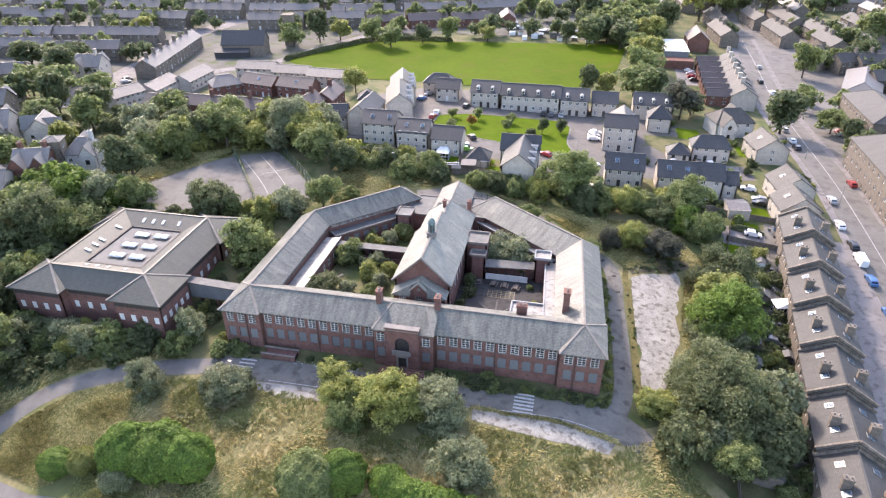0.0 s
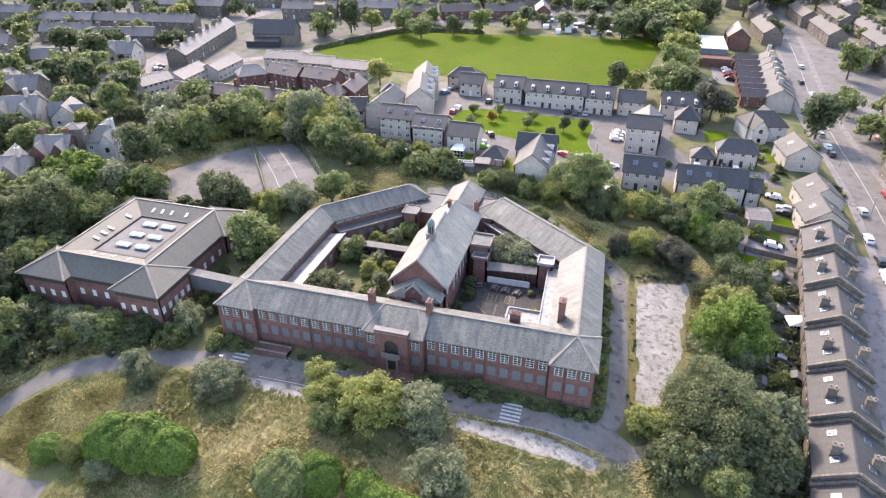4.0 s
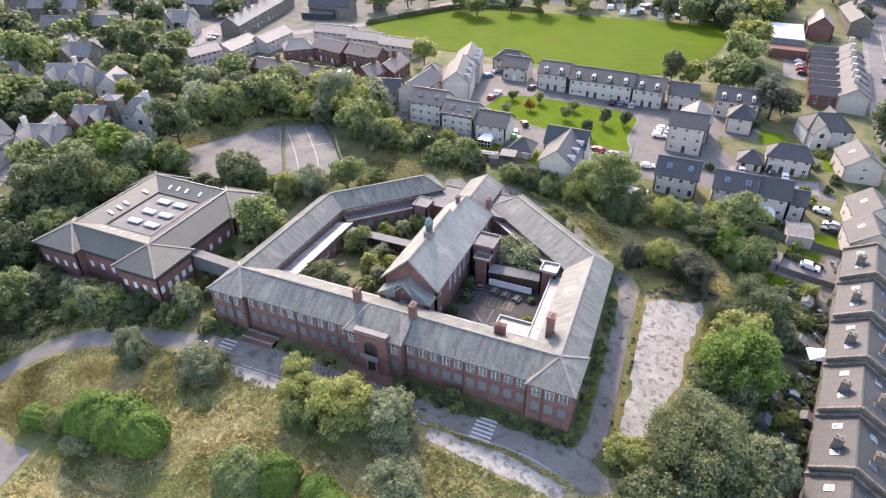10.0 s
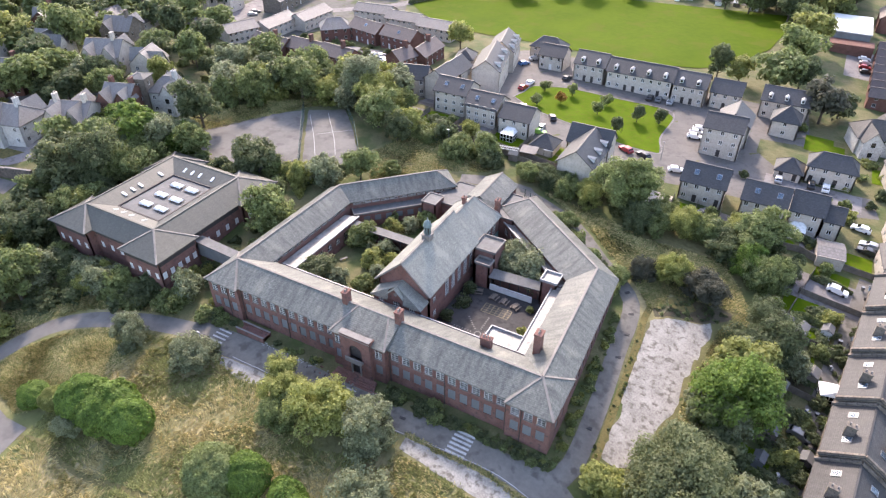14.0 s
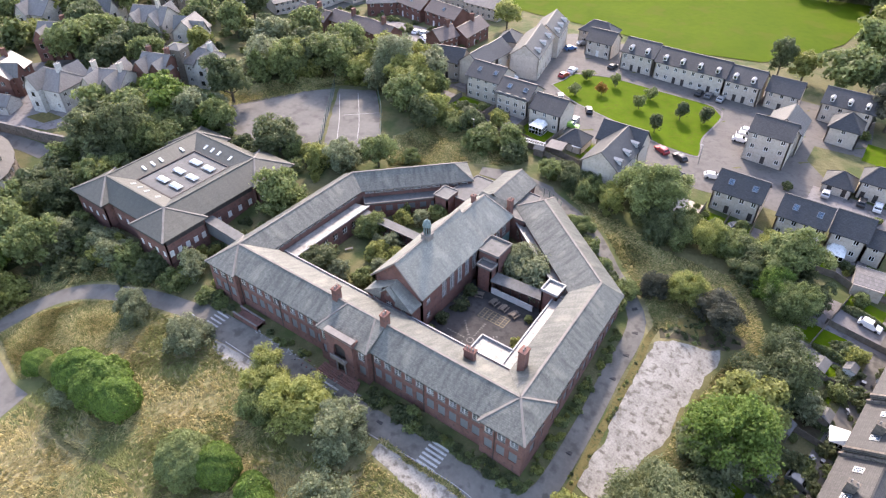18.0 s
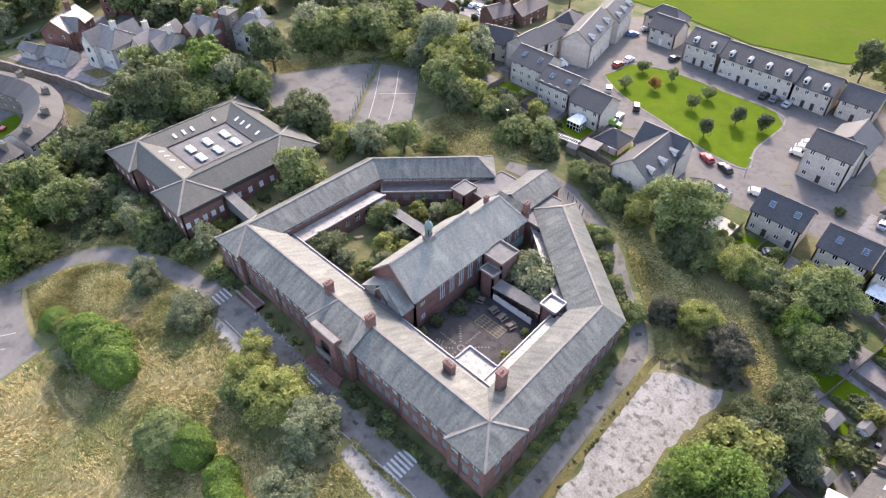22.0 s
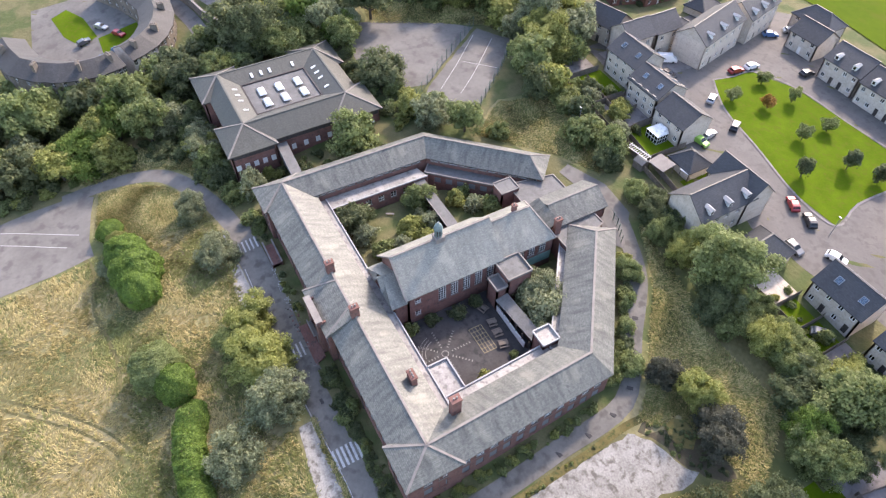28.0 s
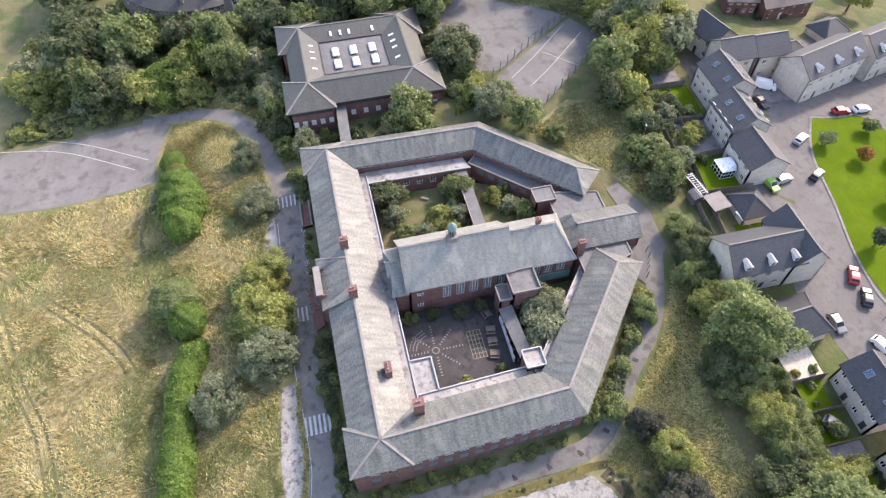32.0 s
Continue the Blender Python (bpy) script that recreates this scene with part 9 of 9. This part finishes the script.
solo("sandstone_patio", sheet([(30, 76.4), (36.3, 76.4), (36.3, 83), (30, 83)], .075, 2), STONE, "pale yellow sandstone patio behind a house", "patio", kind="structure")
for x, y, a in ((40, 25, 8), (39.8, 31, 10), (39, 36.6, 20), (40.3, 8, 0), (36.6, 42, 45), (31, 47, 48), (26, 51.6, 50), (12, -5.4, 2), (-14, -5.8, 0)):
    solo("tar_patch", box(-.55, -.35, -.05, .55, .35, .012), YARD, "dark tar patch on the old path", "patch", "tar patches", kind="structure", at=Matrix.Translation((x, y, ground(x, y) + .1)) @ Matrix.Rotation(radians(a), 4, 'Z'))


# ---- long grass of the meadow ----
def tufts(seed, outline, n, length, avoid=(), patch=0):
    """Leaning blades in tussocks, bent the same way over a few metres."""
    rng = np.random.default_rng(seed)
    poly = np.array(outline)
    lo, hi = poly.min(0), poly.max(0)
    p = rng.uniform(lo, hi, (n * (4 if patch else 2), 2))
    odd = np.zeros(len(p), bool)
    for a, b in zip(poly, np.roll(poly, -1, 0)):
        odd ^= ((a[1] > p[:, 1]) != (b[1] > p[:, 1])) & (p[:, 0] < (b[0] - a[0]) * (p[:, 1] - a[1]) / (b[1] - a[1] + 1e-9) + a[0])
    p = p[odd]
    if patch:
        w = np.sin(p[:, 0] * .21 + 1.7 * np.sin(p[:, 1] * .13)) + np.cos(p[:, 1] * .27 + 1.1 * np.sin(p[:, 0] * .17)) + .6 * np.sin(p[:, 0] * .55 + p[:, 1] * .4)
        w = w + 1.5 * patch * np.clip((-34 - p[:, 1]) / 8, 0, 1) * np.sign(patch)
        p = p[rng.random(len(p)) < .52 + .46 * patch * np.clip(w, -1, 1)]
    p = p[:n]
    for x, y, r in avoid:
        p = p[np.hypot(p[:, 0] - x, p[:, 1] - y) > r]
    n = len(p)
    z = heights(p[:, 0], p[:, 1])
    way = 2.2 * np.sin(p[:, 0] * .23 + 1.3 * np.sin(p[:, 1] * .19)) + 1.7 * np.cos(p[:, 1] * .31 + np.sin(p[:, 0] * .13)) + rng.normal(0, .5, n)
    v, f = [], []
    for j in range(3):
        a = way + rng.normal(0, .6, n)
        L = length * rng.uniform(.6, 1.3, n)
        lean = rng.uniform(.82, .98, n)
        bx, by = p[:, 0] + rng.normal(0, .18, n), p[:, 1] + rng.normal(0, .18, n)
        dx, dy = np.cos(a) * L * lean, np.sin(a) * L * lean
        h = L * np.sqrt(1 - lean ** 2)
        wx, wy = -np.sin(a) * .1, np.cos(a) * .1
        q = np.stack([np.stack([bx - wx, by - wy, z], 1), np.stack([bx + wx, by + wy, z], 1), np.stack([bx + dx * .6 + wx * .7, by + dy * .6 + wy * .7, z + h * .85], 1), np.stack([bx + dx, by + dy, z + h], 1)], 1).reshape(-1, 3)
        k = len(v)
        v += [tuple(t) for t in q.tolist()]
        f += [(k + 4 * i, k + 4 * i + 1, k + 4 * i + 2, k + 4 * i + 3) for i in range(n)]
    return v, f


DRY = leaf_material("dry_grass_blades", (0.32, 0.268, 0.118), (0.59, 0.50, 0.245), .45)
FRESH = leaf_material("green_grass_blades", (0.135, 0.150, 0.050), (0.30, 0.305, 0.115), .42)
shade = [(x, y, .55) for p in TRACKS for x, y in [tuple(q)[:2] for q in smooth_line(p, .8)]] + [(-7.9, -29.3, 4), (15, -22, 4), (-38, -29, 5), (-33, -28, 4), (3, -12.6, 5), (10.4, -12.2, 4), (-30, -11.7, 4), (-45.6, -13.8, 4)]
for seed, mat, n, lab, patch in ((1, DRY, 25000, "tall golden dry meadow grass", 1), (2, FRESH, 19000, "tufts of greener meadow grass", -1)):
    ob = new("meadow_grass", mesh_of("meadow_grass", tufts(seed, [(-50, -20), (-44, -11.4), (-37, -9.6), (-27, -9.4), (-12, -12), (14, -11.3), (38, -13), (46, -6), (58, -20), (64, -60), (-30, -78), (-46, -76), (-45, -58), (-45.4, -38)], n, .75, shade, patch), mat, weld=False))
    tagged(ob, lab, "grass", kind="stuff")
for seed, out, n in ((6, [(-42, -11), (-53, -14), (-59, -17), (-62.6, -20.6), (-65, -25), (-66.6, -31.4), (-52, -35), (-46, -28)], 7000), (7, [(-42, -4.6), (-53, -8.4), (-61, -11.8), (-66.6, -16.6), (-70, -24), (-71.6, -34), (-78, -40), (-77, -20), (-66, -10), (-52, -5)], 5000), (8, [(53.6, 6), (57, 4), (60, 18), (62, 34), (66, 47), (62, 53), (57, 48), (55.4, 42), (53.6, 29), (52.4, 15)], 4500), (10, [(41.6, 40), (44, 42), (44, 47), (36, 50), (33, 50), (38, 44.6)], 900), (11, [(14, -7.9), (30, -7.8), (39, -9.6), (39, -10.2), (30, -8.3), (14, -8.3)], 700), (3, [(43, 46), (60, 50), (52, 63), (34, 61), (22, 65), (8, 67), (23, 58.5), (33, 49)], 5000), (4, [(-32, 51), (-16, 64), (-7, 68.5), (-12, 76), (-32, 80), (-39, 62)], 4000), (5, [(-97, 52), (-87, 49), (-71, 75), (-64, 81), (-80, 83)], 3500)):
    for mat in (DRY, FRESH):
        tagged(new("bank_grass", mesh_of("bank_grass", tufts(seed + (9 if mat is FRESH else 0), out, n, .6), mat, weld=False)), "rough mixed grass on the bank", "grass", kind="stuff")

# scattered paint dabs and broken slates on the drive
dab = random.Random(12)
for i in range(46):
    x, y = dab.uniform(-21, -8), dab.uniform(-3.9, -2.7)
    painted("paint_mark", "small faded white playground mark", [(x, y), (x + dab.uniform(-.5, .5), y + dab.uniform(-.3, .3))], .12, .135)
for i in range(40):
    x, y = dab.uniform(-12, 6), dab.uniform(-4.4, -2.6)
    solo("rubble", box(-dab.uniform(.08, .22), -dab.uniform(.06, .15), -.03, dab.uniform(.08, .2), .1, dab.uniform(.04, .12)), (BRICK, PLINTH, DARKWOOD)[i % 3], "broken bit of brick or slate on the drive", "rubble", "rubble on the drive",
         at=Matrix.Translation((x, y, ground(x, y) + .1)) @ Matrix.Rotation(dab.uniform(0, 6), 4, 'Z'))

# allotments beyond the field
al = random.Random(9)
for i in range(34):
    x, y = al.uniform(-12, 34), al.uniform(256, 300)
    shed_at(x, y, al.uniform(2, 4), al.uniform(1.8, 3), 1.8, al.uniform(-20, 20), "small pale allotment hut with low roof", WHITE if i % 2 else FENCE, SKYGLASS if i % 3 else FELT2)
